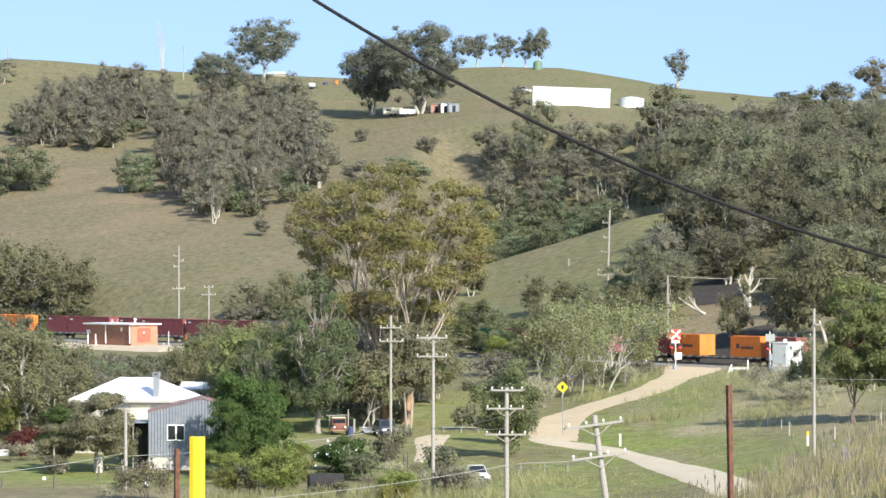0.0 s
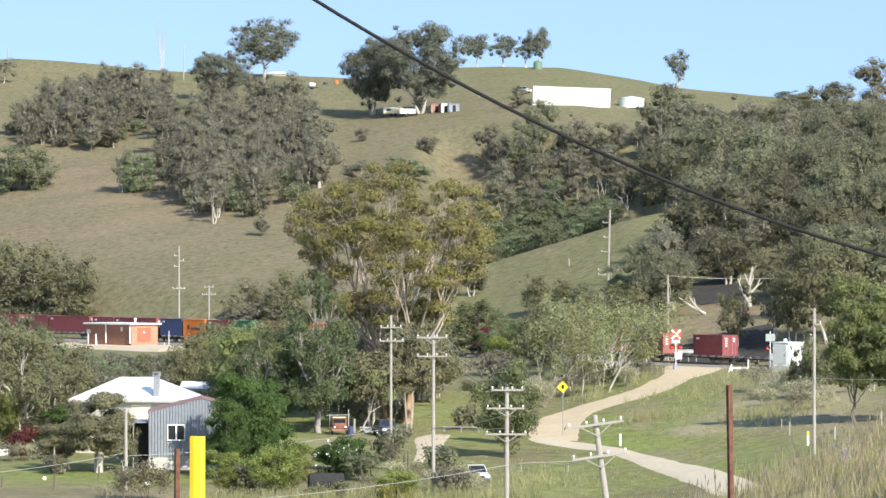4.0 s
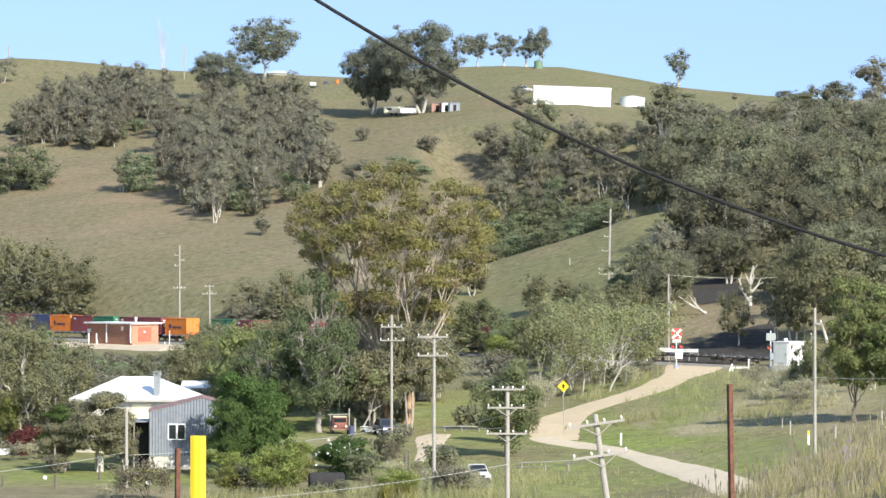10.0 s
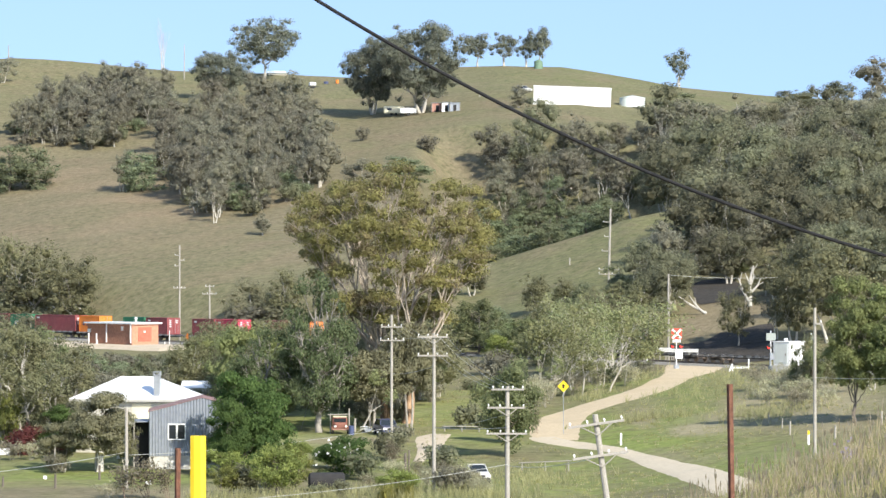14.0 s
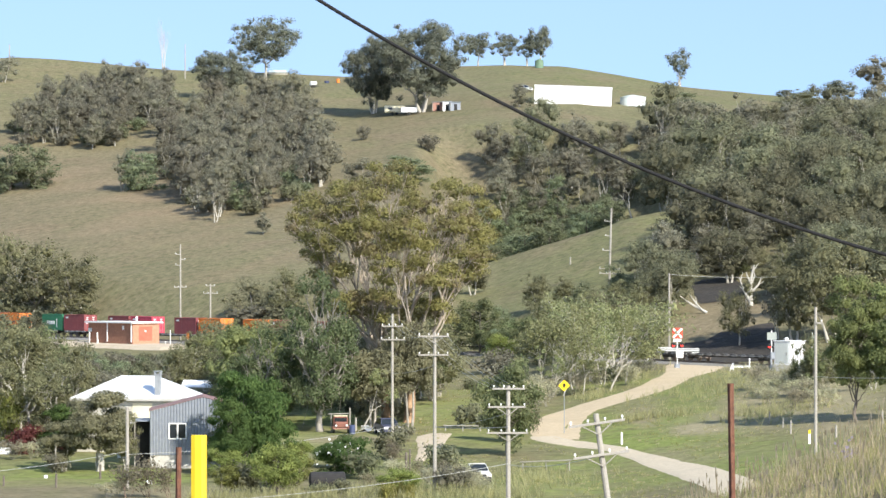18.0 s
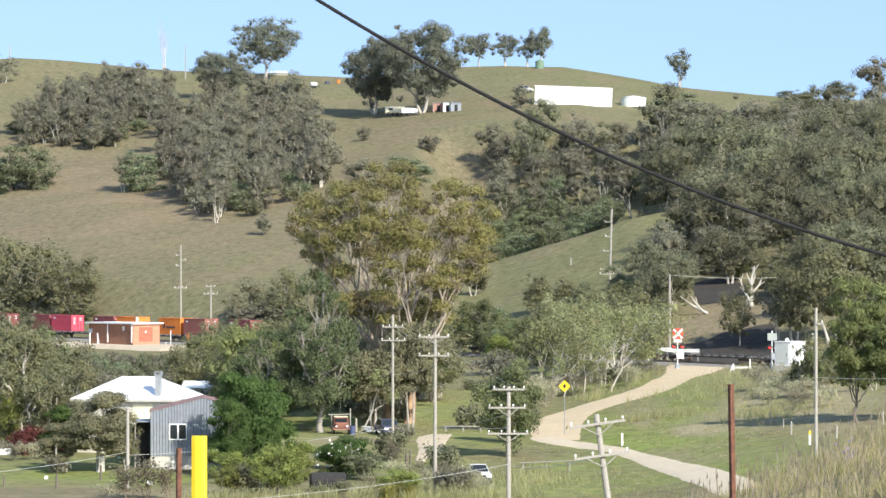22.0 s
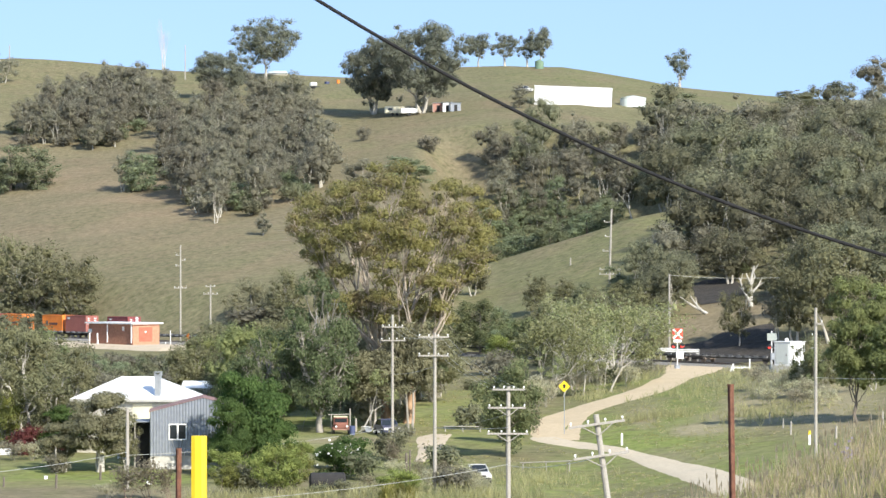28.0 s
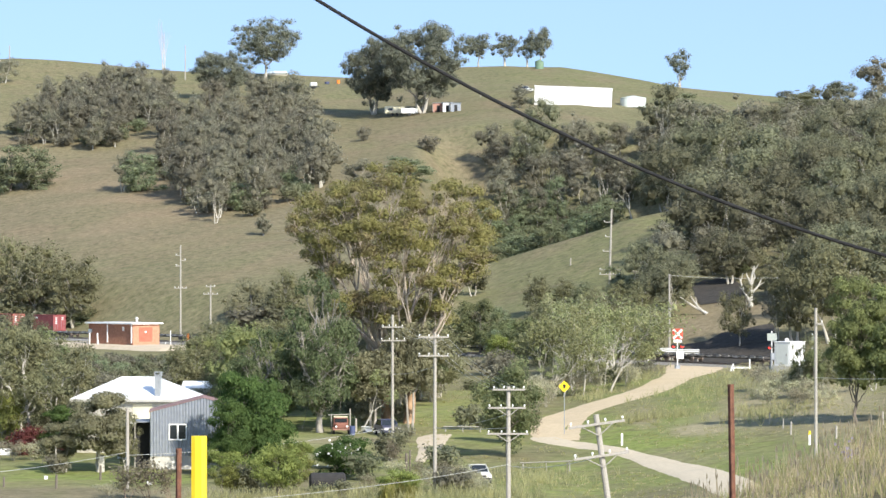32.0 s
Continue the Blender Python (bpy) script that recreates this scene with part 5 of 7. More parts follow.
def track_bed():
    root = empty("railway_track", label="gently curved railway track on a ballast bed", category="track", kind="structure")
    for name, sec, material in (("ballast", [(-2.6, -0.55), (-1.7, -0.17), (1.7, -0.17), (2.6, -0.55)], "ballast"),
                                ("rail", [(-0.755, -0.18), (-0.755, 0.0), (-0.685, 0.0), (-0.685, -0.18)], "steel"),
                                ("rail", [(0.685, -0.18), (0.685, 0.0), (0.755, 0.0), (0.755, -0.18)], "steel")):
        verts, faces = [], []
        for i in range(-30, 61):
            for off, z in sec:
                verts.append(on_track(i * 6, -off, z).translation)
            if i > -30:
                k = len(verts) - 8
                faces += [(k + c, k + c + 1, k + c + 5, k + c + 4) for c in range(3)]
        mesh_ob(name, verts, faces, M[material], root)


track_bed()
PAINT = {}
for key, a, b, d in (("red", (0.22, 0.05, 0.055), (0.28, 0.07, 0.072), (0.17, 0.075, 0.065)), ("brown", (0.31, 0.10, 0.08), (0.37, 0.128, 0.102), (0.25, 0.11, 0.085)),
                     ("pink", (0.50, 0.05, 0.09), (0.56, 0.07, 0.11), (0.36, 0.08, 0.09)), ("orange", (0.75, 0.20, 0.03), (0.82, 0.25, 0.04), (0.55, 0.17, 0.04)),
                     ("green", (0.025, 0.16, 0.08), (0.04, 0.20, 0.10), (0.05, 0.12, 0.07)), ("blue", (0.05, 0.07, 0.15), (0.07, 0.09, 0.19), (0.08, 0.08, 0.12))):
    PAINT[key] = mat(key + "_container_paint", a, b, 0.7, 0.6, bump=0.05, dirt=d, dirt_amount=0.6)
WORDS = {"red": "dark maroon", "brown": "faded brown-red", "pink": "bright crimson", "orange": "orange", "green": "green", "blue": "navy blue"}
M["ink"] = mat("dark_lettering_paint", (0.04, 0.035, 0.06), (0.07, 0.06, 0.09), 0.3, 0.6, bump=0)


def corrugated(bm, x0, x1, z0, z1, y, out, pitch=0.28, depth=0.04):
    """A ribbed sheet wall in the xz plane."""
    n = max(2, int((x1 - x0) / pitch))
    prev = None
    for i in range(n * 4 + 1):
        x = x0 + (x1 - x0) * i / (n * 4)
        yy = y + out * (depth if i % 4 in (1, 2) else 0)
        cur = (bm.verts.new((x, yy, z0)), bm.verts.new((x, yy, z1)))
        if prev:
            bm.faces.new((prev[0], cur[0], cur[1], prev[1]))
        prev = cur


def container(color, length=6.06):
    """A freight container, its foot at z 0, its middle at x 0; ribbed sides, posts, rails, doors at the rear."""
    h, w, l = 2.59, 1.22, length / 2
    root = empty("freight_container", label=WORDS[color] + " ribbed steel freight container on a rail wagon", category="container", group="containers on the train")
    p = PAINT[color]
    for s, nm in ((1, "side_wall"), (-1, "side_wall")):
        bm = bmesh.new()
        corrugated(bm, -l + 0.12, l - 0.12, 0.16, h - 0.1, s * (w - 0.06), s)
        part(nm, bm, p, root)
    part("frame", boxes(*[(sx * l - (0.14 if sx > 0 else 0), sx * l + (0.14 if sx < 0 else 0), sy * w - (0.12 if sy > 0 else 0), sy * w + (0.12 if sy < 0 else 0), 0, h) for sx in (-1, 1) for sy in (-1, 1)],
                        *[(-l + 0.14, l - 0.14, sy * w - (0.08 if sy > 0 else 0), sy * w + (0.08 if sy < 0 else 0), z0, z1) for sy in (-1, 1) for z0, z1 in ((0, 0.17), (h - 0.11, h))],
                        *[(sx * l - (0.1 if sx > 0 else 0), sx * l + (0.1 if sx < 0 else 0), -w + 0.12, w - 0.12, z0, z1) for sx in (-1, 1) for z0, z1 in ((0, 0.17), (h - 0.12, h))]), p, root)
    part("roof", boxes((-l + 0.14, l - 0.14, -w + 0.08, w - 0.08, h - 0.09, h - 0.03)), p, root)
    for sy in (-1, 1):
        door = part("door", boxes((-l + 0.03, -l + 0.07, min(0.01 * sy, sy * (w - 0.12)), max(0.01 * sy, sy * (w - 0.12)), 0.17, h - 0.12)), p, root)
        for k in (0.35, 0.85):
            part("lock_rod", rods(((-l + 0.01, sy * k, 0.12), (-l + 0.01, sy * k, h - 0.1), 0.022), n=6), M["zinc"], door)
    part("front_wall", boxes((l - 0.08, l - 0.04, -w + 0.12, w - 0.12, 0.17, h - 0.12)), p, root)
    pale, ink = M["white"], M["ink"]
    for sy in (1, -1):
        y0, y1 = (w - 0.012, w + 0.004) if sy > 0 else (-w - 0.004, -w + 0.012)
        if color == "orange":
            part("emblem", boxes((1.55 * sy - 0.28, 1.55 * sy + 0.28, y0, y1, 1.05, 1.65)), ink, root)
            part("lettering", boxes(*[(sy * (0.75 - k * 0.36) - 0.13, sy * (0.75 - k * 0.36) + 0.13, y0, y1, 1.0, 1.32) for k in range(7)]), ink, root)
        elif color == "green":
            part("lettering", boxes(*[(sy * (1.3 - k * 0.62) - 0.22, sy * (1.3 - k * 0.62) + 0.22, y0, y1, 0.95, 1.5) for k in range(4)], (sy * -1.45 - 0.1, sy * -1.45 + 0.1, y0, y1, 0.5, 1.9)), pale, root)
        else:
            part("lettering", boxes((sy * (l - 0.95) - 0.35, sy * (l - 0.95) + 0.35, y0, y1, 2.0, 2.25)), pale, root)
    if color != "orange":
        for sy in (-1, 1):
            for k in range(4 if sy > 0 else 2):
                part("door_lettering", boxes((-l + 0.018, -l + 0.028, sy * 0.6 - 0.16, sy * 0.6 + 0.16, 2.05 - k * 0.3, 2.2 - k * 0.3)), pale, root)
    return root


# dusty grey, lightened to put the sun on the deck steel into the colour
M["wagon_pale"] = mat("dusty_sunlit_wagon_steel", (0.24, 0.235, 0.225), (0.40, 0.39, 0.37), 0.5, 0.6, dirt=(0.12, 0.11, 0.10))


def wagon(length=18.5):
    """A flat container wagon: deck sills, cross beams, two bogies of four wheels, couplers. Deck top at z 1.0."""
    root = empty("flat_wagon", label="black steel flat wagon carrying containers on the track", category="wagon", group="wagons of the train")
    l = length / 2
    part("deck_frame", boxes((-l, l, -0.25, 0.25, 0.62, 0.95), *[(-l, l, s * 1.15 - 0.08, s * 1.15 + 0.08, 0.72, 0.99) for s in (-1, 1)],
                             *[(x - 0.1, x + 0.1, -1.1, 1.1, 0.75, 0.97) for x in np.linspace(-l + 0.1, l - 0.1, 9)]), M["wagon_black"], root)
    for s in (-1, 1):                       # lashing rail with raised lugs, one bent bar, paled to look sunlit
        top, low = [], []
        for x in np.linspace(-l + 0.5, l - 0.5, 11):
            for dx, lug in ((-0.46, 0), (-0.42, 1), (0.42, 1), (0.46, 0)):
                top.append((x + dx, 1.02 if lug else 0.93))
                low.append((x + dx, 0.80 if lug else 0.87))
        bm = bmesh.new()
        rows = [[bm.verts.new((p, s * 1.28 + o, q)) for p, q in line] for line, o in ((top, -0.05), (top, 0.05), (low, 0.05), (low, -0.05))]
        for k in range(4):
            for i in range(len(top) - 1):
                bm.faces.new((rows[k][i], rows[k][i + 1], rows[(k + 1) % 4][i + 1], rows[(k + 1) % 4][i]))
        bm.faces.new([r[0] for r in rows])
        bm.faces.new([r[-1] for r in rows][::-1])
        bmesh.ops.recalc_face_normals(bm, faces=bm.faces)
        part("side_rail", bm, M["wagon_pale"], root, "dusty grey lashing rail, paled as if sunlit")
    for x in (-l - 0.3, l + 0.3):
        part("coupler", boxes((x - 0.45, x + 0.45, -0.13, 0.13, 0.68, 0.92), bevel=0.03), M["wagon_black"], root)
    for bx in (-l + 2.0, l - 2.0):
        bogie = part("bogie", boxes((bx - 1.25, bx + 1.25, -1.0, -0.86, 0.38, 0.66), (bx - 1.25, bx + 1.25, 0.86, 1.0, 0.38, 0.66), (bx - 0.25, bx + 0.25, -1.0, 1.0, 0.42, 0.72), bevel=0.03), M["wagon_black"], root)
        for wx in (bx - 0.9, bx + 0.9):
            part("wheel", rods(((wx, -0.79, 0.45), (wx, -0.66, 0.45), 0.45), ((wx, 0.66, 0.45), (wx, 0.79, 0.45), 0.45), ((wx, -0.66, 0.45), (wx, 0.66, 0.45), 0.08), n=14), M["steel"], bogie)
    return root


TRAIN = []                      # (thing, place along the track at the start)


def build_train():
    protos = {}

    def put(kind, make, a):
        if kind not in protos:
            protos[kind] = ob = make()
        else:
            ob = copy_thing(protos[kind], Matrix.Identity(4))
        TRAIN.append((ob, a, 1.0 if kind[0] == "c" else 0.0))

    # the head of each container along the track, wagon by wagon
    small = [("blue", 101.7), ("orange", 95.2), ("red", 88.6), ("green", 82.2), ("orange", 61.1), ("green", 48.0), ("red", 41.3), ("red", 28.1), ("pink", 21.4),
             ("red", 8.8), ("orange", 1.9), ("orange", -10.5), ("brown", -17.6), ("red", -30.1), ("red", 121.6), ("red", 141.2), ("red", 162.6), ("orange", 181.9), ("orange", 175.3)]
    for c, a in small:
        put("c" + c, lambda: container(c), a - 3.03)
    for c, a in (("red", 74.5), ("red", 115.2), ("red", 134.8), ("red", 156.2)):
        put("clong" + c, lambda: container(c, 12.19), a - 6.1)
    for i in range(7):
        put("w", wagon, 171.2 - 19.78 * i)
    for a in (31.8, 12.0, -7.5, -27.1):
        put("w", wagon, a)
    for i in range(11):                         # the empty tail of the train
        put("w", wagon, -46.9 - 19.78 * i)
        tagged(TRAIN[-1][0], "empty black steel flat wagon at the end of the train")


build_train()


def travel(t):
    return 6.947 * t - 0.02806 * t * t + 0.0001184 * t ** 3


def motions():
    for ob, a, dz in TRAIN:
        walk(ob, [(t, on_track(a + travel(t), 0, dz)) for t in range(0, 33, 2)])


# ---- house and shed ----
M["flue"] = mat("pale_grey_flue", (0.27, 0.29, 0.31), (0.34, 0.36, 0.38), 0.3, 0.6, dirt=(0.22, 0.23, 0.24))


def house():
    x, y = -27.65, 318.00
    root = empty("house", x, y, ground_z(x, y) - 0.2, -12, "weatherboard house with a bright white metal hip roof", "house")
    w, d, e = 5.15, 4.4, 4.95
    part("wall", boxes((-w + 0.5, w - 0.5, -d + 0.5, d - 0.5, 0.0, e)), M["wall_cream"], root, "cream painted weatherboard walls")
    bm = bmesh.new()
    r = w - d + 0.9
    v = [bm.verts.new(c) for c in ((-w, -d, e), (w, -d, e), (w, d, e), (-w, d, e), (-r, 0, e + 1.9), (r, 0, e + 1.9))]
    for f in ((0, 1, 5, 4), (1, 2, 5), (2, 3, 4, 5), (3, 0, 4), (3, 2, 1, 0)):
        bm.faces.new([v[i] for i in f])
    part("roof", bm, M["white_metal"], root, "white painted metal hip roof")
    part("porch_roof", boxes((0.0, 3.6, -d - 1.4, -d + 0.45, 2.7, 2.82)), M["white_metal"], root, "white porch roof")
    # near-black sheet on the wall in place of the porch's shade
    part("porch_shade", boxes((0.2, 3.4, -d + 0.42, -d + 0.497, 0.2, 2.65)), M["dark"], root)
    part("blind", boxes((0.6, 2.4, -d + 0.44, -d + 0.498, 3.2, 4.5)), M["cream"], root, "cream window blind")
    part("fascia", boxes((-w, w, -d - 0.06, -d, e - 0.22, e - 0.003)), M["concrete"], root)
    part("chimney", boxes((2.6, 3.1, -3.8, -3.3, e - 0.1, e + 2.1), (2.54, 3.16, -3.86, -3.24, e + 2.1, e + 2.2), (2.55, 2.65, -3.82, -3.3, e + 2.2, e + 2.38), (3.05, 3.15, -3.82, -3.3, e + 2.2, e + 2.38), (2.52, 3.18, -3.86, -3.24, e + 2.38, e + 2.46)), M["flue"], root, "grey metal chimney flue")


house()


def shed():
    x, y = -20.61, 300.00
    root = empty("shed", x, y, ground_z(x, y), 4, "blue-grey corrugated iron shed on a concrete base", "shed")
    hw, e, ap, dp = 4.55, 4.9, 6.1, 7.0
    n = 36
    bm = bmesh.new()
    prev = None
    for i in range(n * 4 + 1):
        px = -hw + 2 * hw * i / (n * 4)
        yy = -0.09 if i % 4 in (1, 2) else 0.0
        cur = (bm.verts.new((px, yy, 1.15)), bm.verts.new((px, yy, ap - (ap - e) * abs(px) / hw)))
        if prev:
            bm.faces.new((prev[0], cur[0], cur[1], prev[1]))
        prev = cur
    part("front_wall", bm, M["zinc"], root)
    part("side_wall", boxes((-hw, -hw + 0.06, 0.02, dp, 1.15, e)), M["zinc"], root)
    part("side_wall", boxes((hw - 0.06, hw, 0.02, dp, 1.15, e)), M["zinc"], root)
    part("base", boxes((-hw + 0.03, hw - 0.03, 0.03, dp, -0.6, 1.15)), M["concrete"], root, "pale concrete block base")
    for s in (-1, 1):
        bm = bmesh.new()
        v = [bm.verts.new(c) for c in ((0, -0.1, ap + 0.035), (0, dp, ap + 0.035), (s * (hw + 0.1), dp, e + 0.02), (s * (hw + 0.1), -0.1, e + 0.02), (0, -0.1, ap + 0.005), (0, dp, ap + 0.005), (s * (hw + 0.1), dp, e - 0.01), (s * (hw + 0.1), -0.1, e - 0.01))]
        for f in ((0, 1, 2, 3), (7, 6, 5, 4), (0, 3, 7, 4), (1, 5, 6, 2), (3, 2, 6, 7)):
            bm.faces.new([v[i] for i in f])
        part("roof", bm, M["tin_red"], root, "dull red roof edge")
    part("carport_roof", boxes((-hw - 1.35, -hw - 0.02, 0.4, 6.0, 4.0, 4.08)), M["zinc"], root)
    # back of the carport coloured near-black to stand for the shade inside
    part("carport_shade", boxes((-hw - 1.3, -hw - 0.02, 1.6, 1.7, -0.3, 4.0)), M["dark"], root, "near-black sheet standing for the shade in the open carport")
    part("carport_post", boxes((-hw - 1.33, -hw - 1.23, 0.4, 0.5, -0.3, 4.0)), M["wood_grey"], root)
    win = part("window", boxes((-2.95, -1.4, -0.11, 0.05, 2.5, 3.9)), M["glass"], root)
    part("window_frame", boxes((-2.95, -1.4, -0.16, -0.108, 3.8, 3.9), (-2.95, -1.4, -0.16, -0.108, 2.5, 2.6), (-2.95, -2.85, -0.16, -0.108, 2.6, 3.8), (-1.5, -1.4, -0.16, -0.108, 2.6, 3.8), (-2.24, -2.1, -0.16, -0.108, 2.6, 3.8)), M["white"], win, "white window frame")


shed()


HUT_DIR = 130.71


def by_hut(a, s=0.0, dz=0.0):
    """A pose on the yard of the hut, whose long side stands at its own angle."""
    return pose(31.2 - 0.6522 * a + 0.758 * s, 442.9 + 0.758 * a + 0.6522 * s, -0.3 + 0.0056 * a + dz, 0, 0, HUT_DIR)


def hut():
    root = empty("brick_hut", label="small brown brick signal hut with a flat white-edged roof", category="hut")
    root.matrix_basis = by_hut(112.6, -7.5, 0.32)
    part("wall", boxes((-5.8, 5.5, -2.4, 2.4, -0.6, 2.56)), M["brick"], root)
    part("roof", boxes((-6.2, 6.0, -2.9, 2.8, 2.56, 2.78)), M["white"], root, "flat roof with a white edge")
    end = part("end_wall", boxes((-5.86, -5.803, -2.4, 2.4, -0.6, 2.559)), M["brick_sunlit"], root, "orange-red brick end wall, coloured as if sunlit")
    part("door", boxes((-5.92, -5.862, -1.1, 1.3, 0.0, 2.1)), M["red_door"], root, "wide faded red door")
    part("door_sign", boxes((-5.935, -5.922, 0.0, 0.3, 1.3, 1.55)), M["white"], root)
    for x in (-5.62, 0.5):
        part("downpipe", rods(((x, 2.5, -0.2), (x, 2.5, 2.56), 0.1), n=8), M["white"], root)
    part("wall_lamp", boxes((-3.7, -3.4, 2.402, 2.6, 1.6, 2.2)), M["white"], root)
    part("meter_box", boxes((4.6, 5.4, 2.402, 2.55, 1.2, 1.75)), M["grey_green_box"], root)
    part("roof_vent", rods(((-3.5, 0, 2.78), (-3.5, 0, 3.3), 0.16), ((-3.5, 0, 3.3), (-3.5, 0, 3.55), 0.28, 0.12), n=12), M["white"], root)
    for x in (1.6, 3.6, 1.0):
        p = empty("bollard", label="short white steel bollard in front of the hut", category="bollard", group="bollards at the hut")
        p.matrix_basis = by_hut(112.8 + x, -10.9 - 0.3 * (x < 1.5), -0.05)
        part("post", rods(((0, 0, -0.1), (0, 0, 1.5 if x > 1.5 else 0.5), 0.1), n=8), M["white"], p)
    for a, h in ((103.4, 2.4), (104.6, 0.7)):
        p = empty("marker_post", label="thin white marker post beside the track", category="post")
        p.matrix_basis = by_hut(a, -5.5, -0.4)
        part("post", rods(((0, 0, -0.1), (0, 0, h), 0.06), n=8), M["white"], p)
    sg = empty("track_sign", label="small orange and white trackside sign", category="sign")
    sg.matrix_basis = by_hut(101.2, -4.0, -0.4)
    part("post", rods(((0, 0, -0.1), (0, 0, 1.0), 0.05), n=8), M["white"], sg)
    part("board", boxes((-0.3, 0.3, -0.1, -0.05, 0.9, 2.0), bevel=0.02), PAINT["orange"], sg)
    verts, faces = [], []
    for i in range(19):
        for j in range(7):
            m = by_hut(93 + i * 1.9, -15.3 + j * 1.9 + 0.5 * noise.noise((i * 0.5, j, 0)) * (j in (0, 6)))
            x, y = m.translation.x, m.translation.y
            verts.append((x, y, ground_z(x, y) + (0.4 if 0 < j < 6 and 0 < i < 18 else -0.1)))
            if i and j:
                k = i * 7 + j
                faces.append((k - 8, k - 7, k, k - 1))
    tagged(mesh_ob("gravel_pad", verts, faces, M["pad"]), "pale gravel pad round the brick hut", "ground", kind="structure")


# wall brick again, with the sun on the end wall put into its colour
M["brick_sunlit"] = mat("sunlit_orange_brick", (0.42, 0.20, 0.13), (0.52, 0.27, 0.18), 0.25, 0.9, dirt=(0.35, 0.18, 0.12))
hut()


def burnt_shade_patch(x0, x1, y0, y1, seed):
    """A black patch of ground with a ragged edge, for burnt soil and painted tree shade."""
    verts, faces = [], []
    n = 40
    cx, cy = (x0 + x1) / 2, (y0 + y1) / 2
    for ring in range(8):
        for k in range(n):
            a = 2 * math.pi * k / n
            r = ring / 7 * (1 + 0.28 * noise.noise((math.cos(a) * 2.2, math.sin(a) * 2.2, seed)))
            c, s = math.cos(a), math.sin(a)
            q = r / max(abs(c), abs(s)) ** 0.6
            x, y = cx + c * q * (x1 - x0) / 2, cy + s * q * (y1 - y0) / 2
            verts.append((x, y, ground_z(x, y) + 0.07))
            if ring:
                j = (k + 1) % n
                faces.append(((ring - 1) * n + k, (ring - 1) * n + j, ring * n + j, ring * n + k))
    tagged(mesh_ob("burnt_shade_patch", verts, faces, M["burnt_shade"], smooth=True), "black ground on the slope, charred grass and painted tree shade", "ground", kind="structure")


# shade of the trees behind the track, painted as a black patch
burnt_shade_patch(30.6, 44.2, 450, 472, 1.0)
# burnt soil and the tree shade over it, in one dark colour
burnt_shade_patch(36.0, 43.4, 493.5, 519.0, 3.0)


# ---- poles ----
def pole(x, y, top, r=0.15, arms=(), yaw=0.0, lean=0.0, label="weathered grey timber power pole with crossarms"):
    """A timber pole whose head is at the height top. arms: (drop below the top, from, to, braces), along the arm."""
    root = empty("power_pole", label=label, category="pole", group="power poles")
    g = ground_z(x, y) - 0.3
    h = top - g
    root.matrix_basis = pose(x, y, g, 0, lean, yaw)
    part("post", rods(((0, 0, 0), (0, 0, h), r, r * 0.78), n=10), M["wood_grey"], root)
    for drop, x0, x1, braces in arms:
        z1 = h - drop
        arm = part("crossarm", boxes((x0, x1, -r - 0.1, -r + 0.02, z1 - 0.06, z1 + 0.06), bevel=0.01), M["wood_grey"], root)
        n = 4 if x1 - x0 > 1.5 else 2
        for k in np.linspace(x0 + 0.1, x1 - 0.1, n):
            if abs(k) > 0.2:
                part("insulator", rods(((k, -r - 0.05, z1 + 0.06), (k, -r - 0.05, z1 + 0.14), 0.02), ((k, -r - 0.05, z1 + 0.13), (k, -r - 0.05, z1 + 0.24), 0.06, 0.04), n=6), M["white"], arm)
        if braces:
            for sx in (x0 * 0.55, x1 * 0.55):
                part("brace", rods(((sx, -r - 0.06, z1 - 0.05), (0, -r - 0.02, z1 - 0.55), 0.03), n=5), M["wood_grey"], arm)
    return root


pole(-4.77, 325.00, 7.34, 0.14, [(1.15, -1.0, 1.0, 0), (2.4, -1.1, 1.2, 0)])
pole(-0.70, 272.00, 6.64, 0.15, [(0.3, -1.3, 1.1, 1), (1.75, -1.3, 1.1, 0)])
pole(4.23, 230.00, 3.96, 0.17, [(0.2, -1.05, 1.1, 0), (1.4, -1.35, 1.15, 1), (3.1, -1.4, 1.3, 1)])
pole(8.52, 165.00, 4.98, 0.17, [(0.45, -1.35, 1.3, 1), (1.95, -1.35, 1.3, 1)], lean=-8)
pole(25.47, 240.00, 9.00, 0.13, [(1.1, 0.05, 0.5, 0)])
pole(-41.73, 555.15, 15.12, 0.15, [(1.6, -0.8, 0.1, 0), (2.4, -0.1, 0.8, 0), (3.3, -0.8, 0.1, 0), (6.8, -1.0, 1.0, 0)], label="tall pale transmission pole with staggered arms")
pole(-37.30, 560.00, 8.83, 0.16, [(0.3, -0.75, 0.75, 0), (1.5, -1.15, 1.15, 0)])
pole(25.05, 530.00, 20.45, 0.18, [(2.0, -1.1, 0.1, 0), (4.2, -0.9, 0.1, 0), (6.4, -1.2, 0.1, 0), (9.2, -1.6, 1.6, 0), (9.9, -1.6, 1.6, 0)], lean=1.5, label="tall pale transmission pole with staggered arms")
pole(29.73, 462.00, 10.78, 0.16)
pole(-24.84, 275.00, 0.72, 0.15)


# ---- white buildings on the hill ----
def long_shed():
    x, y = 28.67, 779.50
    root = empty("farm_shed", label="long white metal farm shed on the hilltop", category="shed")
    root.matrix_basis = pose(x, y, ground_z(x, y) - 0.25, 0, 2.2, -3)
    part("wall", boxes((-8.6, 8.6, 0, 8, 0, 4.1)), M["white_metal"], root)
    part("roof", boxes((-8.7, 8.7, -0.1, 8.1, 4.1, 4.25)), M["white_metal"], root)


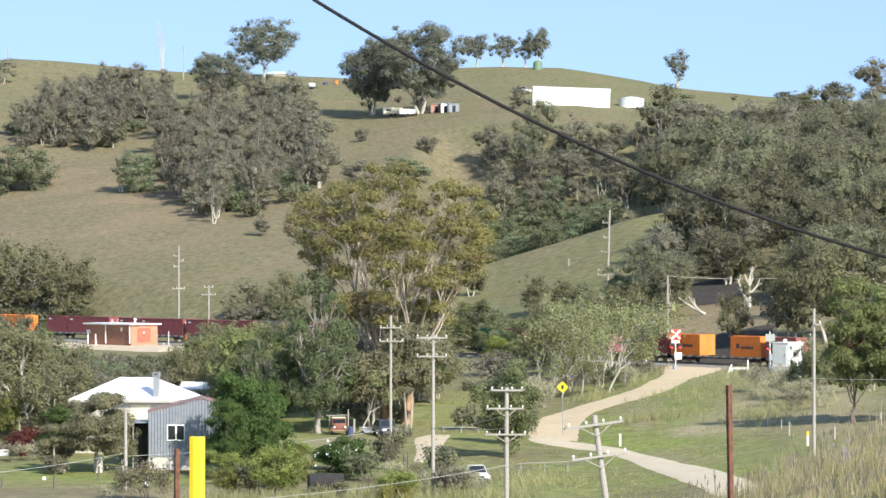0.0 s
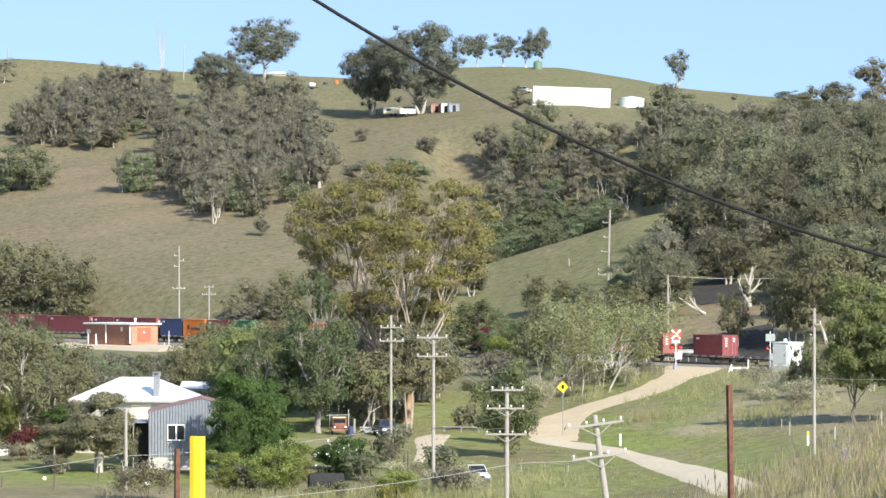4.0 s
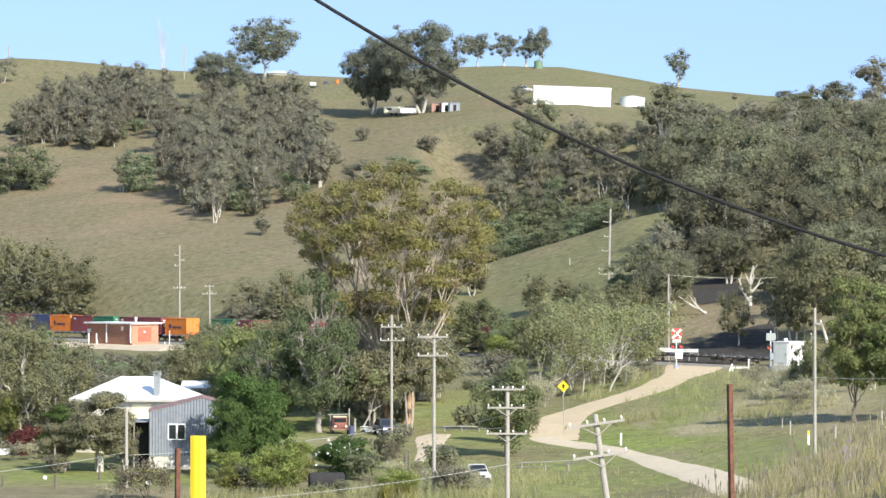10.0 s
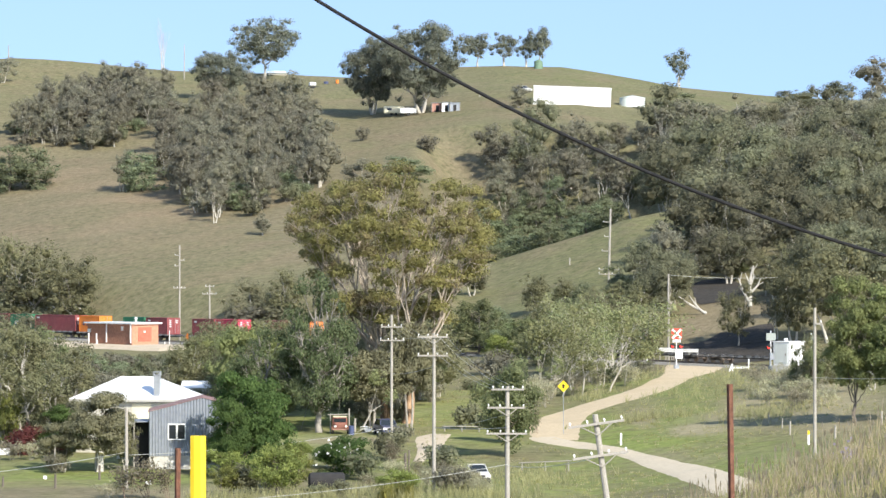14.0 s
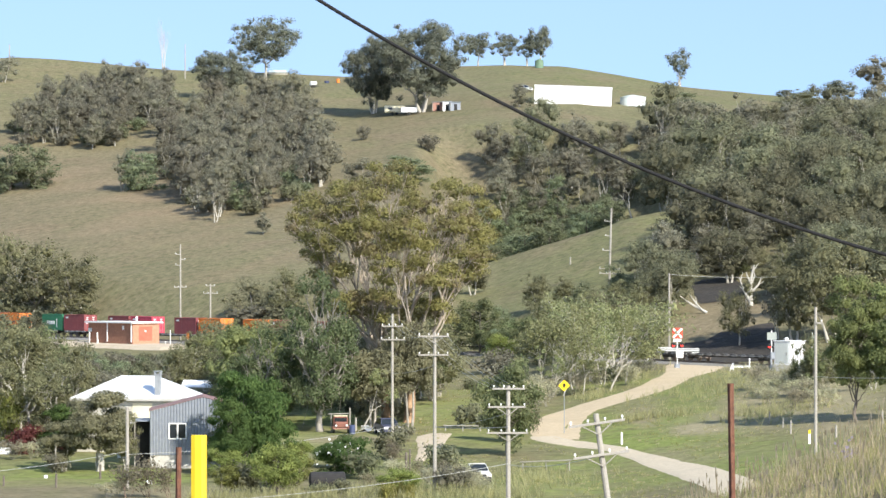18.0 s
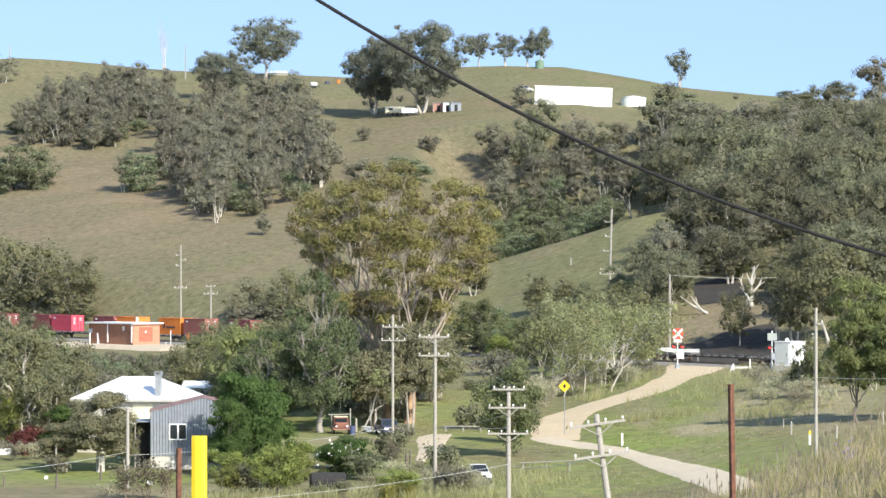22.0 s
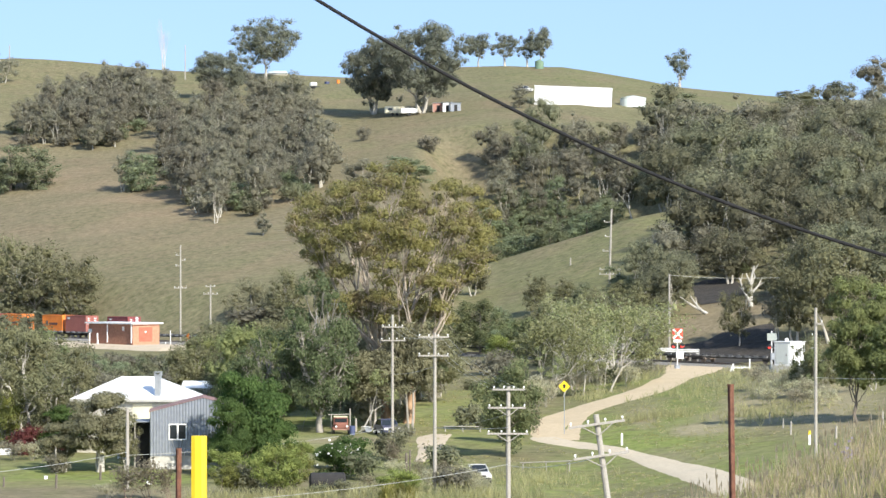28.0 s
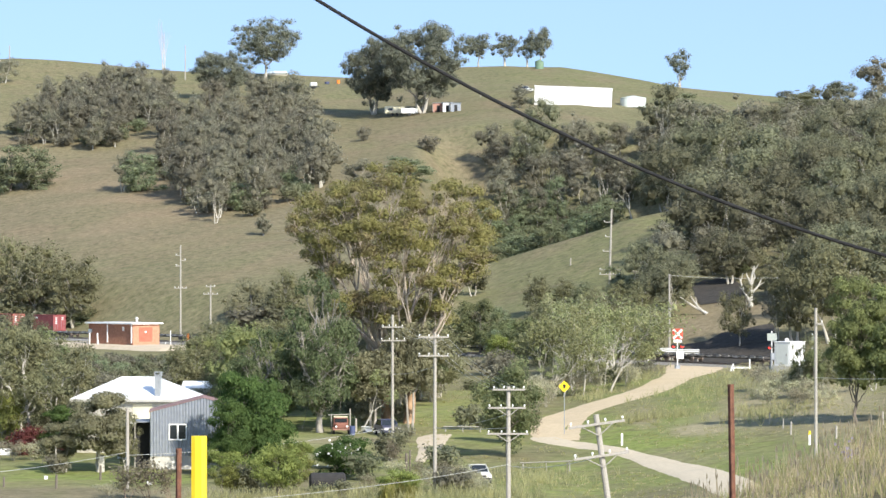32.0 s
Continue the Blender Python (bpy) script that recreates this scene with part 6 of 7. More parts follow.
long_shed()


# ---- level crossing ----
M["signal_black"] = mat("black_signal_paint", (0.015, 0.015, 0.015), (0.03, 0.03, 0.03), 0.2, 0.5)
glow = bpy.data.materials.new("red_lamp_glow")
glow.use_nodes = True
glow.node_tree.nodes["Principled BSDF"].inputs["Base Color"].default_value = (0.6, 0.02, 0.02, 1)
glow.node_tree.nodes["Principled BSDF"].inputs["Emission Color"].default_value = (1.0, 0.05, 0.04, 1)
glow.node_tree.nodes["Principled BSDF"].inputs["Emission Strength"].default_value = 1.2
M["red_lamp"] = glow
M["clear_lamp"] = mat("pale_lamp_lens", (0.75, 0.75, 0.74), (0.82, 0.82, 0.8), 0.1, 0.2, bump=0)


M["board_back"] = mat("dull_grey_sign_back", (0.26, 0.29, 0.27), (0.33, 0.36, 0.34), 0.4, 0.6, dirt=(0.22, 0.24, 0.22))


def crossing_signal(x, y, rz, front):
    """A level-crossing signal: mast, crossbuck board, two lamps on black discs, a bell box."""
    root = empty("crossing_signal", x, y, ground_z(x, y) - 0.1, rz, "railway crossing signal with red lamps and a white mast", "signal", "crossing signals")
    part("mast", rods(((0, 0, 0), (0, 0, 4.9), 0.07), ((0, 0, 0), (0, 0, 0.35), 0.16, 0.12), n=10), M["white"], root)
    if front:
        sign = part("sign_board", boxes((-0.65, 0.65, -0.13, -0.09, 3.75, 5.05), bevel=0.01), M["red_sign"], root, "red square board with a white cross")
        for s in (-1, 1):
            part("cross_bar", rods(((-0.55, -0.14, 4.4 - s * 0.55), (0.55, -0.14, 4.4 + s * 0.55), 0.17), n=4), M["white"], sign)
        part("name_plate", boxes((-0.5, 0.5, -0.13, -0.1, 3.35, 3.68)), M["white"], root)
    else:
        part("sign_board", boxes((-0.6, 0.6, -0.13, -0.09, 3.7, 4.6), bevel=0.01), M["board_back"], root, "pale back of a square warning board")
    part("lamp_bar", boxes((-0.75, 0.75, -0.06, 0.06, 2.86, 2.96)), M["signal_black"], root)
    # far signals: pale right lens has the sun's reflection put into its colour
    for sx, lens in ((-0.5 if front else -0.34, "red_lamp"), (0.55, "red_lamp") if front else (0.34, "clear_lamp")):
        disc = part("lamp_disc", rods(((sx, -0.16, 2.9), (sx, -0.1, 2.9), 0.34 if front else 0.3), n=18), M["signal_black"], root)
        part("lens", rods(((sx, -0.2, 2.9), (sx, -0.165, 2.9), 0.19), n=14), M[lens], disc)
        part("hood", rods(((sx, -0.45, 3.06), (sx, -0.16, 3.08), 0.2), n=10), M["signal_black"], disc)
    part("control_box", boxes((-0.15, 0.75, -0.2, 0.12, 1.35, 2.2), bevel=0.02), M["white" if front else "zinc"], root, "equipment box on the mast")
    part("foot_box", boxes((-0.3, 0.3, -0.3, 0.3, 0, 0.6), bevel=0.03), M["zinc"], root)


crossing_signal(28.71, 431.00, 8, True)
crossing_signal(39.76, 425.00, 12, False)


def cabinet():
    x, y = 41.13, 416.00
    root = empty("signal_cabinet", x, y, ground_z(x, y) - 0.1, -40, "pale steel signal cabinet beside the crossing", "cabinet")
    part("plinth", boxes((-2.4, 0.1, -0.1, 3.2, 0, 0.95)), M["concrete"], root)
    part("body", boxes((-2.3, 0, 0, 3.1, 0.95, 3.72), bevel=0.02), M["white_metal"], root)
    part("roof", boxes((-2.4, 0.1, -0.1, 3.2, 3.72, 3.82), bevel=0.02), M["white_metal"], root)
    # door greyed so that its colour carries the shade of this face
    dr = part("door", boxes((-2.1, -0.3, -0.04, 0.0, 1.15, 3.5), bevel=0.01), M["grey_green_box"], root)
    part("handle", boxes((-0.55, -0.48, -0.09, -0.04, 2.1, 2.4)), M["steel"], dr)
    part("ventilator", rods(((-1.2, 1.0, 3.82), (-1.2, 1.0, 4.0), 0.22), ((-1.2, 1.0, 4.0), (-1.2, 1.0, 4.2), 0.3, 0.12), n=14), M["white"], root, "white roof ventilator")
    part("cable_box", boxes((0.02, 0.3, 1.0, 1.7, 2.2, 3.2), bevel=0.02), M["white"], root)


cabinet()
crossing_signal(43.22, 411.00, 75, False)
for px_x, px_y, tilt, h in ((34.44, 422.00, 22, 1.0), (37.00, 424.00, 0, 1.4), (39.22, 420.00, 0, 1.4), (25.53, 436.00, -8, 1.1)):
    root = empty("marker_post", label="short white timber marker post beside the crossing", category="post", group="white posts at the crossing")
    root.matrix_basis = pose(px_x, px_y, ground_z(px_x, px_y) - 0.15, 0, tilt, 0)
    part("post", boxes((-0.08, 0.08, -0.07, 0.07, 0, h + 0.15), bevel=0.02), M["white"], root)
beam_x, beam_y = 35.75, 423.00
beam = empty("guard_beam", beam_x, beam_y, ground_z(beam_x, beam_y), 0, "low white timber barrier beam at the crossing", "barrier")
part("rail", boxes((-1.1, 1.1, -0.06, 0.06, 0.28, 0.5), bevel=0.02), M["white"], beam)
for k in (-0.8, 0.8):
    part("post", boxes((k - 0.07, k + 0.07, -0.05, 0.05, -0.1, 0.28)), M["white"], beam)


M["guard"] = mat("galvanised_rail", (0.5, 0.5, 0.49), (0.62, 0.62, 0.6), 0.3, 0.5, 0.2, dirt=(0.35, 0.34, 0.32))


def guard_rail(x, y, z, rz, length, rows):
    root = empty("guard_rail", x, y, z, rz, "galvanised steel road guard rail beyond the track", "guard rail", "guard rails")
    for k in range(rows):
        bm = bmesh.new()
        prev = None
        for zz, yy in ((0, 0), (0.1, -0.09), (0.2, 0), (0.26, 0), (0.36, -0.09), (0.46, 0)):
            cur = (bm.verts.new((-length / 2, yy, zz + 0.35 + 0.52 * k)), bm.verts.new((length / 2, yy, zz + 0.35 + 0.52 * k)))
            if prev:
                bm.faces.new((prev[0], prev[1], cur[1], cur[0]))
            prev = cur
        part("beam", bm, M["guard"], root)
    for k in np.linspace(-length / 2 + 0.2, length / 2 - 0.2, 5):
        part("post", boxes((k - 0.06, k + 0.06, 0.01, 0.15, -0.4, 0.35 + 0.52 * rows)), M["wood_grey"], root)


guard_rail(30.97, 455.00, -0.28, -4, 4.4, 2)
guard_rail(28.37, 458.00, -0.21, 12, 3.6, 2)


# ---- overhead cable close to the eye, and other wires ----
def wire(name, pts, r, material, label, group=""):
    v, f = tube(pts, [r] * len(pts), 6)
    ob = mesh_ob(name, v, f, material, smooth=True)
    return tagged(ob, label, "cable", group)


M["cable_black"] = mat("black_cable_sheath", (0.008, 0.008, 0.009), (0.018, 0.018, 0.019), 0.05, 0.95)
M["wire_grey"] = mat("weathered_wire", (0.42, 0.42, 0.40), (0.55, 0.55, 0.52), 0.05, 0.6, 0.2)
cable_pts = []
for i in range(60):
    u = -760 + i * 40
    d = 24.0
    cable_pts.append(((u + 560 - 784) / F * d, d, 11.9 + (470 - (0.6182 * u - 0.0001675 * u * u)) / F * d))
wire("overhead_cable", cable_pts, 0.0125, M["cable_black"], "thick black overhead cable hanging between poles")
pole(cable_pts[0][0] - 0.12, 24.1, cable_pts[0][2] + 0.4, 0.14, label="timber pole that carries the black cable")
pole(cable_pts[-1][0] + 0.12, 24.1, cable_pts[-1][2] + 0.3, 0.12, label="short timber pole that carries the black cable")


def span(p, q, sag, r=0.02, n=14):
    """A hanging wire between two points."""
    p, q = Vector(p), Vector(q)
    pts = [p.lerp(q, i / n) - Vector((0, 0, sag * 4 * (i / n) * (1 - i / n))) for i in range(n + 1)]
    wire("power_line", pts, r, M["wire_grey"], "thin pale power line strung between poles", "power lines")


span((-24.84, 275.00, -2.74), (-34.99, 240.00, -2.62), 0.25)
span((-24.84, 275.00, -3.00), (-4.77, 325.00, -3.14), 0.4)
span((-14.16, 200.00, -1.65), (4.22, 229.70, -1.14), 0.3, 0.016)
span((4.22, 229.70, -1.22), (7.56, 165.00, 2.96), 0.3, 0.018)
span((-0.70, 271.70, -0.68), (4.22, 229.70, 1.27), 0.1, 0.02)
span((-4.77, 324.80, 1.84), (-0.70, 271.80, 4.10), 0.2, 0.018)
span((-0.70, 271.70, -0.72), (4.22, 229.70, 2.19), 0.2, 0.012)
span((25.45, 239.80, 4.24), (33.98, 230.00, 4.78), 0.2, 0.014)
span((29.72, 461.80, 10.63), (46.70, 470.00, 10.38), 0.3, 0.02)
for k in (-0.9, -0.4, 0.4, 0.9):
    span((-3.98 + k, 325, 6.19), (-0.7 + k * 1.1, 272, 6.33), 0.5, 0.008)
    span((-0.7 + k * 1.1, 272, 6.33), (4.23 + k, 230, 3.74), 0.5, 0.008)


# ---- posts close to the eye ----
def steel_post(x, y, top, lean):
    root = empty("steel_post", label="rusty red-brown steel fence post", category="post", group="rusty posts")
    g = ground_z(x, y) - 0.25
    h = top - g
    root.matrix_basis = pose(x, y, g, 0, lean, 20)
    bm = bmesh.new()
    for k in range(3):
        a = k * 2.0944
        c, s = math.cos(a), math.sin(a)
        pts = [(-s * 0.004, c * 0.004), (s * 0.004, -c * 0.004), (c * 0.03 + s * 0.004, s * 0.03 - c * 0.004), (c * 0.03 - s * 0.004, s * 0.03 + c * 0.004)]
        lo = [bm.verts.new((px, py, 0)) for px, py in pts]
        hi = [bm.verts.new((px, py, h)) for px, py in pts]
        bm.faces.new(hi)
        for i in range(4):
            j = (i + 1) % 4
            bm.faces.new((lo[i], lo[j], hi[j], hi[i]))
    part("post", bm, M["rust"], root)


steel_post(2.58, 31.00, 10.85, -1.0)
steel_post(-2.52, 33.00, 10.18, 0.5)
mx, my = -1.54, 22.00
mg = ground_z(mx, my) - 0.2
marker = empty("marker_post", mx, my, mg, -8, "bright yellow plastic marker post", "post")
bm = bmesh.new()
mh = 10.83 - mg
prof = [(-0.047, 0.0), (-0.02, -0.012), (0.02, -0.012), (0.047, 0.0), (0.047, 0.03), (-0.047, 0.03)]
lo, hi = [[bm.verts.new((a, b, z)) for a, b in prof] for z in (0, mh)]
bm.faces.new(hi)
for i in range(6):
    bm.faces.new((lo[i], lo[(i + 1) % 6], hi[(i + 1) % 6], hi[i]))
part("blade", bm, M["yellow"], marker)


# ---- road signs and field posts ----
sx, sy = 11.51, 335.00
diamond = empty("road_sign", sx, sy, ground_z(sx, sy) - 0.2, -6, "yellow diamond warning sign on a thin post", "sign")
sh = 0.34 - ground_z(sx, sy) + 0.2
part("post", rods(((0, 0.05, 0), (0, 0.05, sh + 0.4), 0.035), n=8), M["zinc"], diamond)
bm = bmesh.new()
box(bm, -0.4, 0.4, -0.02, 0.02, -0.4, 0.4)
bmesh.ops.rotate(bm, verts=bm.verts, cent=(0, 0, 0), matrix=Matrix.Rotation(radians(45), 3, "Y"))
bmesh.ops.translate(bm, verts=bm.verts, vec=(0, 0, sh))
plate = part("plate", bm, M["yellow"], diamond)
part("symbol", boxes((-0.1, 0.1, -0.028, -0.021, sh - 0.18, sh + 0.2), (-0.16, 0.16, -0.028, -0.021, sh + 0.02, sh + 0.1)), M["signal_black"], plate)


def guide_post(x, y, h, cap):
    root = empty("guide_post", x, y, ground_z(x, y) - 0.1, 0, "white roadside guide post", "post", "roadside posts")
    part("post", boxes((-0.09, 0.09, -0.03, 0.03, 0, h + 0.1), bevel=0.01), M["white"], root)
    if cap:
        part("cap", boxes((-0.095, 0.095, -0.035, 0.035, h - 0.25, h + 0.11), bevel=0.01), M["yellow"], root, "yellow top")


guide_post(16.08, 316.50, 1.1, False)
guide_post(30.99, 297.00, 1.2, True)


def fence_post(x, y, h, r, dark=False):
    root = empty("fence_post", x, y, ground_z(x, y) - 0.2, 0, "weathered timber fence post in the paddock" if not dark else "dark timber fence post in the yard", "post", "fence posts")
    part("post", rods(((0, 0, 0), (0.02, 0, h + 0.2), r, r * 0.9), n=8), M["wood_grey" if not dark else "bark_dark"], root)


fence_post(30.40, 307.00, 1.2, 0.08)
fence_post(33.52, 299.50, 1.1, 0.1)
fence_post(29.64, 319.00, 1.1, 0.07)
fence_post(30.34, 313.50, 0.9, 0.05)
fence_post(38.30, 306.00, 1.2, 0.09)
fence_post(-34.99, 278.50, 0.8, 0.09, True)
fence_post(-30.54, 276.00, 1.1, 0.1, True)
fence_post(-28.19, 287.50, 1.2, 0.1, True)
fence_post(-17.09, 269.00, 1.2, 0.1, True)
fence_post(-32.80, 296.00, 2.4, 0.07)
fence_post(10.41, 296.00, 0.9, 0.05, True)
fence_post(-8.53, 339.00, 1.3, 0.12)
for p in ((20.23, 560.00), (8.39, 800.50), (-22.09, 671.50)):
    fence_post(p[0], p[1], 1.2, 0.12)


# ---- dead wood ----
M["bone"] = mat("bleached_dead_wood", (0.38, 0.36, 0.32), (0.54, 0.51, 0.46), 0.4, 0.9, dirt=(0.22, 0.27, 0.24), stretch=(1, 1, 0.3))


def snag():
    x, y = 42.65, 487.00
    root = empty("dead_tree", x, y, ground_z(x, y) - 0.2, 0, "bleached white dead tree with broken limbs", "tree")
    k = y / F
    bits = ((((0, 0, 0), (0.1, 0, 25), (-0.1, 0.3, 45), (6, 0.2, 75)), (9, 7.5, 5.5, 2.5)), (((0, 0, 8), (-12, -2, 30), (-20, -1, 52)), (5, 4, 2)), (((0, 0, 25), (14, 1, 40), (19, 1, 52)), (4.5, 3.5, 1.5)),
            (((-1, 0, 44), (-8, 1, 62)), (3.5, 1.2)), (((3, 0, 62), (14, 0, 78)), (2.5, 1)), (((-12, -2, 30), (-20, 1, 38)), (2.5, 1)), (((-18, -1, 46), (-14, 0, 62)), (2, 0.8)), (((14, 1, 40), (24, 2, 46)), (2, 0.8)), (((0, 0, 36), (7, -2, 56), (5, -2, 66)), (3.5, 2.5, 1)))
    for pts, rad in bits:
        v, f = tube([(a * k, b * k, c * k) for a, b, c in pts], [r * 0.5 * k for r in rad], 8)
        mesh_ob("limb", v, f, M["bone"], root, smooth=True)


snag()


def fallen():
    x, y = 35.74, 486.00
    root = empty("fallen_tree", x, y, ground_z(x, y), 0, "fallen bleached tree limbs on the slope", "dead wood")
    k = y / F
    for a, b, r in (((10, 0, 2), (-38, 6, 32), 3), ((2, -1, 6), (-20, 4, 34), 2), ((-6, 0, 10), (-10, 5, 30), 1.6)):
        v, f = tube([(a[0] * k, a[1] * k, a[2] * k), ((a[0] + b[0]) / 2 * k, (a[1] + b[1]) / 2 * k, ((a[2] + b[2]) / 2 - 2) * k), (b[0] * k, b[1] * k, b[2] * k)], [r * k, r * 0.7 * k, r * 0.3 * k], 6)
        mesh_ob("limb", v, f, M["bone"], root, smooth=True)


fallen()


# ---- vehicles ----
def car(x, y, rz, paint, label, name="car", ute=False):
    """A parked car, 4.4 m long, nose towards -y: lower body, cabin, glass, lamps, wheels."""
    root = empty(name, x, y, ground_z(x, y), rz, label, "car")
    bm = bmesh.new()
    side = [(-2.2, 0.35), (-2.22, 0.62), (-2.1, 0.82), (-0.95, 0.98), (2.0, 1.0), (2.2, 0.75), (2.2, 0.35)]
    a, b = [[bm.verts.new((sx * 0.86, p, q)) for p, q in side] for sx in (-1, 1)]
    bm.faces.new(a)
    bm.faces.new(b[::-1])
    for i in range(len(side)):
        j = (i + 1) % len(side)
        bm.faces.new((a[i], b[i], b[j], a[j]))
    bmesh.ops.recalc_face_normals(bm, faces=bm.faces)
    bmesh.ops.bevel(bm, geom=list(bm.edges), offset=0.06, segments=2, affect="EDGES")
    body = part("body", bm, paint, root)
    end = 0.6 if ute else 1.75
    bm = bmesh.new()
    top = [(-1.0, 0.96, 0.8), (-0.3, 1.48, 0.64), (end - 0.45, 1.5, 0.64), (end, 0.98, 0.8)]
    a, b = [[bm.verts.new((sx * w, p, q)) for p, q, w in top] for sx in (-1, 1)]
    bm.faces.new(a)
    bm.faces.new(b[::-1])
    for i in range(4):
        j = (i + 1) % 4
        bm.faces.new((a[i], b[i], b[j], a[j]))
    part("cabin_glass", bm, M["glass"], root)
    part("roof", boxes((-0.64, 0.64, -0.32, end - 0.4, 1.47, 1.53), bevel=0.02), paint, root)
    for sx in (-1, 1):
        part("pillar", rods(((sx * 0.8, -0.98, 0.97), (sx * 0.645, -0.3, 1.5), 0.035), n=5), paint, root)
        part("pillar", rods(((sx * 0.8, end - 0.02, 0.98), (sx * 0.645, end - 0.43, 1.5), 0.04), n=5), paint, root)
        part("headlight", boxes((sx * 0.62 - 0.2, sx * 0.62 + 0.2, -2.25, -2.16, 0.6, 0.78), bevel=0.02), M["clear_lamp"], root)
        for wy in (-1.35, 1.35):
            wheel = part("wheel", rods(((sx * 0.72, wy, 0.32), (sx * 0.9, wy, 0.32), 0.33), n=16), M["rubber"], root)
            part("rim", rods(((sx * 0.9, wy, 0.32), (sx * 0.915, wy, 0.32), 0.2), n=12), M["zinc"], wheel)
    part("bumper", boxes((-0.8, 0.8, -2.3, -2.2, 0.35, 0.55), bevel=0.03), M["signal_black"] if ute else paint, root)
    part("grille", boxes((-0.38, 0.38, -2.245, -2.19, 0.58, 0.76)), M["signal_black"], root)


M["car_white"] = mat("dusty_white_car_paint", (0.62, 0.62, 0.61), (0.7, 0.69, 0.67), 0.5, 0.3, bump=0, dirt=(0.6, 0.57, 0.52))
M["car_blue"] = mat("dark_blue_car_paint", (0.06, 0.065, 0.12), (0.08, 0.085, 0.15), 0.5, 0.3, bump=0, dirt=(0.16, 0.15, 0.15))
M["car_red"] = mat("faded_rusty_red_paint", (0.20, 0.075, 0.055), (0.28, 0.12, 0.085), 0.4, 0.8, bump=0.1, dirt=(0.15, 0.09, 0.065))
car(2.7, 284.00, 8, M["car_white"], "white utility parked among the scrub", "utility", True)
car(-5.40, 334.50, 14, M["car_blue"], "dark blue car parked under the big gum")


M["tin_rust"] = mat("rusty_tin", (0.33, 0.16, 0.12), (0.45, 0.25, 0.2), 0.5, 0.8, dirt=(0.25, 0.15, 0.12))


def old_truck():
    x, y = -9.92, 336.50
    root = empty("old_truck", x, y, ground_z(x, y), 6, "faded red old truck cab under a pole frame", "truck")
    root.scale = (0.84, 0.84, 0.8)
    part("bonnet", boxes((-0.7, 0.7, -1.5, -0.4, 0.6, 1.35), bevel=0.15), M["car_red"], root)
    part("cab", boxes((-0.85, 0.85, -0.4, 0.9, 0.6, 1.95), bevel=0.14), M["car_red"], root)
    part("roof", boxes((-0.8, 0.8, -0.35, 0.85, 1.96, 2.08), bevel=0.04), M["cream"], root, "yellowed cab roof")
    part("windscreen", boxes((-0.7, 0.7, -0.43, -0.405, 1.38, 1.85)), M["glass"], root)
    for s in (-1, 1):
        part("mudguard", boxes((s * 0.85 - 0.2, s * 0.85 + 0.2, -1.45, -0.5, 0.55, 0.9), bevel=0.1), M["car_red"], root)
        part("wheel", rods(((s * 0.75, -0.95, 0.4), (s * 0.98, -0.95, 0.4), 0.4), n=16), M["rubber"], root)
        part("headlight", rods(((s * 0.62, -1.62, 0.95), (s * 0.62, -1.48, 0.95), 0.13), n=12), M["clear_lamp"], root)
    part("bumper", boxes((-0.95, 0.95, -1.68, -1.58, 0.5, 0.66), bevel=0.02), M["tin_rust"], root)
    fr = empty("pole_frame", x, y + 0.2, ground_z(x, y) - 0.2, 6, "open frame of thin poles", "frame")
    part("post", rods(((-0.9, 0, 0), (-0.9, 0, 2.1), 0.05)), M["wood_grey"], fr)
    part("post", rods(((0.9, 0, 0), (0.9, 0, 2.6), 0.06)), M["wood_grey"], fr)
    part("rail", rods(((-1.2, 0.06, 2.0), (1.0, 0.06, 2.05), 0.04)), M["wood_grey"], fr)


old_truck()
bx, by = -8.74, 334.50
drum = empty("blue_drum", bx, by, ground_z(bx, by), 0, "blue plastic drum beside the truck", "drum")
part("body", rods(((0, 0, 0), (0, 0, 0.9), 0.27), n=16), PAINT["blue"], drum)


def scrap_heap(x, y):
    """A heap of bent white sheets and an old drum."""
    rng = random.Random(71)
    root = empty("scrap_heap", x, y, ground_z(x, y) - 0.05, 10, "heap of bent white sheet metal under the big gum", "scrap")
    for k in range(6):
        bm = boxes((-0.45, 0.45, -0.3, 0.3, -0.02, 0.02), bevel=0.008)
        m = pose(rng.uniform(-0.55, 0.6), rng.uniform(-0.3, 0.3), 0.18 + 0.07 * k, rng.uniform(-50, 50), rng.uniform(-35, 35), rng.uniform(0, 180))
        bmesh.ops.transform(bm, matrix=m, verts=bm.verts)
        part("sheet", bm, M["white"] if k % 3 else M["zinc"], root)
    part("old_drum", rods(((0.75, -0.3, 0.05), (0.75, -0.3, 0.75), 0.26), n=14), M["white"], root)


scrap_heap(-7.25, 338.0)


def pipe_rail(x0, y0, h0, x1, y1, h1, posts):
    """A single pale pipe rail on short posts."""
    root = empty("pipe_rail", x0, y0, ground_z(x0, y0), 0, "single pale pipe rail on short dark posts", "rail", "pipe rails")
    z0 = ground_z(x0, y0)
    p, q = Vector((0, 0, h0)), Vector((x1 - x0, y1 - y0, ground_z(x1, y1) - z0 + h1))
    part("rail", rods((p, q, 0.045), n=8), M["wood_grey"], root)
    for k in range(posts):
        c = p.lerp(q, (k + 0.12) / (posts - 0.76))
        g = ground_z(x0 + c.x, y0 + c.y) - z0
        part("post", rods(((c.x, c.y + 0.1, g - 0.1), (c.x, c.y + 0.1, c.z + 0.05), 0.055), n=8), M["wood_grey"], root)


pipe_rail(-0.05, 338.8, 0.5, 3.7, 338.5, 0.52, 3)
pipe_rail(6.5, 298.8, 0.6, 10.9, 297.5, 0.92, 3)


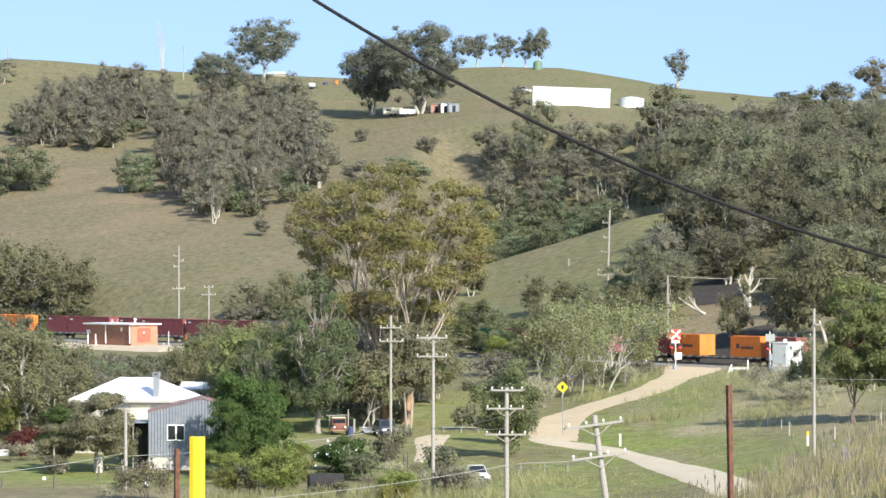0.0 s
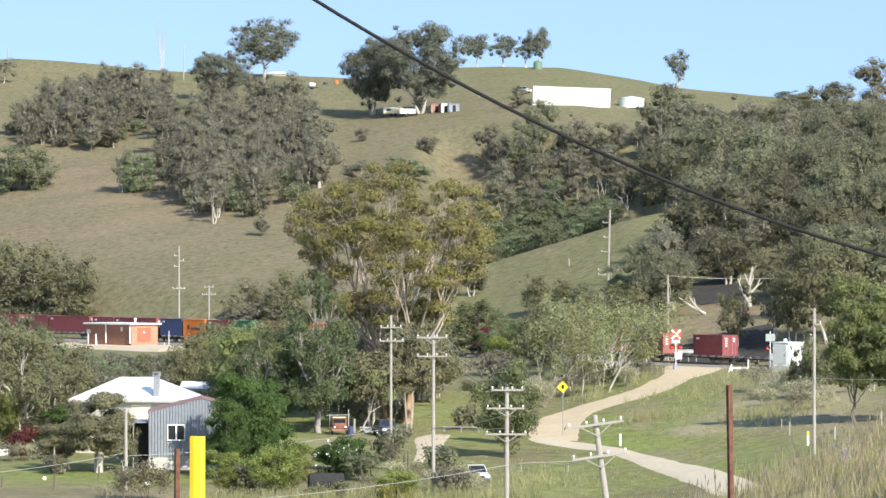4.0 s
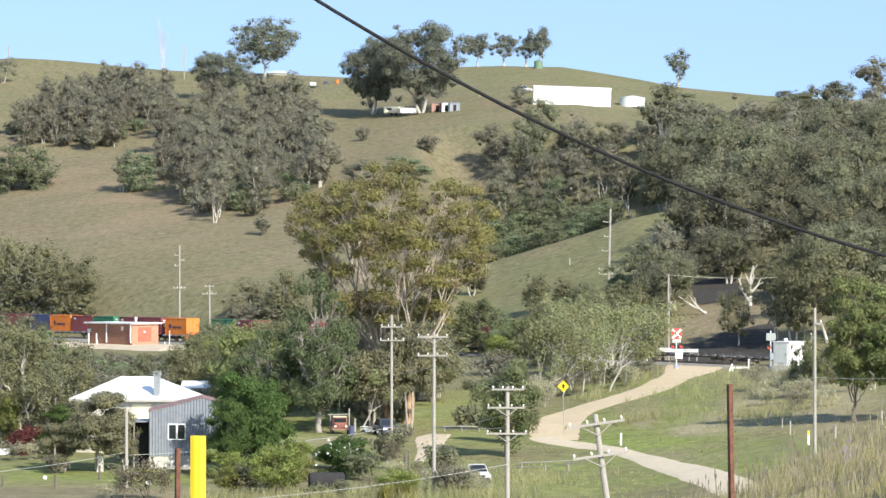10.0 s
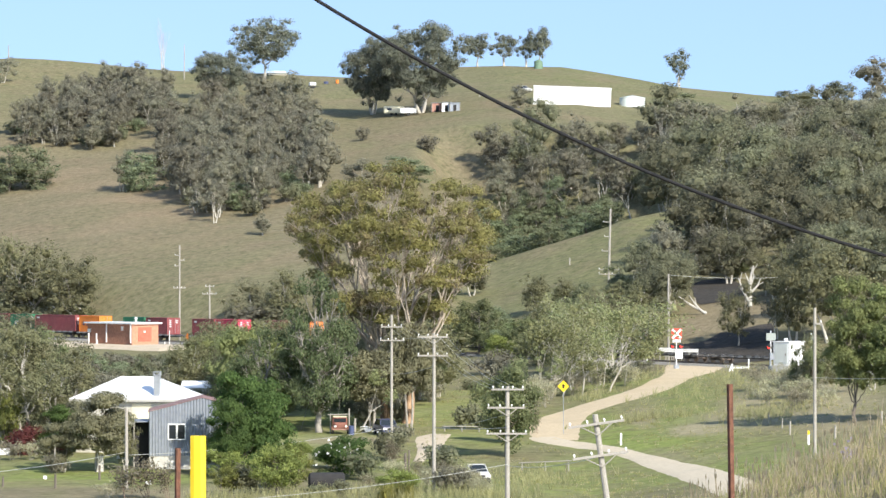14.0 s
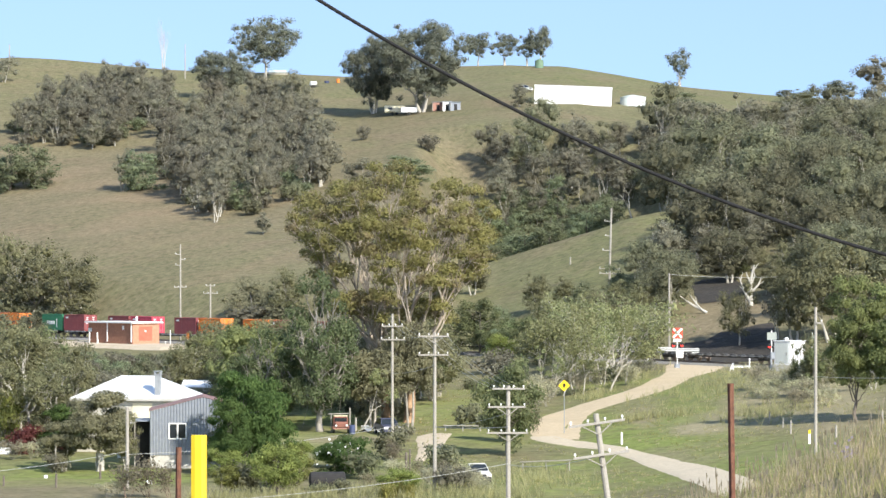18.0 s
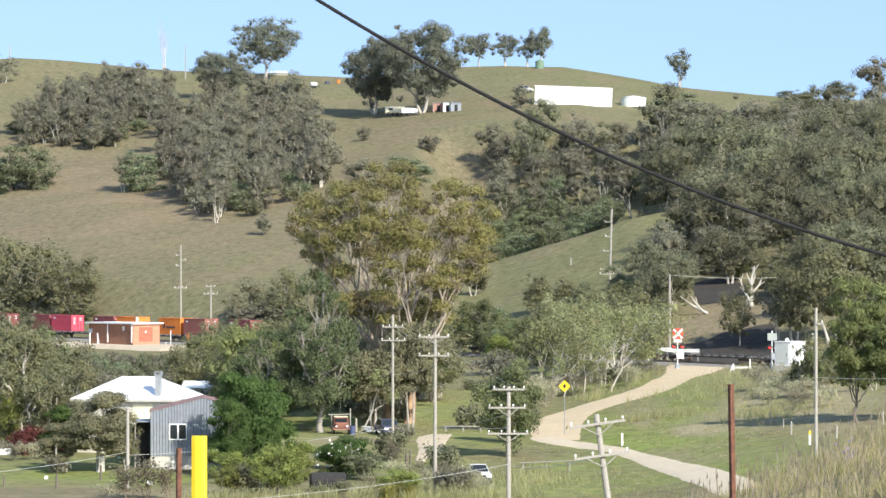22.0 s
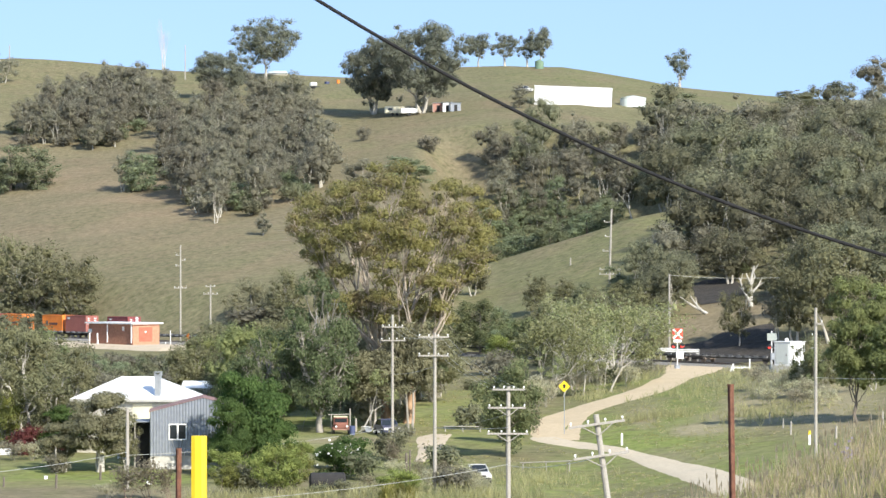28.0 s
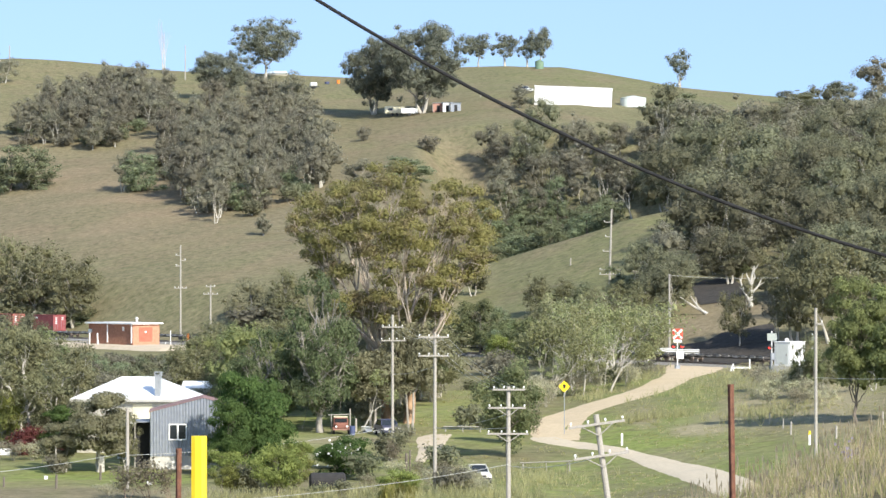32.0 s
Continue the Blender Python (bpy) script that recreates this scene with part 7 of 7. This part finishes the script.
def strap_clump(x, y, seed, size):
    """A clump of long arching strap leaves."""
    rng = random.Random(seed)
    root = empty("strap_leaf_clump", x, y, ground_z(x, y) - 0.05, 0, "yellow-green clump of arching strap leaves on the slope", "plant", "strap-leaf clumps")
    verts, faces = [], []
    for _ in range(150):
        a, bend, ln = rng.uniform(0, 6.283), rng.uniform(0.25, 1.0), rng.uniform(1.1, 1.9) * size
        bx0, by0 = rng.gauss(0, 0.28) * size, rng.gauss(0, 0.28) * size
        c, d, w = math.cos(a), math.sin(a), 0.05 * size
        k = len(verts)
        for i in range(6):
            u = i / 5
            r, z = ln * bend * u * u * 0.75, ln * (u - 0.42 * bend * u ** 3)
            ww = w * (1 - u) ** 0.6 + 0.004
            verts += [(bx0 + c * r - d * ww, by0 + d * r + c * ww, z), (bx0 + c * r + d * ww, by0 + d * r - c * ww, z)]
        faces += [(k + 2 * i, k + 2 * i + 1, k + 2 * i + 3, k + 2 * i + 2) for i in range(5)]
    mesh_ob("leaves", verts, faces, M["leaf_strap"], root)


M["leaf_strap"] = leaf_mat("leaf_yellow_strap", (0.20, 0.205, 0.06), (0.30, 0.29, 0.10), (0.44, 0.40, 0.17), vary=0.2)
for q in ((-3.55, 266.0, 5, 1.0), (-2.7, 265.0, 6, 0.85), (-4.3, 264.5, 7, 0.8)):
    strap_clump(*q)
fence_post(-3.2, 296.5, 1.7, 0.13, True)
fence_post(-2.9, 297.2, 1.9, 0.09, True)


def back_shed():
    x, y = -26.24, 381.00
    root = empty("back_shed", x, y, ground_z(x, y) - 0.1, -8, "low shed with a white roof among the trees", "shed")
    part("wall", boxes((-1.8, 1.8, -1.3, 1.3, 0, 1.7)), M["wall_cream"], root)
    v = [(-2.1, -1.6, 1.6), (2.1, -1.6, 1.6), (2.1, 0, 2.3), (-2.1, 0, 2.3), (2.1, 1.6, 1.6), (-2.1, 1.6, 1.6)]
    v += [(a, b, c + 0.07) for a, b, c in v]
    f = [(0, 1, 2, 3), (3, 2, 4, 5), (6, 9, 8, 7), (9, 11, 10, 8), (0, 6, 7, 1), (5, 4, 10, 11), (1, 7, 8, 2), (2, 8, 10, 4), (0, 3, 9, 6), (3, 5, 11, 9)]
    mesh_ob("roof", v, f, M["white_metal"], root, "white sheet roof")
    part("gable", boxes((-1.7, 1.7, -0.5, 0.5, 1.7, 1.95)), M["wall_cream"], root)


back_shed()


def blue_roofed_shed():
    x, y = -65.6, 602.0
    g = ground_z(x, y)
    root = empty("tin_shed", x, y, g - 0.2, 10, "small shed with a blue metal roof beyond the railway", "shed")
    h = 4.5 - g
    part("wall", boxes((-1.35, 1.35, -1.2, 1.2, 0, h - 0.75)), M["wall_cream"], root)
    bm = bmesh.new()
    v = [bm.verts.new(c) for c in ((-1.6, -1.4, h - 0.8), (1.6, -1.4, h - 0.8), (1.6, 1.4, h - 0.8), (-1.6, 1.4, h - 0.8), (-0.6, 0, h + 0.2), (0.6, 0, h + 0.2))]
    for f in ((0, 1, 5, 4), (1, 2, 5), (2, 3, 4, 5), (3, 0, 4), (3, 2, 1, 0)):
        bm.faces.new([v[i] for i in f])
    part("roof", bm, M["roof_blue"], root, "blue painted metal roof")
    part("door", boxes((-0.4, 0.4, -1.25, -1.202, 0, 1.9)), M["dark"], root)
    x, y = -67.2, 603.0
    tank = empty("white_tank", x, y, ground_z(x, y) - 0.2, 0, "white water tank on a stand beside the shed", "tank")
    top = 5.0 - ground_z(x, y)
    part("stand", rods(*[((a, b, 0), (a * 0.9, b * 0.9, top - 1.0), 0.06) for a in (-0.4, 0.4) for b in (-0.4, 0.4)], n=6), M["wood_grey"], tank)
    part("body", rods(((0, 0, top - 1.0), (0, 0, top), 0.5), ((0, 0, top), (0, 0, top + 0.15), 0.52, 0.15), n=16), M["white"], tank)


M["roof_blue"] = mat("blue_grey_roof_sheet", (0.20, 0.26, 0.36), (0.27, 0.33, 0.43), 0.5, 0.5, bump=0.04, dirt=(0.25, 0.27, 0.31))
blue_roofed_shed()


# ---- hilltop ----
def water_tank(x, y, r, h, label, material):
    root = empty("water_tank", x, y, ground_z(x, y) - 0.2, 0, label, "tank")
    part("wall", rods(((0, 0, 0), (0, 0, h), r), n=28), material, root)
    part("roof", rods(((0, 0, h), (0, 0, h + 0.5), r * 1.03, 0.2), n=28), material, root)


M["tank_green"] = mat("green_tank", (0.12, 0.2, 0.13), (0.17, 0.26, 0.17), 0.5, 0.6, dirt=(0.1, 0.14, 0.1))
M["tank_pale"] = mat("pale_tank_sheet", (0.62, 0.68, 0.66), (0.72, 0.76, 0.74), 0.5, 0.5, bump=0.05, dirt=(0.5, 0.54, 0.52))
water_tank(42.74, 791.00, 2.9, 2.2, "low pale round water tank beside the long shed", M["tank_pale"])
water_tank(23.97, 879.50, 1.1, 2.0, "green water tank on the ridge", M["tank_green"])


def caravan():
    x, y = -11.0, 784.00
    root = empty("caravan", x, y, ground_z(x, y), 0, "cream caravan parked under the old gum", "caravan")
    part("body", boxes((-2.3, 2.3, -1, 1, 0.5, 2.1), bevel=0.2), M["cream"], root)
    part("window", boxes((-1.5, -0.5, -1.03, -0.99, 1.2, 1.7)), M["glass"], root)
    for k in (-0.5, 0.5):
        part("wheel", rods(((k, -0.95, 0.32), (k, -0.75, 0.32), 0.32), n=12), M["rubber"], root)
    x, y = -7.75, 779.50
    root = empty("farm_trailer", x, y, ground_z(x, y), 5, "pale stock trailer beside the caravan", "trailer")
    part("body", boxes((-1.8, 1.8, -0.9, 0.9, 0.6, 1.7), bevel=0.05), M["white"], root)
    part("wheel", rods(((0, -0.95, 0.35), (0, -0.7, 0.35), 0.35), n=12), M["rubber"], root)


caravan()


def hill_shack(x, y, w, h, m1, label):
    root = empty("tin_shack", x, y, ground_z(x, y) - 0.1, 4, label, "shack", "tin shacks on the hill")
    part("wall", boxes((-w / 2, w / 2, 0, 2.2, 0, h)), m1, root)
    part("roof", boxes((-w / 2 - 0.15, w / 2 + 0.15, -0.2, 2.4, h, h + 0.08)), M["zinc"], root)
    part("doorway", boxes((-0.35, 0.35, -0.04, 0.0, 0, 1.5)), M["dark"], root)
    for k in (-w / 2, w / 2):
        part("corner_post", boxes((k - 0.06, k + 0.06, -0.08, 0.04, 0, h)), M["wood_grey"], root)


hill_shack(-1.26, 779.00, 2.4, 2.0, M["tin_rust"], "small rusty tin shack on the grass")
hill_shack(0.75, 776.50, 2.0, 2.1, M["white"], "small whitewashed tin shack on the grass")
hill_shack(2.62, 775.00, 2.2, 1.9, M["zinc"], "small grey tin shack on the grass")


def water_cart(x, y, rz):
    root = empty("water_cart", x, y, ground_z(x, y), rz, "small pale water cart on the ridge paddock", "trailer")
    part("tank", rods(((-0.75, 0, 1.1), (0.75, 0, 1.1), 0.5), n=14), M["white"], root)
    part("chassis", boxes((-0.9, 1.5, -0.35, 0.35, 0.45, 0.6)), M["signal_black"], root)
    for s in (-1, 1):
        part("wheel", rods(((0, s * 0.55, 0.33), (0, s * 0.75, 0.33), 0.33), n=12), M["rubber"], root)


water_cart(-31.71, 851.00, 25)
bx, by = -28.93, 866.50
drum = empty("blue_trough", bx, by, ground_z(bx, by), 20, "blue plastic water trough on the ridge", "trough")
part("body", rods(((0, 0, 0), (0, 0, 0.5), 0.55, 0.6), n=20), PAINT["blue"], drum)
part("rim", rods(((0, 0, 0.5), (0, 0, 0.55), 0.64), n=20), PAINT["blue"], drum)
ox, oy = -26.2, 868.0
crate = empty("orange_drum", ox, oy, ground_z(ox, oy), 15, "orange plastic drum on the ridge paddock", "drum")
part("body", rods(((0, 0, 0), (0, 0, 0.85), 0.4), ((0, 0, 0.85), (0, 0, 0.9), 0.43), n=16), PAINT["orange"], crate)
part("lid", rods(((0, 0, 0.9), (0, 0, 0.96), 0.36), n=16), PAINT["orange"], crate)
rx, ry = -41.9, 884.0
ridge_house = empty("ridge_house", rx, ry, ground_z(rx, ry) - 0.9, 0, "low pale house behind the ridge line", "house")
part("wall", boxes((-2.4, 2.4, -1.6, 1.6, 0, 1.1)), M["wall_cream"], ridge_house)
rf = bmesh.new()
rv = [rf.verts.new(c) for c in ((-2.7, -1.9, 1.05), (2.7, -1.9, 1.05), (2.7, 1.9, 1.05), (-2.7, 1.9, 1.05), (-2.0, 0, 1.75), (2.0, 0, 1.75))]
for f in ((0, 1, 5, 4), (1, 2, 5), (2, 3, 4, 5), (3, 0, 4), (3, 2, 1, 0)):
    rf.faces.new([rv[i] for i in f])
part("roof", rf, M["tank_pale"], ridge_house, "pale sheet roof")
car(18.40, 803.50, 40, M["car_white"], "white car beside the long shed", "farm_car")


def mast(x, y, h):
    root = empty("radio_mast", x, y, ground_z(x, y) - 0.2, 0, "thin pale mast on the ridge", "mast")
    part("pole", rods(((0, 0, 0), (0, 0, h), 0.17, 0.1), n=6), M["wood_grey"], root)


mast(-64.08, 867.50, 8.8)
mast(-108.65, 876.00, 5.0)


# ---- yard clutter ----
def clutter(x, y, dims, material, label, name, rz=0):
    root = empty(name, x, y, ground_z(x, y) - 0.03, rz, label, name.split("_")[-1])
    w, d, h = dims
    part("body", boxes((-w / 2, w / 2, -d / 2, d / 2, 0, h), bevel=0.12 * min(dims)), material, root)


clutter(-39.38, 313.00, (1.4, 0.8, 0.6), M["white"], "white upturned bath in the yard", "white_bath")
clutter(-32.82, 289.00, (0.28, 0.25, 0.3), M["white"], "white bucket on the lawn", "white_bucket")
clutter(-23.66, 281.50, (0.45, 0.3, 0.3), M["white"], "white crate on the lawn", "white_crate")
clutter(-29.03, 297.00, (0.5, 0.5, 1.5), M["concrete"], "pale concrete stump in the yard", "concrete_stump")
tx, ty = -9.12, 274.50
tank = empty("black_tank", tx, ty, ground_z(tx, ty), 6, "black plastic tank lying among the bushes", "tank")
part("body", rods(((-1.3, 0, 0.72), (1.3, 0, 0.72), 0.7), ((-1.42, 0, 0.72), (-1.3, 0, 0.72), 0.5, 0.7), ((1.3, 0, 0.72), (1.42, 0, 0.72), 0.7, 0.5), n=20), M["dark"], tank)
part("cradle", boxes((-1.1, -0.9, -0.6, 0.6, -0.05, 0.2), (0.9, 1.1, -0.6, 0.6, -0.05, 0.2)), M["wood_grey"], tank)
clutter(-28.45, 309.50, (0.7, 0.5, 1.1), M["white"], "white gas bottle by the house", "gas_bottle")


# ---- grass ----
def grass_field(name, places, rng, h0, h1, blades, width, material, label):
    """Many bent blades in tufts, one mesh."""
    vs, n = [], 0
    for x, y in places:
        z = ground_z(x, y) - 0.02
        for _ in range(blades):
            a, b = rng.uniform(0, 6.28), rng.uniform(0, 6.28)
            h = rng.uniform(h0, h1)
            ox, oy = x + rng.gauss(0, 0.12), y + rng.gauss(0, 0.12)
            k = rng.uniform(0.08, 0.75)
            lx, ly = math.cos(a) * h * k, math.sin(a) * h * k
            wx, wy = math.cos(b) * width, math.sin(b) * width
            vs += [(ox - wx, oy - wy, z), (ox + wx, oy + wy, z), (ox + lx + wx * 0.35, oy + ly + wy * 0.35, z + h), (ox + lx - wx * 0.35, oy + ly - wy * 0.35, z + h)]
            n += 1
    ob = new(name, mesh_fast(name, np.array(vs), np.arange(n * 4).reshape(n, 4), material))
    return tagged(ob, label, "grass", kind="stuff")


M["straw"] = leaf_mat("dry_grass_stalks", (0.44, 0.37, 0.225), (0.56, 0.48, 0.315), (0.70, 0.61, 0.44), 0.6)
M["grass_green"] = leaf_mat("green_grass_blades", (0.27, 0.29, 0.11), (0.36, 0.37, 0.15), (0.46, 0.45, 0.21), 0.6)
M["verge"] = leaf_mat("pale_verge_grass", (0.26, 0.255, 0.13), (0.34, 0.325, 0.18), (0.42, 0.395, 0.235), 0.55)
grng = random.Random(5)
near = []
while len(near) < 7000:
    y = grng.uniform(26, 74)
    x = grng.uniform(-0.5, 0.15 * y + 0.5)
    if noise.noise((x * 0.9, y * 0.35, 6.0)) > -0.12:
        near.append((x, y))
grass_field("dry_grass", near[:3000], grng, 0.12, 0.46, 5, 0.0042, M["straw"], "tall dry grass stalks on the bank")
grass_field("green_grass", near[3000:], grng, 0.1, 0.32, 6, 0.006, M["grass_green"], "green blades among the dry grass on the bank")
mid = []
while len(mid) < 5000:
    y = grng.uniform(215, 430)
    x = grng.uniform(-0.01 * y, 0.135 * y)
    if off_track(x, y)[1] < -8 and noise.noise((x * 0.12, y * 0.05, 2.0)) > -0.15:
        mid.append((x, y))
ROAD_LINE = [(33.0, 446.0, 0), (31.4, 436.6, 0), (29.3, 418.0, 0), (26.6, 401.8, 0), (22.8, 384.0, 0), (19.4, 375.2, 0), (16.1, 367.7, 0), (13.3, 360.5, 0), (11.2, 345.0, 0), (10.5, 327.0, 0), (12.6, 322.0, 0), (15.9, 310.3, 0), (17.7, 301.0, 0), (20.0, 283.0, 0), (21.7, 252.0, 0)]


def near_road(x, y):
    for (x0, y0, _), (x1, y1, _) in zip(ROAD_LINE, ROAD_LINE[1:]):
        dx, dy = x1 - x0, y1 - y0
        k = min(max(((x - x0) * dx + (y - y0) * dy) / (dx * dx + dy * dy), 0), 1)
        if (x - x0 - k * dx) ** 2 + (y - y0 - k * dy) ** 2 < 8:
            return True
    return False


mid = [p for p in mid if not near_road(*p)]
grass_field("green_grass", mid[:2800], grng, 0.07, 0.26, 6, 0.022, M["grass_green"], "tufts of green grass in the paddock")
grass_field("dry_grass", mid[2600:4200], grng, 0.06, 0.2, 6, 0.016, M["straw"], "tufts of dry grass in the paddock")
heads = []
for x, y in near[:1500]:
    h = grng.uniform(0.3, 0.62)
    heads.append((x + grng.gauss(0, 0.1), y, ground_z(x, y) + h, grng.uniform(-0.12, 0.12)))
hv = []
for x, y, z, k in heads:
    g = ground_z(x, y)
    hv += [(x - 0.003, y, g), (x + 0.003, y, g), (x + k + 0.003, y, z), (x + k - 0.003, y, z)]
    hv += [(x + k - 0.004, y, z - 0.01), (x + k + 0.012, y - 0.01, z + 0.05), (x + k * 1.2, y, z + 0.14), (x + k - 0.012, y + 0.01, z + 0.05)]
seeds = new("seeding_grass", mesh_fast("seeding_grass", np.array(hv), np.arange(len(hv)).reshape(-1, 4), M["straw"]))
tagged(seeds, "grass stalks with feathery seed heads on the bank", "grass", kind="stuff")
flowers = []
while len(flowers) < 130:
    y = grng.uniform(56, 61)
    x = (0.1145 + grng.gauss(0, 0.0022)) * y
    z = ground_z(x, y) + grng.uniform(0.12, 0.42)
    a, r = grng.uniform(0, 6.28), grng.uniform(0.012, 0.03)
    flowers += [(x + r * math.cos(a + k * 1.571), y + r * 0.5 * math.sin(a + k * 1.571), z + r * math.sin(a + k * 1.571)) for k in range(4)]
M["petal"] = leaf_mat("purple_petals", (0.30, 0.25, 0.34), (0.37, 0.31, 0.41), (0.44, 0.38, 0.48), 0.5)
heads = new("purple_flowers", mesh_fast("purple_flowers", np.array(flowers), np.arange(len(flowers)).reshape(-1, 4), M["petal"]))
tagged(heads, "small purple flowers among the bank grass", "flowers", kind="stuff")
verge = []
for cx, cy, ex, ey, n in ((37.20, 377.50, 46.73, 435.00, 260), (37.99, 427.50, 40.97, 441.00, 120), (22.60, 405.00, 26.30, 428.00, 150), (16.74, 376.00, 18.95, 384.00, 120), (27.92, 371.50, 34.17, 388.00, 160), (20.16, 341.50, 24.26, 345.00, 140), (30.08, 329.50, 34.57, 337.00, 200), (-4.0, 268.0, 2.5, 273.0, 200), (3.5, 266.0, 8.0, 271.0, 140), (-11.0, 265.0, -6.0, 268.0, 90), (7.0, 287.0, 10.5, 296.0, 150), (-15.5, 264.0, -12.0, 266.0, 60)):
    for _ in range(n):
        verge.append((cx + grng.gauss(0, 0.6) * abs(ex - cx), cy + grng.gauss(0, 0.6) * abs(ey - cy)))
verge = [p for p in verge if not near_road(*p) and off_track(*p)[1] < -4]
grass_field("tall_grass", verge, grng, 0.3, 1.0, 7, 0.022, M["verge"], "tall pale grass along the road verge")

motions()
